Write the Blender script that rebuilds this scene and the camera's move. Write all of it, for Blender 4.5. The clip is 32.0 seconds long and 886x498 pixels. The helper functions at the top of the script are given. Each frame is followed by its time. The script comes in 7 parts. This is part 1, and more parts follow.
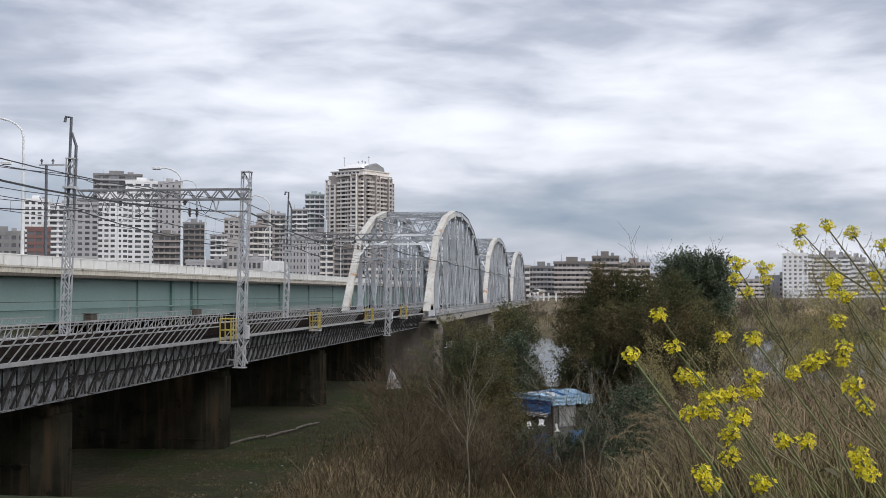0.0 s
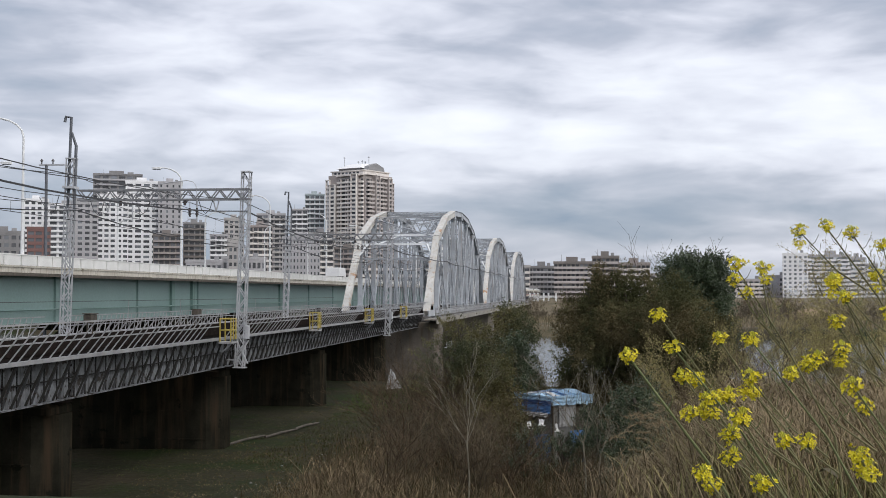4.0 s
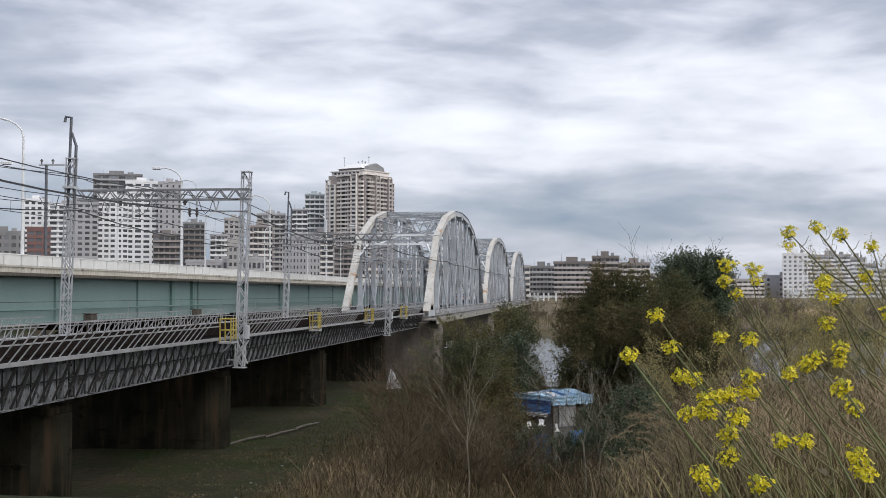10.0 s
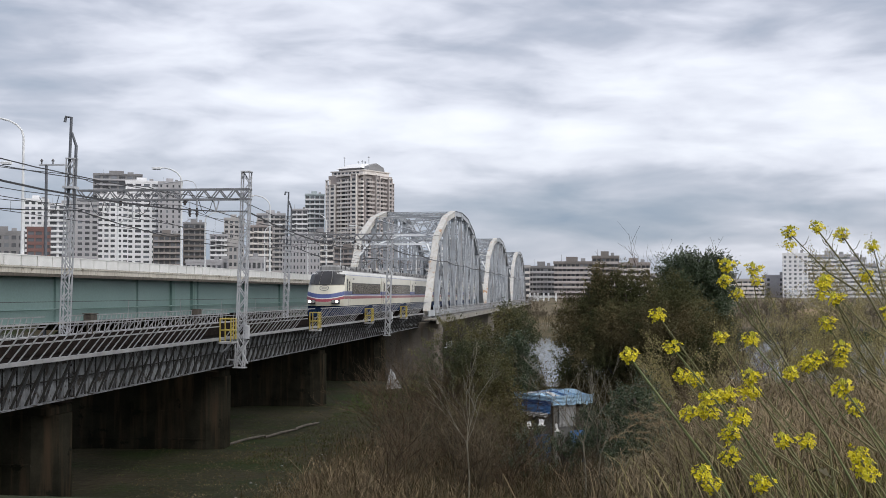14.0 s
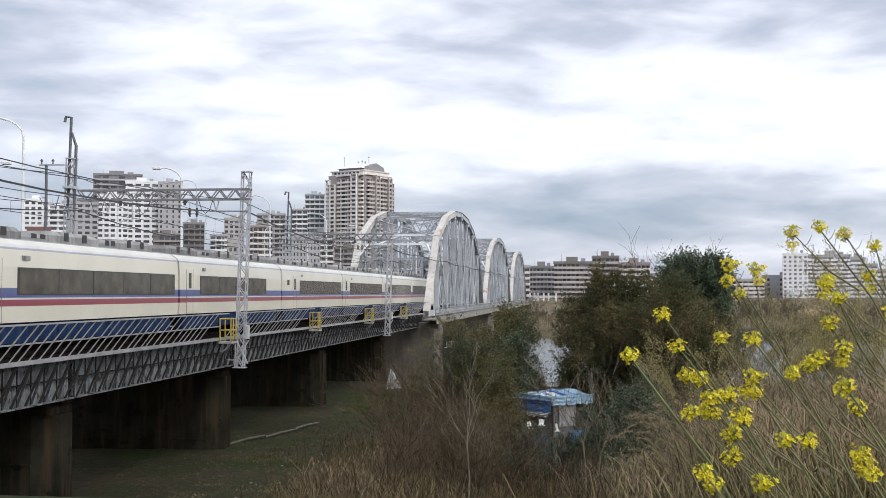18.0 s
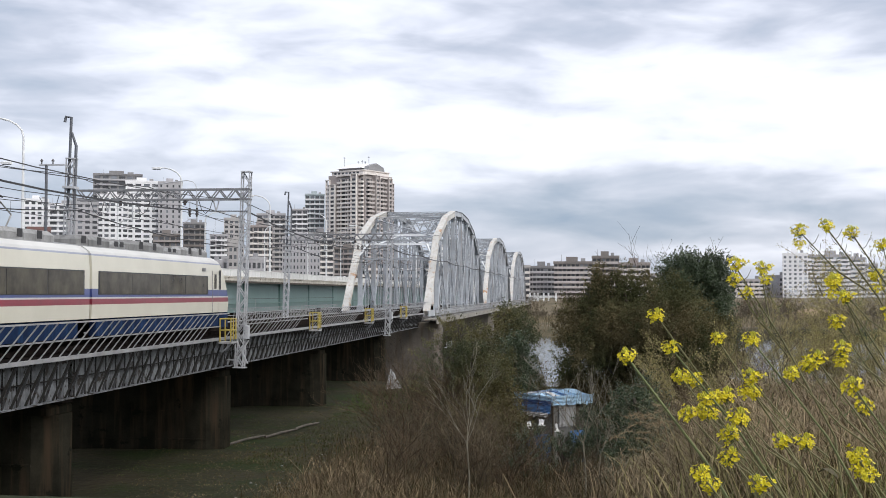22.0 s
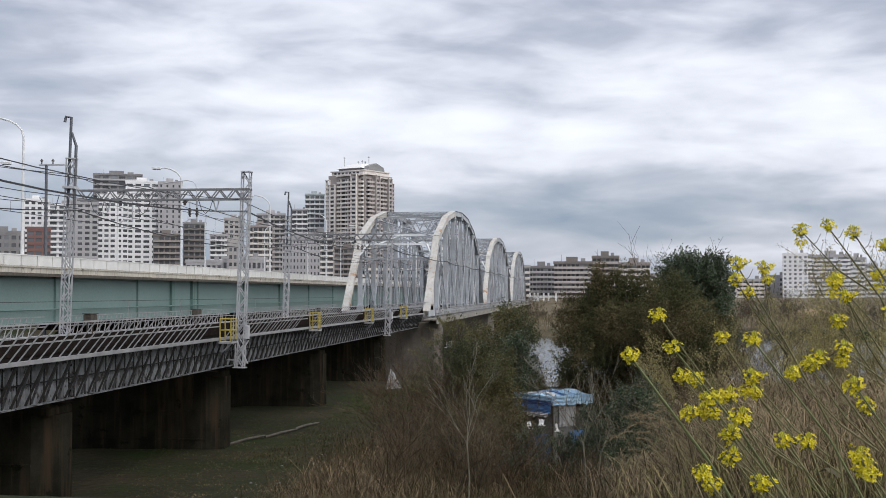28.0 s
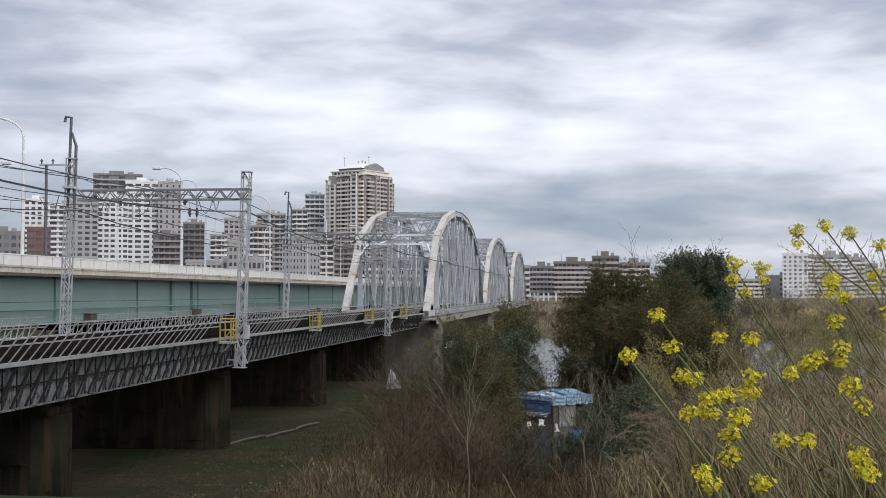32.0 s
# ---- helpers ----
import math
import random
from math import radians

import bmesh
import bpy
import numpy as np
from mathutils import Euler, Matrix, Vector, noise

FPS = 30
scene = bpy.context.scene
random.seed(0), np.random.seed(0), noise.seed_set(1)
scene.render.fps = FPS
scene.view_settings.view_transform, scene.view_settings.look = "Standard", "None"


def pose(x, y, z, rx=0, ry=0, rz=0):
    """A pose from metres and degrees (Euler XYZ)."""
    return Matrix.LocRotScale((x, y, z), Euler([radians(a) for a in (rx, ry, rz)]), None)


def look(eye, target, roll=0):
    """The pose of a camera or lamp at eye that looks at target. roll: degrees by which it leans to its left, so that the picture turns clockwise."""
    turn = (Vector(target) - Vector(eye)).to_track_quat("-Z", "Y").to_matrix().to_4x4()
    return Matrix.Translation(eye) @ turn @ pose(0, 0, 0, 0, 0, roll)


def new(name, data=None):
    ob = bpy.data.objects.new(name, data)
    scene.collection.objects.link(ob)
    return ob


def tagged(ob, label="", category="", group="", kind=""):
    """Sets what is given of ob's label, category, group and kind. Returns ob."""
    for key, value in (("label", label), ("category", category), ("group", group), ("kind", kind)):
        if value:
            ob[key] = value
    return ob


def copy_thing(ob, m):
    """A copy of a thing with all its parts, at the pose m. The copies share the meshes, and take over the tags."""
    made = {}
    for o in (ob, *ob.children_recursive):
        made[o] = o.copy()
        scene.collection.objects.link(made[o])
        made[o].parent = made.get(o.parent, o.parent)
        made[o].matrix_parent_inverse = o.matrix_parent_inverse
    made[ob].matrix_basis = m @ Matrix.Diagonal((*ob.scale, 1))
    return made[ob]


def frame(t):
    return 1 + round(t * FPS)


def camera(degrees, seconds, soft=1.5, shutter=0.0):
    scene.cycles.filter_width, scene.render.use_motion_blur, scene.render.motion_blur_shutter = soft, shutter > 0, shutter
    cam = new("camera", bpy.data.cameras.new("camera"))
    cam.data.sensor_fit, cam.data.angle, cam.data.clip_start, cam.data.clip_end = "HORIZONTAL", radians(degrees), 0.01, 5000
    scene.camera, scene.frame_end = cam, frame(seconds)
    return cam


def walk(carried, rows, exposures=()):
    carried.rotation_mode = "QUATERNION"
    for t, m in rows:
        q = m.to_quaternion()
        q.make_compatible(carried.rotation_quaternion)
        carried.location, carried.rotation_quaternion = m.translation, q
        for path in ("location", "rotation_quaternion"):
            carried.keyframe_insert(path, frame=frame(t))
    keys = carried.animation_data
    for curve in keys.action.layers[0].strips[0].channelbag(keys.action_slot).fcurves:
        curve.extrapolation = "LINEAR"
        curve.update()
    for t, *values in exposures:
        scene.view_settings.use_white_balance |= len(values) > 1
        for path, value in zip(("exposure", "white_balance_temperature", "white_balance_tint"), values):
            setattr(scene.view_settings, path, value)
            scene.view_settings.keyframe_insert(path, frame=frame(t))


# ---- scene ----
Z_EYE = 7.5      # eye above the flood plain
Z_RAIL = 5.6     # rail top
cam = camera(38.42, 32.0, soft=0.7, shutter=0.0)
VIEW = pose(0, 0, Z_EYE, 92.011, 0, 6.24)
walk(cam, [(0, VIEW), (32, VIEW)],
     exposures=[(0, 0.0), (14, 0.0), (16.5, 0.20), (19, 0.28), (23.5, 0.28), (25, 0.1), (26.5, 0.0), (32, 0.0)])

# ---- world and sun ----
SUN_EL, SUN_AZ = 36.0, 152.0     # degrees; azimuth from +Y clockwise
world = bpy.data.worlds.new("overcast_sky")
scene.world = world
world.use_nodes = True
wt = world.node_tree
wt.nodes.clear()


def wn(kind, **values):
    n = wt.nodes.new(kind)
    for k, v in values.items():
        n.inputs[k].default_value = v
    return n


w_out = wn("ShaderNodeOutputWorld")
w_bg = wn("ShaderNodeBackground", Strength=1.0)
w_sky = wt.nodes.new("ShaderNodeTexSky")
w_sky.sky_type, w_sky.sun_disc = "NISHITA", False
w_sky.sun_elevation, w_sky.sun_rotation = radians(SUN_EL), radians(SUN_AZ)
w_dim = wt.nodes.new("ShaderNodeVectorMath")
w_dim.operation = "SCALE"
w_dim.inputs["Scale"].default_value = 0.09
wt.links.new(w_sky.outputs[0], w_dim.inputs[0])
w_co = wt.nodes.new("ShaderNodeTexCoord")


def cloud(scale, seed, detail, rough, distort):
    m = wt.nodes.new("ShaderNodeMapping")
    m.inputs["Scale"].default_value = scale
    m.inputs["Location"].default_value = (seed, seed * 0.7, seed * 1.3)
    wt.links.new(w_co.outputs["Generated"], m.inputs[0])
    n = wn("ShaderNodeTexNoise", Scale=1.0, Detail=detail, Roughness=rough, Distortion=distort)
    wt.links.new(m.outputs[0], n.inputs["Vector"])
    return n.outputs[0]


def ramp(tree, fac, stops):
    r = tree.nodes.new("ShaderNodeValToRGB")
    els = r.color_ramp.elements
    while len(els) < len(stops):
        els.new(0.5)
    for e, (pos, col) in zip(els, stops):
        e.position = pos
        e.color = (*col, 1)
    tree.links.new(fac, r.inputs[0])
    return r.outputs[0]


def mixc(tree, mode, fac, a, b):
    n = tree.nodes.new("ShaderNodeMix")
    n.data_type, n.blend_type, n.clamp_factor = "RGBA", mode, True
    for sock, val in ((n.inputs[0], fac), (n.inputs[6], a), (n.inputs[7], b)):
        if hasattr(val, "is_linked"):
            tree.links.new(val, sock)
        elif isinstance(val, (int, float)):
            sock.default_value = val
        else:
            sock.default_value = (*val, 1)
    return n.outputs[2]


big = cloud((2.2, 2.2, 11.0), 3.1, 3, 0.5, 0.3)
mid = cloud((5.5, 5.5, 25.0), 7.7, 4, 0.5, 0.5)
puff = cloud((13.0, 13.0, 44.0), 1.9, 4, 0.5, 0.3)
w_sep = wt.nodes.new("ShaderNodeSeparateXYZ")
wt.links.new(w_co.outputs["Generated"], w_sep.inputs[0])


def wmath(op, a, b):
    n = wt.nodes.new("ShaderNodeMath")
    n.operation = op
    for sock, val in ((n.inputs[0], a), (n.inputs[1], b)):
        if isinstance(val, (int, float)):
            sock.default_value = val
        else:
            wt.links.new(val, sock)
    return n.outputs[0]


mass = wmath("ADD", wmath("MULTIPLY", big, 0.36), wmath("MULTIPLY", mid, 0.36))
mass = wmath("ADD", mass, wmath("MULTIPLY", puff, 0.28))
# layers of the cloud deck, by height above the horizon: one run for the west, one for the east


def layers(stops):
    return ramp(wt, w_sep.outputs[2], [(p, (v, v, v)) for p, v in stops])


lift_w = layers([(0.0, 0.48), (0.02, 0.495), (0.05, 0.54), (0.08, 0.57), (0.115, 0.555), (0.15, 0.54), (0.19, 0.59), (0.23, 0.615), (0.30, 0.55), (0.55, 0.76), (1.0, 0.70)])
lift_e = layers([(0.0, 0.475), (0.03, 0.475), (0.05, 0.435), (0.07, 0.44), (0.088, 0.515), (0.105, 0.595), (0.14, 0.60), (0.165, 0.545), (0.195, 0.495), (0.23, 0.495), (0.30, 0.50), (0.55, 0.76), (1.0, 0.70)])
w_turn = wt.nodes.new("ShaderNodeMapRange")
w_turn.interpolation_type = "SMOOTHSTEP"
w_turn.inputs[1].default_value, w_turn.inputs[2].default_value = -0.30, 0.12
wt.links.new(w_sep.outputs[0], w_turn.inputs[0])
lift = mixc(wt, "MIX", w_turn.outputs[0], lift_w, lift_e)
mass = wmath("ADD", mass, wmath("SUBTRACT", lift, 0.5))
mass = wmath("ADD", mass, wmath("SUBTRACT", wmath("MULTIPLY", w_sep.outputs[0], 0.29), -0.008))     # thinner cloud towards the south-east
deck = ramp(wt, mass, [(0.30, (0.25, 0.33, 0.46)), (0.40, (0.38, 0.44, 0.55)), (0.49, (0.56, 0.595, 0.70)), (0.57, (0.81, 0.835, 0.94)), (0.65, (0.98, 1.01, 1.10)), (0.73, (1.09, 1.11, 1.17)), (0.95, (2.3, 2.3, 2.3))])
sky_col = mixc(wt, "MIX", 0.88, w_dim.outputs[0], deck)
wt.links.new(sky_col, w_bg.inputs[0])
wt.links.new(w_bg.outputs[0], w_out.inputs[0])

sun = new("sun", bpy.data.lights.new("sun", "SUN"))
sun.data.energy, sun.data.angle, sun.data.color = 0.95, radians(16), (1.0, 0.95, 0.88)
_az, _el = radians(SUN_AZ), radians(SUN_EL)
SUN_DIR = Vector((math.sin(_az) * math.cos(_el), math.cos(_az) * math.cos(_el), math.sin(_el)))
sun.matrix_world = look(SUN_DIR * 50, (0, 0, 0))

# ---- materials ----


def mat(name, col, col2=None, rough=0.7, metal=0.0, scale=3.0, fine=30.0, bump=0.15, spots=None, streak=None, spec=0.4, per=0.0, coat=0.0, grainy=0.6, spot_at=0.62):
    """A surface: two tones by a broad noise, fine grain, optional stains (spots) and runs down the face (streak)."""
    m = bpy.data.materials.new(name)
    m.use_nodes = True
    t = m.node_tree
    b = t.nodes["Principled BSDF"]
    co = t.nodes.new("ShaderNodeTexCoord")
    col2 = col2 or tuple(c * 0.78 for c in col)

    def nz(sc, detail=4, ro=0.55, stretch=None):
        n = t.nodes.new("ShaderNodeTexNoise")
        n.inputs["Scale"].default_value = sc
        n.inputs["Detail"].default_value = detail
        n.inputs["Roughness"].default_value = ro
        if stretch:
            mp = t.nodes.new("ShaderNodeMapping")
            mp.inputs["Scale"].default_value = stretch
            t.links.new(co.outputs["Object"], mp.inputs[0])
            t.links.new(mp.outputs[0], n.inputs["Vector"])
        else:
            t.links.new(co.outputs["Object"], n.inputs["Vector"])
        return n.outputs[0]
    base = ramp(t, nz(scale), [(0.34, col2), (0.64, col)])
    grain = ramp(t, nz(fine, 3, 0.6), [(0.3, (0.80, 0.80, 0.80)), (0.7, (1.12, 1.12, 1.12))])
    c = mixc(t, "MULTIPLY", grainy, base, grain)
    if streak:
        runs = ramp(t, nz(1.0, 5, 0.6, (3.0, 3.0, 0.22)), [(0.50, (0, 0, 0)), (0.72, (1, 1, 1))])
        c = mixc(t, "MIX", runs, c, streak)
    if spots:
        patch = ramp(t, nz(scale * 1.7, 6, 0.65), [(spot_at, (0, 0, 0)), (spot_at + 0.05, (1, 1, 1))])
        c = mixc(t, "MIX", patch, c, spots)
    if per:
        info = t.nodes.new("ShaderNodeObjectInfo")
        vary = ramp(t, info.outputs["Random"], [(0.0, (1 - per,) * 3), (1.0, (1 + per,) * 3)])
        c = mixc(t, "MULTIPLY", 1.0, c, vary)
    t.links.new(c, b.inputs["Base Color"])
    b.inputs["Roughness"].default_value = rough
    b.inputs["Metallic"].default_value = metal
    b.inputs["Specular IOR Level"].default_value = spec
    b.inputs["Coat Weight"].default_value = coat
    if bump:
        bp = t.nodes.new("ShaderNodeBump")
        bp.inputs["Strength"].default_value = bump
        bp.inputs["Distance"].default_value = 0.02
        t.links.new(nz(fine * 0.6, 4), bp.inputs["Height"])
        t.links.new(bp.outputs[0], b.inputs["Normal"])
    return m


def leafmat(name, cols, rough=0.55, spec=0.3, thin=0.0, alt=None):
    """Leaves or blades: tone varies from leaf to leaf."""
    m = bpy.data.materials.new(name)
    m.use_nodes = True
    t = m.node_tree
    b = t.nodes["Principled BSDF"]
    g = t.nodes.new("ShaderNodeNewGeometry")
    n = len(cols)
    c = ramp(t, g.outputs["Random Per Island"], [((i + 0.5) / n, k) for i, k in enumerate(cols)])
    co = t.nodes.new("ShaderNodeTexCoord")
    nz = t.nodes.new("ShaderNodeTexNoise")
    nz.inputs["Scale"].default_value = 0.8
    t.links.new(co.outputs["Object"], nz.inputs["Vector"])
    v = ramp(t, nz.outputs[0], [(0.35, (0.7, 0.7, 0.7)), (0.65, (1.25, 1.25, 1.25))])
    if alt:      # whole boughs of another hue
        nz2 = t.nodes.new("ShaderNodeTexNoise")
        nz2.inputs["Scale"].default_value = 0.45
        nz2.inputs["Detail"].default_value = 3
        t.links.new(co.outputs["Object"], nz2.inputs["Vector"])
        c = mixc(t, "MIX", ramp(t, nz2.outputs[0], [(0.42, (0, 0, 0)), (0.58, (1, 1, 1))]), c, alt)
    c = mixc(t, "MULTIPLY", 1.0, c, v)
    t.links.new(c, b.inputs["Base Color"])
    b.inputs["Roughness"].default_value = rough
    b.inputs["Specular IOR Level"].default_value = spec
    if thin:
        tr = t.nodes.new("ShaderNodeBsdfTranslucent")
        t.links.new(c, tr.inputs[0])
        mx = t.nodes.new("ShaderNodeMixShader")
        mx.inputs[0].default_value = thin
        t.links.new(b.outputs[0], mx.inputs[1])
        t.links.new(tr.outputs[0], mx.inputs[2])
        t.links.new(mx.outputs[0], t.nodes["Material Output"].inputs[0])
    return m


def glassmat(name, tint, rough=0.06, spec=0.6):
    m = bpy.data.materials.new(name)
    m.use_nodes = True
    t = m.node_tree
    b = t.nodes["Principled BSDF"]
    info = t.nodes.new("ShaderNodeObjectInfo")
    c = ramp(t, info.outputs["Random"], [(0.0, tuple(k * 0.5 for k in tint)), (0.7, tint), (1.0, tuple(min(1, k * 2.6) for k in tint))])
    t.links.new(c, b.inputs["Base Color"])
    b.inputs["Roughness"].default_value = rough
    b.inputs["Specular IOR Level"].default_value = spec
    return m


STEEL = mat("grey_bridge_paint", (0.43, 0.46, 0.505), (0.28, 0.30, 0.33), 0.55, 0, 0.5, 14, 0.1, spots=(0.33, 0.22, 0.14), streak=(0.27, 0.25, 0.24), spot_at=0.70)
STEEL_PALE = mat("pale_grey_bracing_paint", (0.74, 0.76, 0.79), (0.60, 0.615, 0.64), 0.55, 0, 0.6, 14, 0.1)
# warm light on the members at the near end, put into a paler colour
STEEL_LIT = mat("weathered_warm_lit_paint", (0.54, 0.53, 0.51), (0.40, 0.395, 0.385), 0.6, 0, 0.35, 10, 0.1, spots=(0.36, 0.20, 0.10), streak=(0.36, 0.30, 0.23), spot_at=0.585)
# shade below the deck is put into this darker steel; rust spots on top
STEEL_SHADED = mat("shaded_bridge_steel", (0.16, 0.16, 0.16), (0.09, 0.085, 0.08), 0.7, 0, 0.8, 14, 0.15, spots=(0.10, 0.055, 0.03), spot_at=0.60)
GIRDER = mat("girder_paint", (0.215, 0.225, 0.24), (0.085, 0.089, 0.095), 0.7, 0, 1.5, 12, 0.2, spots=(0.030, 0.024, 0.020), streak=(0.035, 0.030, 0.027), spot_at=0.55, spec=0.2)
# shadows of the struts across the web are put into these two dark colours
STRUT_LT = mat("worn_shadow_dark_strut_paint", (0.075, 0.077, 0.082), (0.03, 0.03, 0.03), 0.75, 0, 2.4, 14, 0.2, spots=(0.035, 0.028, 0.024), spot_at=0.56, spec=0.1)
STRUT = mat("shadow_dark_strut_steel", (0.040, 0.039, 0.038), (0.022, 0.021, 0.020), 0.85, 0, 2.0, 14, 0.2, spec=0.0)
PIPE = mat("dark_grey_pipe", (0.14, 0.15, 0.17), (0.10, 0.105, 0.12), 0.5, 0.2, 2, 20, 0.05)
GALV_DK = mat("weathered_galvanised_steel", (0.24, 0.245, 0.26), (0.17, 0.175, 0.185), 0.6, 0.2, 2.0, 30, 0.05)
GALV = mat("galvanised_steel", (0.50, 0.51, 0.54), (0.38, 0.39, 0.41), 0.5, 0.2, 2.0, 30, 0.05)
RAILING = mat("grey_painted_railing", (0.32, 0.318, 0.325), (0.21, 0.208, 0.21), 0.55, 0.1, 1.0, 25, 0.05, spots=(0.25, 0.19, 0.14), spot_at=0.66)
YELLOW = mat("yellow_safety_paint", (0.40, 0.31, 0.055), (0.28, 0.22, 0.045), 0.5, 0, 2.0, 25, 0.05, spots=(0.28, 0.18, 0.06), spot_at=0.66)
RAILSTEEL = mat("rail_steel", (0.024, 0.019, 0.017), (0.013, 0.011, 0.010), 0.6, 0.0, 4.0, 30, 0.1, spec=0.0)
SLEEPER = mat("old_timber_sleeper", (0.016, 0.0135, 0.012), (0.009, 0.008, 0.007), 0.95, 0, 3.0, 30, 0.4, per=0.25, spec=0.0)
DECKPLATE = mat("dark_walkway_plate", (0.015, 0.0135, 0.013), (0.009, 0.008, 0.008), 0.95, 0, 1.5, 25, 0.2, spec=0.0)
# near black: shade under the bridges is put into this concrete; ochre runs added
CONC_SHADE = mat("shade_darkened_concrete", (0.026, 0.024, 0.018), (0.012, 0.012, 0.009), 0.95, 0, 0.7, 12, 0.4, spots=(0.011, 0.012, 0.009), streak=(0.046, 0.033, 0.022), spot_at=0.60, spec=0.0)
CONC_MID = mat("weathered_pier_concrete", (0.14, 0.122, 0.105), (0.09, 0.08, 0.07), 0.95, 0, 0.7, 12, 0.4, spots=(0.08, 0.072, 0.062), streak=(0.10, 0.08, 0.06), spot_at=0.60)
CONC_LT = mat("pale_parapet_concrete", (0.74, 0.735, 0.725), (0.66, 0.655, 0.645), 0.85, 0, 0.9, 16, 0.15, spots=(0.58, 0.56, 0.52), per=0.05, spot_at=0.70)
SLABCONC = mat("stained_slab_concrete", (0.56, 0.53, 0.47), (0.43, 0.40, 0.35), 0.9, 0, 0.6, 14, 0.3, streak=(0.28, 0.24, 0.19), spots=(0.18, 0.15, 0.11), spot_at=0.60)
FASCIA = mat("dull_stained_fascia", (0.27, 0.255, 0.225), (0.19, 0.175, 0.155), 0.9, 0, 0.6, 14, 0.3, streak=(0.15, 0.13, 0.11), spots=(0.12, 0.10, 0.08), spot_at=0.60)
GREEN = mat("sea_green_girder_paint", (0.152, 0.226, 0.219), (0.136, 0.206, 0.20), 0.5, 0, 0.15, 6, 0.03)
GREEN_DK = mat("sea_green_stiffener_paint", (0.12, 0.20, 0.185), None, 0.55, 0, 0.4, 12, 0.05)
ASPHALT = mat("asphalt", (0.06, 0.06, 0.06), (0.045, 0.045, 0.045), 0.9, 0, 1.0, 40, 0.3)
WHITE_LAMP = mat("pale_grey_pole_paint", (0.72, 0.73, 0.74), (0.62, 0.63, 0.64), 0.45, 0.1, 2.0, 20, 0.03)
WIRE = mat("black_cable", (0.04, 0.04, 0.045), None, 0.6, 0.2, 2, 20, 0)
INSUL = mat("brown_porcelain", (0.06, 0.048, 0.045), None, 0.25, 0, 4, 20, 0, spec=0.6)
CREAM = mat("cream_train_paint", (0.585, 0.56, 0.475), (0.54, 0.515, 0.435), 0.32, 0, 0.6, 20, 0, coat=0.2, grainy=0.08)
TWHITE = mat("white_train_paint", (0.52, 0.515, 0.505), (0.46, 0.455, 0.445), 0.5, 0, 0.6, 20, 0, coat=0.0, grainy=0.1)
TLINE = mat("blue_grey_roof_line", (0.30, 0.32, 0.40), None, 0.5, 0, 0.6, 20, 0, grainy=0.1)
TBLUE = mat("blue_train_paint", (0.050, 0.072, 0.225), (0.042, 0.060, 0.185), 0.35, 0, 0.7, 20, 0.01, coat=0.2)
TBLUE_LOW = mat("blue_skirt_paint", (0.011, 0.026, 0.075), (0.007, 0.015, 0.042), 0.75, 0, 1.2, 20, 0.05, streak=(0.02, 0.05, 0.12), spec=0.06)
TRED = mat("red_train_paint", (0.24, 0.030, 0.050), (0.20, 0.026, 0.043), 0.35, 0, 0.7, 20, 0.01, coat=0.2)
TGREY = mat("grey_roof_unit", (0.29, 0.29, 0.29), (0.19, 0.19, 0.19), 0.7, 0.1, 1.5, 20, 0.15, streak=(0.10, 0.10, 0.10), per=0.25)
TGREY_LT = mat("pale_grey_roof_unit", (0.27, 0.275, 0.28), (0.19, 0.195, 0.20), 0.7, 0.1, 1.5, 20, 0.1, streak=(0.24, 0.23, 0.22))
TDARK = mat("dark_rubber_and_steel", (0.035, 0.035, 0.038), None, 0.7, 0, 2, 20, 0.1)
TGLASS = mat("tinted_train_window", (0.088, 0.079, 0.060), (0.042, 0.038, 0.031), 0.16, 0, 1.3, 5, 0, spec=0.08)
TSCREEN = mat("dark_windscreen_glass", (0.026, 0.026, 0.03), (0.018, 0.018, 0.02), 0.08, 0, 1.0, 5, 0, spec=0.4)
GLASS_DK = glassmat("dark_window_glass", (0.075, 0.08, 0.09))
GLASS_PALE = glassmat("pale_window_glass", (0.24, 0.26, 0.29))
GLASS_SOFT = glassmat("grey_window_glass", (0.12, 0.13, 0.15))
LAMP_GLOW = bpy.data.materials.new("lit_headlamp")
LAMP_GLOW.use_nodes = True
_b = LAMP_GLOW.node_tree.nodes["Principled BSDF"]
_b.inputs["Base Color"].default_value = (0.9, 0.85, 0.8, 1)
_b.inputs["Emission Color"].default_value = (1.0, 0.90, 0.85, 1)
_b.inputs["Emission Strength"].default_value = 1.7

LEAF_DK = leafmat("dark_evergreen_leaf", [(0.042, 0.062, 0.034), (0.060, 0.084, 0.046), (0.085, 0.108, 0.062), (0.048, 0.066, 0.032)], 0.4, 0.4, 0.25)
LEAF_BROWN = leafmat("brownish_evergreen_leaf", [(0.12, 0.098, 0.052), (0.15, 0.122, 0.066), (0.175, 0.142, 0.078), (0.104, 0.090, 0.044)], 0.8, 0.1, 0.3, alt=(0.070, 0.074, 0.034))
LEAF_OLIVE = leafmat("olive_shrub_leaf", [(0.11, 0.098, 0.040), (0.155, 0.135, 0.056), (0.088, 0.088, 0.034), (0.19, 0.158, 0.080)], 0.6, 0.2, 0.25, alt=(0.066, 0.076, 0.038))
LEAF_WILLOW = leafmat("yellow_olive_willow_bud", [(0.29, 0.26, 0.11), (0.36, 0.31, 0.15), (0.23, 0.21, 0.09), (0.27, 0.22, 0.12)], 0.7, 0.1, 0.3)
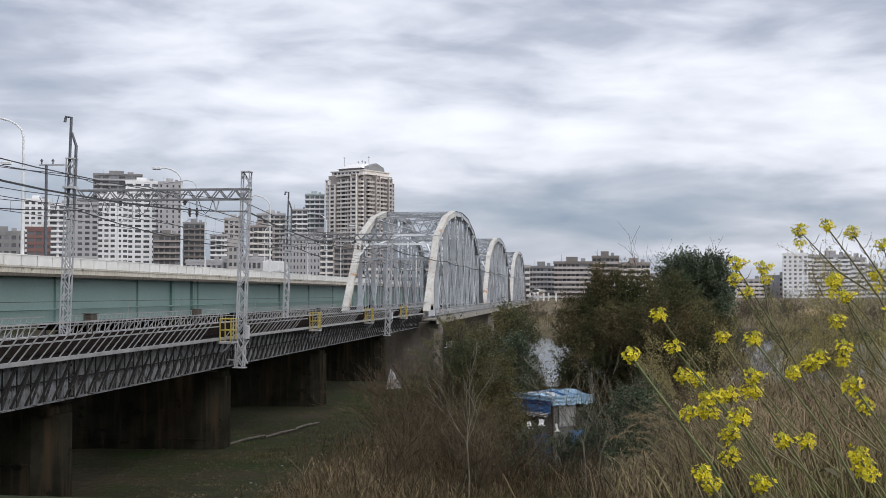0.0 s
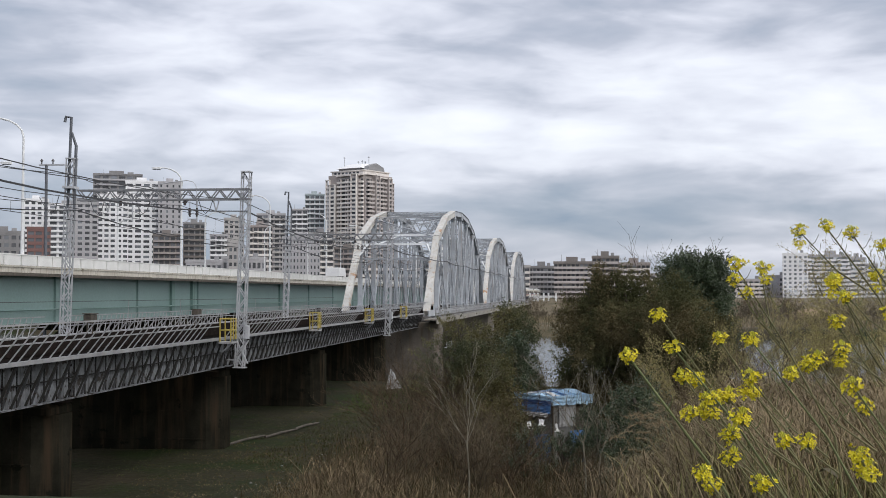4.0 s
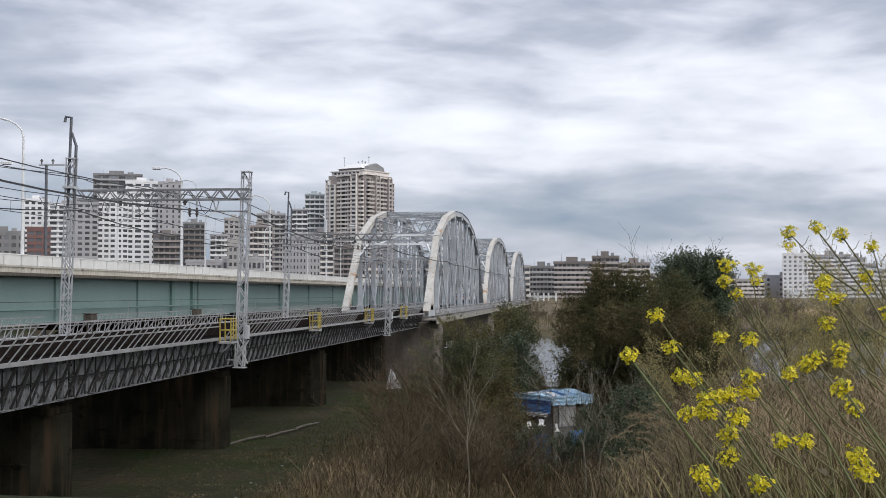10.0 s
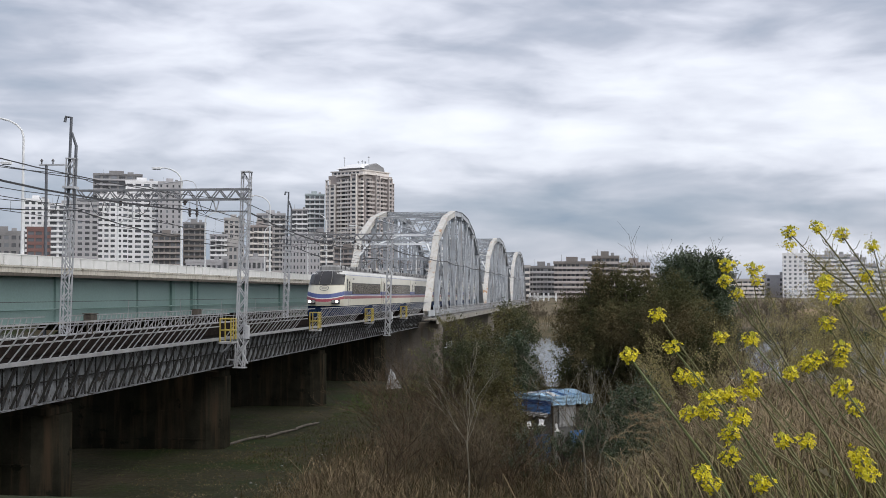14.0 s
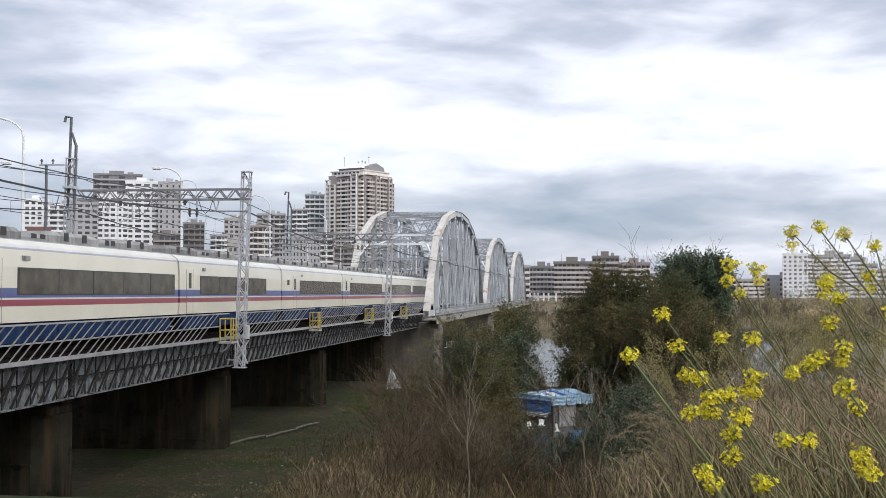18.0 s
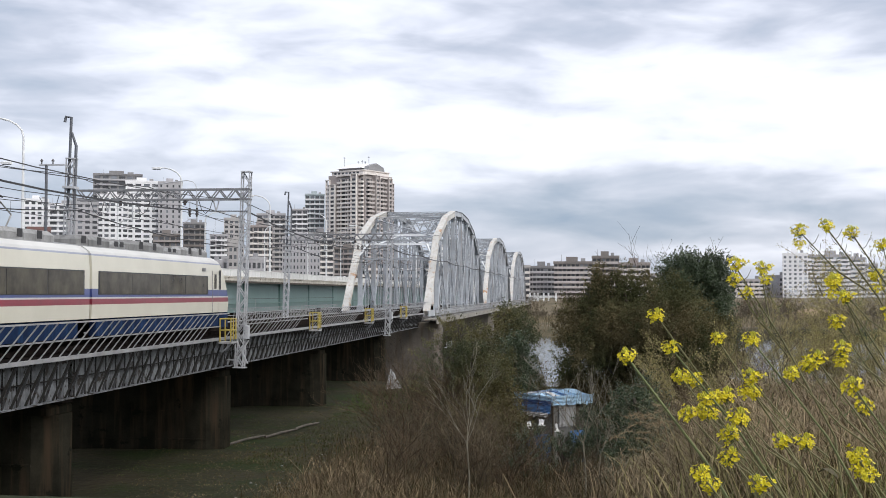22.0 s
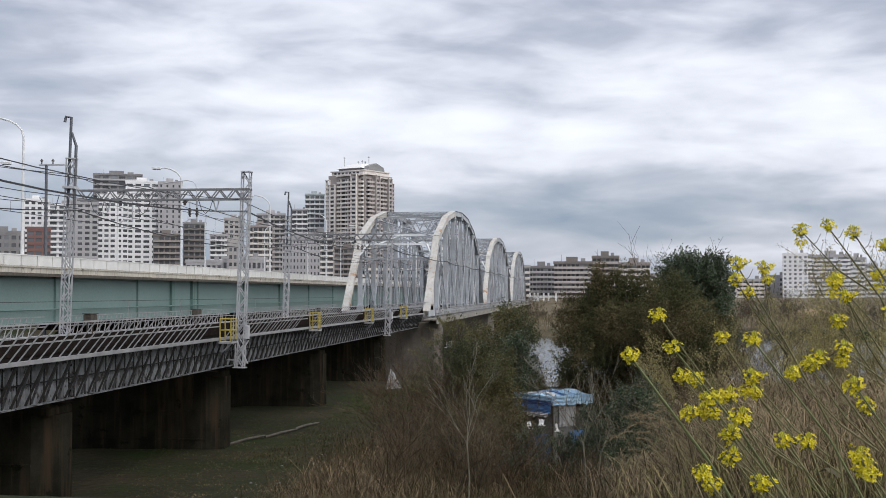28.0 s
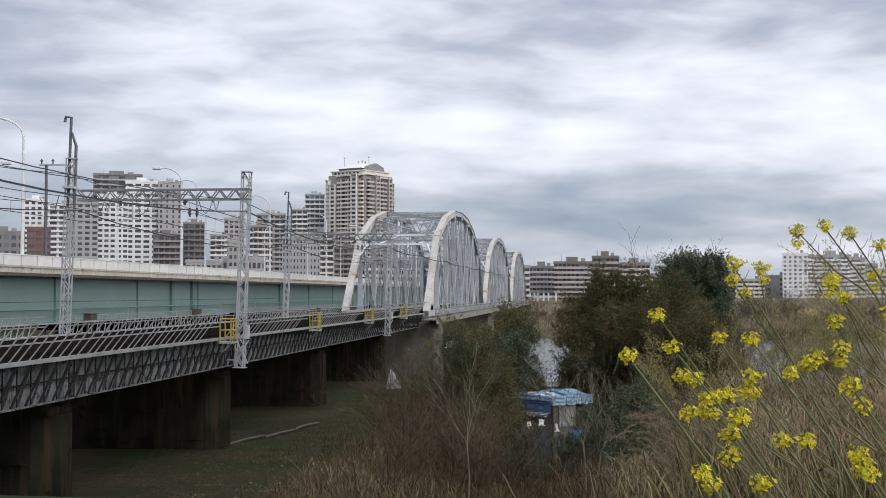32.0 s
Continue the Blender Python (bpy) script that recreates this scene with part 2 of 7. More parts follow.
TWIG_DK = leafmat("dark_wet_twig", [(0.045, 0.037, 0.030), (0.065, 0.053, 0.042), (0.035, 0.030, 0.025)], 0.85, 0.1)
TWIG_OLIVE = leafmat("olive_willow_twig", [(0.21, 0.18, 0.095), (0.27, 0.23, 0.125), (0.15, 0.13, 0.075)], 0.85, 0.1)
LEAF_FAR = leafmat("far_brush", [(0.15, 0.13, 0.095), (0.11, 0.10, 0.07), (0.18, 0.15, 0.115)], 0.9, 0.1, 0.2)
TWIG = leafmat("bare_brown_twig", [(0.10, 0.083, 0.055), (0.17, 0.138, 0.090), (0.064, 0.053, 0.036)], 0.85, 0.1)
TWIG_RED = leafmat("brown_brush_twig", [(0.078, 0.056, 0.037), (0.13, 0.094, 0.062), (0.048, 0.036, 0.025)], 0.85, 0.1)
TWIG_PALE = leafmat("pale_bare_twig", [(0.23, 0.21, 0.165), (0.19, 0.17, 0.13)], 0.85, 0.1)
BARK = mat("rough_bark", (0.10, 0.085, 0.07), (0.05, 0.043, 0.036), 0.95, 0, 3, 20, 0.6)
STRAW = leafmat("dry_straw", [(0.22, 0.165, 0.10), (0.33, 0.26, 0.165), (0.14, 0.105, 0.065), (0.19, 0.15, 0.09)], 0.8, 0.1)
STRAW_MID = leafmat("matted_dry_grass", [(0.15, 0.112, 0.068), (0.22, 0.17, 0.105), (0.085, 0.065, 0.040), (0.12, 0.098, 0.055)], 0.85, 0.1)
STRAW_DK = leafmat("dead_brown_weed", [(0.080, 0.058, 0.033), (0.135, 0.10, 0.057), (0.052, 0.040, 0.024), (0.062, 0.057, 0.026)], 0.85, 0.1)
STRAW_OLIVE = leafmat("half_dead_olive_grass", [(0.19, 0.17, 0.072), (0.25, 0.21, 0.10), (0.13, 0.13, 0.052), (0.16, 0.15, 0.065)], 0.8, 0.1)
MOSS = leafmat("bright_moss", [(0.050, 0.080, 0.020), (0.070, 0.10, 0.028), (0.060, 0.068, 0.028)], 0.8, 0.1)
GRASS = leafmat("spring_grass", [(0.032, 0.045, 0.012), (0.050, 0.060, 0.020), (0.075, 0.062, 0.030)], 0.7, 0.2)
STEM_PALE = leafmat("pale_green_stalk", [(0.17, 0.19, 0.085), (0.145, 0.165, 0.075)], 0.6, 0.2)
STEM_GREEN = leafmat("green_stalk", [(0.115, 0.14, 0.048), (0.145, 0.16, 0.062), (0.16, 0.145, 0.075), (0.085, 0.12, 0.036)], 0.6, 0.2)
PETAL = leafmat("yellow_petal", [(0.68, 0.58, 0.025), (0.76, 0.68, 0.06), (0.52, 0.43, 0.015)], 0.6, 0.2, 0.25)
STRAW_FAR = leafmat("far_bank_straw", [(0.20, 0.165, 0.115), (0.16, 0.135, 0.095), (0.13, 0.12, 0.07), (0.24, 0.195, 0.135)], 0.9, 0.1)
BUD = leafmat("yellow_green_bud", [(0.42, 0.44, 0.06), (0.55, 0.52, 0.07)], 0.6, 0.2)
TARP_BLUE = mat("faded_blue_tarpaulin", (0.065, 0.16, 0.36), (0.045, 0.11, 0.26), 0.45, 0, 1.6, 10, 0.5, streak=(0.13, 0.22, 0.36), spots=(0.30, 0.42, 0.54), spot_at=0.66)
TARP_NAVY = mat("navy_tarpaulin", (0.030, 0.065, 0.17), (0.02, 0.042, 0.11), 0.5, 0, 1.6, 10, 0.5, streak=(0.08, 0.14, 0.26))
TARP_PALE = mat("pale_blue_tarpaulin", (0.42, 0.60, 0.76), (0.28, 0.46, 0.66), 0.5, 0, 1.4, 10, 0.5, spots=(0.16, 0.28, 0.46), spot_at=0.58)
PANEL_PALE = mat("pale_grey_sheeting", (0.34, 0.34, 0.345), (0.24, 0.24, 0.245), 0.7, 0, 1.2, 14, 0.2, streak=(0.18, 0.17, 0.16))
PANEL_GREY = mat("dull_grey_shed_panel", (0.20, 0.20, 0.20), (0.13, 0.13, 0.125), 0.8, 0, 1.2, 14, 0.2, streak=(0.10, 0.09, 0.08))
WHITEBAG = mat("white_plastic", (0.62, 0.62, 0.62), (0.45, 0.45, 0.46), 0.5, 0, 3, 12, 0.5)
TRUCKWHITE = mat("white_van_paint", (0.75, 0.75, 0.76), (0.68, 0.68, 0.69), 0.4, 0, 1, 20, 0.02)

# ground: soil, dead grass, moss
GROUND = bpy.data.materials.new("flood_plain_soil")
GROUND.use_nodes = True
gt = GROUND.node_tree
gb = gt.nodes["Principled BSDF"]
gco = gt.nodes.new("ShaderNodeTexCoord")


def gnoise(sc, detail=5):
    n = gt.nodes.new("ShaderNodeTexNoise")
    n.inputs["Scale"].default_value = sc
    n.inputs["Detail"].default_value = detail
    n.inputs["Roughness"].default_value = 0.62
    gt.links.new(gco.outputs["Object"], n.inputs["Vector"])
    return n.outputs[0]


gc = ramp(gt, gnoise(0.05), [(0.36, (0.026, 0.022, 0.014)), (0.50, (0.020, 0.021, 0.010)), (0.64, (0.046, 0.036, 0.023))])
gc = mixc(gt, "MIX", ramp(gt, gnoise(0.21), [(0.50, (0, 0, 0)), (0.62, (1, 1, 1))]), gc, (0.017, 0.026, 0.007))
# dry tan grass beyond the river
g_sep = gt.nodes.new("ShaderNodeSeparateXYZ")
gt.links.new(gco.outputs["Object"], g_sep.inputs[0])
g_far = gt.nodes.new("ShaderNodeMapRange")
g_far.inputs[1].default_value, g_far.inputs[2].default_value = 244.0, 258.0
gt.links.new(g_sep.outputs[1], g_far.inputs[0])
# tan fades out to the west: shade under the road bridge, put into colour
g_bridge_shade = gt.nodes.new("ShaderNodeMapRange")
g_bridge_shade.inputs[1].default_value, g_bridge_shade.inputs[2].default_value = -40.0, -28.0
gt.links.new(g_sep.outputs[0], g_bridge_shade.inputs[0])
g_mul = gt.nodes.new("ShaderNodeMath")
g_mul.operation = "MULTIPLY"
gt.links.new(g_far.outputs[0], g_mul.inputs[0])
gt.links.new(g_bridge_shade.outputs[0], g_mul.inputs[1])
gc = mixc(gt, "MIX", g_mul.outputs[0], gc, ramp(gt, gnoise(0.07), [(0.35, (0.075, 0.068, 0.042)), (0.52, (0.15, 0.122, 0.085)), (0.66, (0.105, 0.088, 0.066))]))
gc = mixc(gt, "MULTIPLY", 0.8, gc, ramp(gt, gnoise(3.5), [(0.3, (0.55, 0.55, 0.55)), (0.7, (1.35, 1.35, 1.35))]))
gt.links.new(gc, gb.inputs["Base Color"])
gb.inputs["Roughness"].default_value = 0.95
gb.inputs["Specular IOR Level"].default_value = 0.1
gbp = gt.nodes.new("ShaderNodeBump")
gbp.inputs["Strength"].default_value = 0.7
gbp.inputs["Distance"].default_value = 0.1
gt.links.new(gnoise(2.2), gbp.inputs["Height"])
gt.links.new(gbp.outputs[0], gb.inputs["Normal"])

WATER = bpy.data.materials.new("river_water")
WATER.use_nodes = True
wa = WATER.node_tree
wb = wa.nodes["Principled BSDF"]
wb.inputs["Base Color"].default_value = (0.05, 0.055, 0.05, 1)
wb.inputs["Roughness"].default_value = 0.12
wb.inputs["IOR"].default_value = 1.33
wco = wa.nodes.new("ShaderNodeTexCoord")
wno = wa.nodes.new("ShaderNodeTexNoise")
wmp = wa.nodes.new("ShaderNodeMapping")
wmp.inputs["Scale"].default_value = (0.8, 0.5, 1)
wa.links.new(wco.outputs["Object"], wmp.inputs[0])
wa.links.new(wmp.outputs[0], wno.inputs["Vector"])
wno.inputs["Scale"].default_value = 1.0
wno.inputs["Detail"].default_value = 5
wbp = wa.nodes.new("ShaderNodeBump")
wbp.inputs["Strength"].default_value = 0.5
wbp.inputs["Distance"].default_value = 0.12
wa.links.new(wno.outputs[0], wbp.inputs["Height"])
wa.links.new(wbp.outputs[0], wb.inputs["Normal"])

# ---- mesh helpers ----


class Mesh:
    """Collects boxes, beams, tubes and sheets into one mesh."""

    def __init__(self):
        self.v, self.f = [], []

    def add(self, verts, faces):
        n = len(self.v)
        self.v.extend([tuple(p) for p in verts])
        self.f.extend([tuple(i + n for i in q) for q in faces])
        return self

    def box(self, x0, y0, z0, x1, y1, z1):
        return self.add([(x0, y0, z0), (x1, y0, z0), (x1, y1, z0), (x0, y1, z0), (x0, y0, z1), (x1, y0, z1), (x1, y1, z1), (x0, y1, z1)],
                        [(0, 3, 2, 1), (4, 5, 6, 7), (0, 1, 5, 4), (1, 2, 6, 5), (2, 3, 7, 6), (3, 0, 4, 7)])

    def soft(self, x0, y0, z0, x1, y1, z1, b=0.05):
        """A box with its upright edges and top edges cut back."""
        ring = [(x0 + b, y0), (x1 - b, y0), (x1, y0 + b), (x1, y1 - b), (x1 - b, y1), (x0 + b, y1), (x0, y1 - b), (x0, y0 + b)]
        cx, cy = (x0 + x1) / 2, (y0 + y1) / 2
        top = [(x - b * (1 if x > cx else -1), y - b * (1 if y > cy else -1)) for x, y in ring]
        vs = [(x, y, z0) for x, y in ring] + [(x, y, z1 - b) for x, y in ring] + [(x, y, z1) for x, y in top]
        fs = [(i, (i + 1) % 8, 8 + (i + 1) % 8, 8 + i) for i in range(8)] + [(8 + i, 8 + (i + 1) % 8, 16 + (i + 1) % 8, 16 + i) for i in range(8)]
        fs += [tuple(range(7, -1, -1)), tuple(range(16, 24))]
        return self.add(vs, fs)

    def beam(self, p, q, w, h, up=(0, 0, 1)):
        p, q = Vector(p), Vector(q)
        d = (q - p).normalized()
        up = Vector(up)
        if abs(d.dot(up)) > 0.99:
            up = Vector((0, 1, 0))
        s = d.cross(up).normalized()
        u = s.cross(d)
        s, u = s * w / 2, u * h / 2
        return self.add([p - s - u, p + s - u, p + s + u, p - s + u, q - s - u, q + s - u, q + s + u, q - s + u],
                        [(0, 3, 2, 1), (4, 5, 6, 7), (0, 1, 5, 4), (1, 2, 6, 5), (2, 3, 7, 6), (3, 0, 4, 7)])

    def tube(self, p, q, r0, r1=None, n=6, caps=True):
        r1 = r0 if r1 is None else r1
        p, q = Vector(p), Vector(q)
        d = (q - p).normalized()
        a = d.orthogonal().normalized()
        b = d.cross(a)
        ring = [(a * math.cos(k * math.tau / n) + b * math.sin(k * math.tau / n)) for k in range(n)]
        vs = [p + k * r0 for k in ring] + [q + k * r1 for k in ring]
        fs = [(i, (i + 1) % n, n + (i + 1) % n, n + i) for i in range(n)]
        if caps:
            fs += [tuple(range(n - 1, -1, -1)), tuple(range(n, 2 * n))]
        return self.add(vs, fs)

    def path(self, pts, r0, r1=None, n=5):
        """A tube along a bent line, tapering from r0 to r1."""
        r1 = r0 if r1 is None else r1
        pts = [Vector(p) for p in pts]
        k, vs, fs = len(pts), [], []
        a = (pts[1] - pts[0]).orthogonal().normalized()
        for i, p in enumerate(pts):
            d = (pts[min(i + 1, k - 1)] - pts[max(i - 1, 0)]).normalized()
            a = (a - d * a.dot(d)).normalized()
            b = d.cross(a)
            r = r0 + (r1 - r0) * i / (k - 1)
            vs += [p + (a * math.cos(j * math.tau / n) + b * math.sin(j * math.tau / n)) * r for j in range(n)]
        for i in range(k - 1):
            fs += [(i * n + j, i * n + (j + 1) % n, (i + 1) * n + (j + 1) % n, (i + 1) * n + j) for j in range(n)]
        fs += [tuple(range(n - 1, -1, -1)), tuple(range((k - 1) * n, k * n))]
        return self.add(vs, fs)

    def prism(self, poly, axis, a, b):
        """A polygon drawn out along an axis: 'x' takes (y, z), 'y' takes (x, z), 'z' takes (x, y)."""
        def pt(u, v, w):
            return {"x": (w, u, v), "y": (u, w, v), "z": (u, v, w)}[axis]
        n = len(poly)
        vs = [pt(u, v, a) for u, v in poly] + [pt(u, v, b) for u, v in poly]
        fs = [(i, (i + 1) % n, n + (i + 1) % n, n + i) for i in range(n)] + [tuple(range(n - 1, -1, -1)), tuple(range(n, 2 * n))]
        return self.add(vs, fs)

    def data(self, name, material, smooth=False):
        me = bpy.data.meshes.new(name)
        me.from_pydata(self.v, [], self.f)
        me.validate()
        bm = bmesh.new()
        bm.from_mesh(me)
        bmesh.ops.recalc_face_normals(bm, faces=bm.faces)
        bm.to_mesh(me)
        bm.free()
        me.materials.append(material)
        if smooth:
            me.polygons.foreach_set("use_smooth", [True] * len(me.polygons))
        return me


def part(name, m, material, parent=None, label="", smooth=False, at=None):
    """Links a Mesh (or ready mesh data) as one object under a thing or a part."""
    me = m.data(name, material, smooth) if isinstance(m, Mesh) else m
    ob = new(name, me)
    ob.parent = parent
    if at is not None:
        ob.matrix_basis = at if isinstance(at, Matrix) else Matrix.Translation(at)
    if label:
        ob["label"] = label
    return ob


def thing(name, label, category, at=None, group="", kind=""):
    ob = tagged(new(name), label, category, group, kind)
    ob.empty_display_size = 0.2
    if at is not None:
        ob.matrix_basis = at if isinstance(at, Matrix) else Matrix.Translation(at)
    return ob


def sheet(name, verts, faces, material):
    me = bpy.data.meshes.new(name)
    me.from_pydata(verts, [], faces)
    me.materials.append(material)
    return me


def laced(m, p, q, w, d, side, bar=0.06, step=None):
    """A built-up member: two flanges held by zigzag lacing; side is the way across which the lacing lies."""
    p, q, s = Vector(p), Vector(q), Vector(side).normalized()
    ax = (q - p)
    L = ax.length
    ax.normalize()
    for k in (-1, 1):
        o = s * (w / 2 - bar / 2) * k
        m.beam(p + o, q + o, bar, d, up=s.cross(ax))
    n = max(2, int(L / (step or w * 0.9)))
    for i in range(n):
        a = p + ax * (L * i / n) + s * (w / 2 - bar) * (1 if i % 2 else -1)
        b = p + ax * (L * (i + 1) / n) + s * (w / 2 - bar) * (-1 if i % 2 else 1)
        m.beam(a, b, bar * 0.5, bar, up=s.cross(ax))
    return m

# ---- ground and river ----


def smooth_step(a, b, x):
    k = min(1.0, max(0.0, (x - a) / (b - a)))
    return k * k * (3 - 2 * k)


def ground_z(x, y):
    """Levee behind and under the eye, flood plain, river bed, far bank, far levee and town."""
    crest = 5.9 - 1.4 * smooth_step(-9, -14, x) if x > -14 else 4.5
    crest = crest - 2.0 * smooth_step(-14, -17, x)
    brow = 9 + 5 * smooth_step(0.6, 1.9, x)        # the levee stands further out beside the flowers
    z = crest * (1 - smooth_step(brow, brow + 17, y)) if y > -14 else crest * smooth_step(-34, -14, y)
    shore = 103 + 6 * math.sin(x * 0.06) + (10 if x < -12 else 0)
    far = 246 - 0.28 * max(0.0, x) + 5 * math.sin(x * 0.05 + 1)
    if shore < y < far + 16:
        z -= 3.0 * smooth_step(shore, shore + 12, y) * (1 - smooth_step(far - 4, far + 10, y))
    if y > far:
        z += 0.9 * smooth_step(far, far + 14, y)
    z += 4.2 * smooth_step(352, 372, y)
    z += (0.18 * noise.noise((x * 0.11, y * 0.11, 0)) + 0.07 * noise.noise((x * 0.5, y * 0.5, 3))) * (1 if 26 < y < 240 else 0.4)
    return z


def axis_steps(lo, hi, fine_lo, fine_hi, fine, grow=1.22):
    out = list(np.arange(fine_lo, fine_hi + fine, fine))
    s = fine
    while out[-1] < hi:
        s *= grow
        out.append(out[-1] + s)
    s = fine
    while out[0] > lo:
        s *= grow
        out.insert(0, out[0] - s)
    return out


gx = axis_steps(-3500, 3500, -60, 90, 1.6)
gy = axis_steps(-1500, 4600, -6, 270, 1.6)
gverts = [(x, y, ground_z(x, y)) for y in gy for x in gx]
nx = len(gx)
gfaces = [(j * nx + i, j * nx + i + 1, (j + 1) * nx + i + 1, (j + 1) * nx + i) for j in range(len(gy) - 1) for i in range(nx - 1)]
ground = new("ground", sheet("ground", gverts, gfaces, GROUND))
ground.data.polygons.foreach_set("use_smooth", [True] * len(ground.data.polygons))
tagged(ground, "brown flood plain soil with dead grass and moss", "ground", kind="structure")
water = new("water", sheet("water", [(-900, 96, -1.0), (900, 96, -1.0), (900, 300, -1.0), (-900, 300, -1.0)], [(0, 1, 2, 3)], WATER))
tagged(water, "grey rippled river water under a cloudy sky", "river", kind="structure")

# ---- railway bridge ----
X_NEAR, X_FAR = -16.3, -25.0        # the two truss planes
TRACKS = (-19.2, -22.4)
Z_WALK = 5.42
T_START, T_SPAN, T_STEP = 133.0, 74.0, 79.5
PIERS = [20.0, 41.0, 60.5, 84.0, 110.0]

# piers


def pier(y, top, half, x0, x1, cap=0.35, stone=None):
    stone = stone or CONC_SHADE
    p = thing("bridge_pier", "concrete railway bridge pier with stain runs", "bridge pier", group="railway bridge piers")
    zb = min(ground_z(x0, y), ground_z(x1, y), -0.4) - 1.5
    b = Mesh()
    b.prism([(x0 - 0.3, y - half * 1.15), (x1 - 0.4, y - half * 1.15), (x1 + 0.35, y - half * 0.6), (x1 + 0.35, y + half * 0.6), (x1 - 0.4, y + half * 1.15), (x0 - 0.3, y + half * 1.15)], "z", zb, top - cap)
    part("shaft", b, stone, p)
    part("cap", Mesh().soft(x0 - 0.30, y - half * 1.1, top - cap + 0.002, x1 + 0.20, y + half * 1.1, top, 0.12), stone, p)
    for x in (-24.2, -21.4, -20.2, -17.4):
        part("bearing", Mesh().box(x - 0.3, y - 0.45, top + 0.003, x + 0.3, y + 0.45, top + 0.16), RAILSTEEL, p)
    # formwork lifts, proud of the face
    for k in range(4):
        z = zb + 2.4 + k * 1.35
        if z < top - 0.8:
            part("band", Mesh().box(x0 - 0.34, y - half * 1.15 - 0.04, z, x1 - 0.4, y - half * 1.15 + 0.02, z + 0.07), stone, p)
    return p


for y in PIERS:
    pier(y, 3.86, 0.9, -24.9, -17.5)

# plate girder spans of the approach
girder_ends = [-2.0] + PIERS + [132.0]
for y0, y1 in zip(girder_ends[:-1], girder_ends[1:]):
    g = thing("girder_span", "grey riveted plate girder railway span with stiffeners", "bridge span", group="railway girder spans")
    a, b = y0 + 0.12, y1 - 0.12
    for x in (-17.0, -20.1, -21.5, -24.6):
        w = Mesh()
        w.box(x - 0.012, a, 4.06, x + 0.012, b, 5.30)
        w.box(x - 0.19, a, 4.02, x + 0.19, b, 4.06)
        w.box(x - 0.19, a, 5.30, x + 0.19, b, 5.34)
        part("web_girder", w, GIRDER, g)
    n = int((b - a) / 0.95)
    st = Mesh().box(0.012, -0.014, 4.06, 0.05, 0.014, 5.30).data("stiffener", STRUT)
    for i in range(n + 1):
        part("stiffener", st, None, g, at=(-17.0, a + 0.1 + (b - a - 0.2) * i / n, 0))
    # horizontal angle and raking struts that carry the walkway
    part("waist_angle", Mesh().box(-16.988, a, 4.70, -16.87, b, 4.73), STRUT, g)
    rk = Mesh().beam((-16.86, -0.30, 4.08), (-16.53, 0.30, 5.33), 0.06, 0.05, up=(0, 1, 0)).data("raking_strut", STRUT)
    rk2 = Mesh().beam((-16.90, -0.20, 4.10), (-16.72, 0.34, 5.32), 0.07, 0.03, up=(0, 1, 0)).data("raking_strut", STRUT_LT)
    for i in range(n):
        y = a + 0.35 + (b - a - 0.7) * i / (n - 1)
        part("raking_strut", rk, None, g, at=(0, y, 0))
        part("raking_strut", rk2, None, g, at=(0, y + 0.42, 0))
    for i in range(int((b - a) / 4) + 1):
        y = a + 0.3 + i * 4.0
        if y < b:
            part("cross_brace", Mesh().beam((-17.0, y, 4.3), (-24.6, y, 5.1), 0.08, 0.08).beam((-17.0, y, 5.1), (-24.6, y, 4.3), 0.08, 0.08), GIRDER, g)

# walkway edge channel and deck of the approach
dk = thing("walkway_deck", "dark steel plate walkway beside the tracks", "walkway")
for x0, x1 in ((-17.75, -16.56), (-25.2, -23.9)):
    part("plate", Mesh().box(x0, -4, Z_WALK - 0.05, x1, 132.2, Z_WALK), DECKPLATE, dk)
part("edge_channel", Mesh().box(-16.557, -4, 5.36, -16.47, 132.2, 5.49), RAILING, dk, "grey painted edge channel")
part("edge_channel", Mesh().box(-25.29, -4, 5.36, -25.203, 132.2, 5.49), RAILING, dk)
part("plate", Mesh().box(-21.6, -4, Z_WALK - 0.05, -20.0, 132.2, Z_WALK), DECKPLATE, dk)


def railing(x, y0, y1, lean, step=0.74, h=1.22, rake=0.12):
    """A side railing that flares outwards: two long rails on raking bars."""
    r = thing("railing", "grey steel railing of raking bars and two long rails", "railing", group="walkway railings")
    part("top_rail", Mesh().box(x + lean - 0.025, y0, Z_WALK + h - 0.05, x + lean + 0.025, y1, Z_WALK + h), RAILING, r)
    part("middle_rail", Mesh().box(x + lean * 0.5 - 0.02, y0, Z_WALK + h * 0.50 - 0.02, x + lean * 0.5 + 0.02, y1, Z_WALK + h * 0.50 + 0.025), RAILING, r)
    bar = Mesh().beam((0, -rake, 0.02), (lean, rake, h - 0.02), 0.036, 0.036, up=(0, 1, 0)).data("bar", RAILING)
    n = int((y1 - y0 - 1.2) / step)
    rng = random.Random(int(y0 * 7 + abs(x)))
    for i in range(n):
        part("bar", bar, None, r, at=(x, y0 + 0.7 + i * step + rng.choice((0, 0, 0, 0.12, -0.1)), Z_WALK))
    return r


for y0, y1 in ((6, 30), (30.1, 55.4), (57.2, 73.7), (75.5, 92.7), (94.5, 111.1), (112.9, 129.5)):
    railing(-16.52, y0, y1, 0.86)
for y0, y1 in ((6, 40), (40.1, 58.0), (60.0, 90), (90.1, 131)):
    railing(-25.24, y0, y1, -0.12, 0.62, 1.0, 0.40)


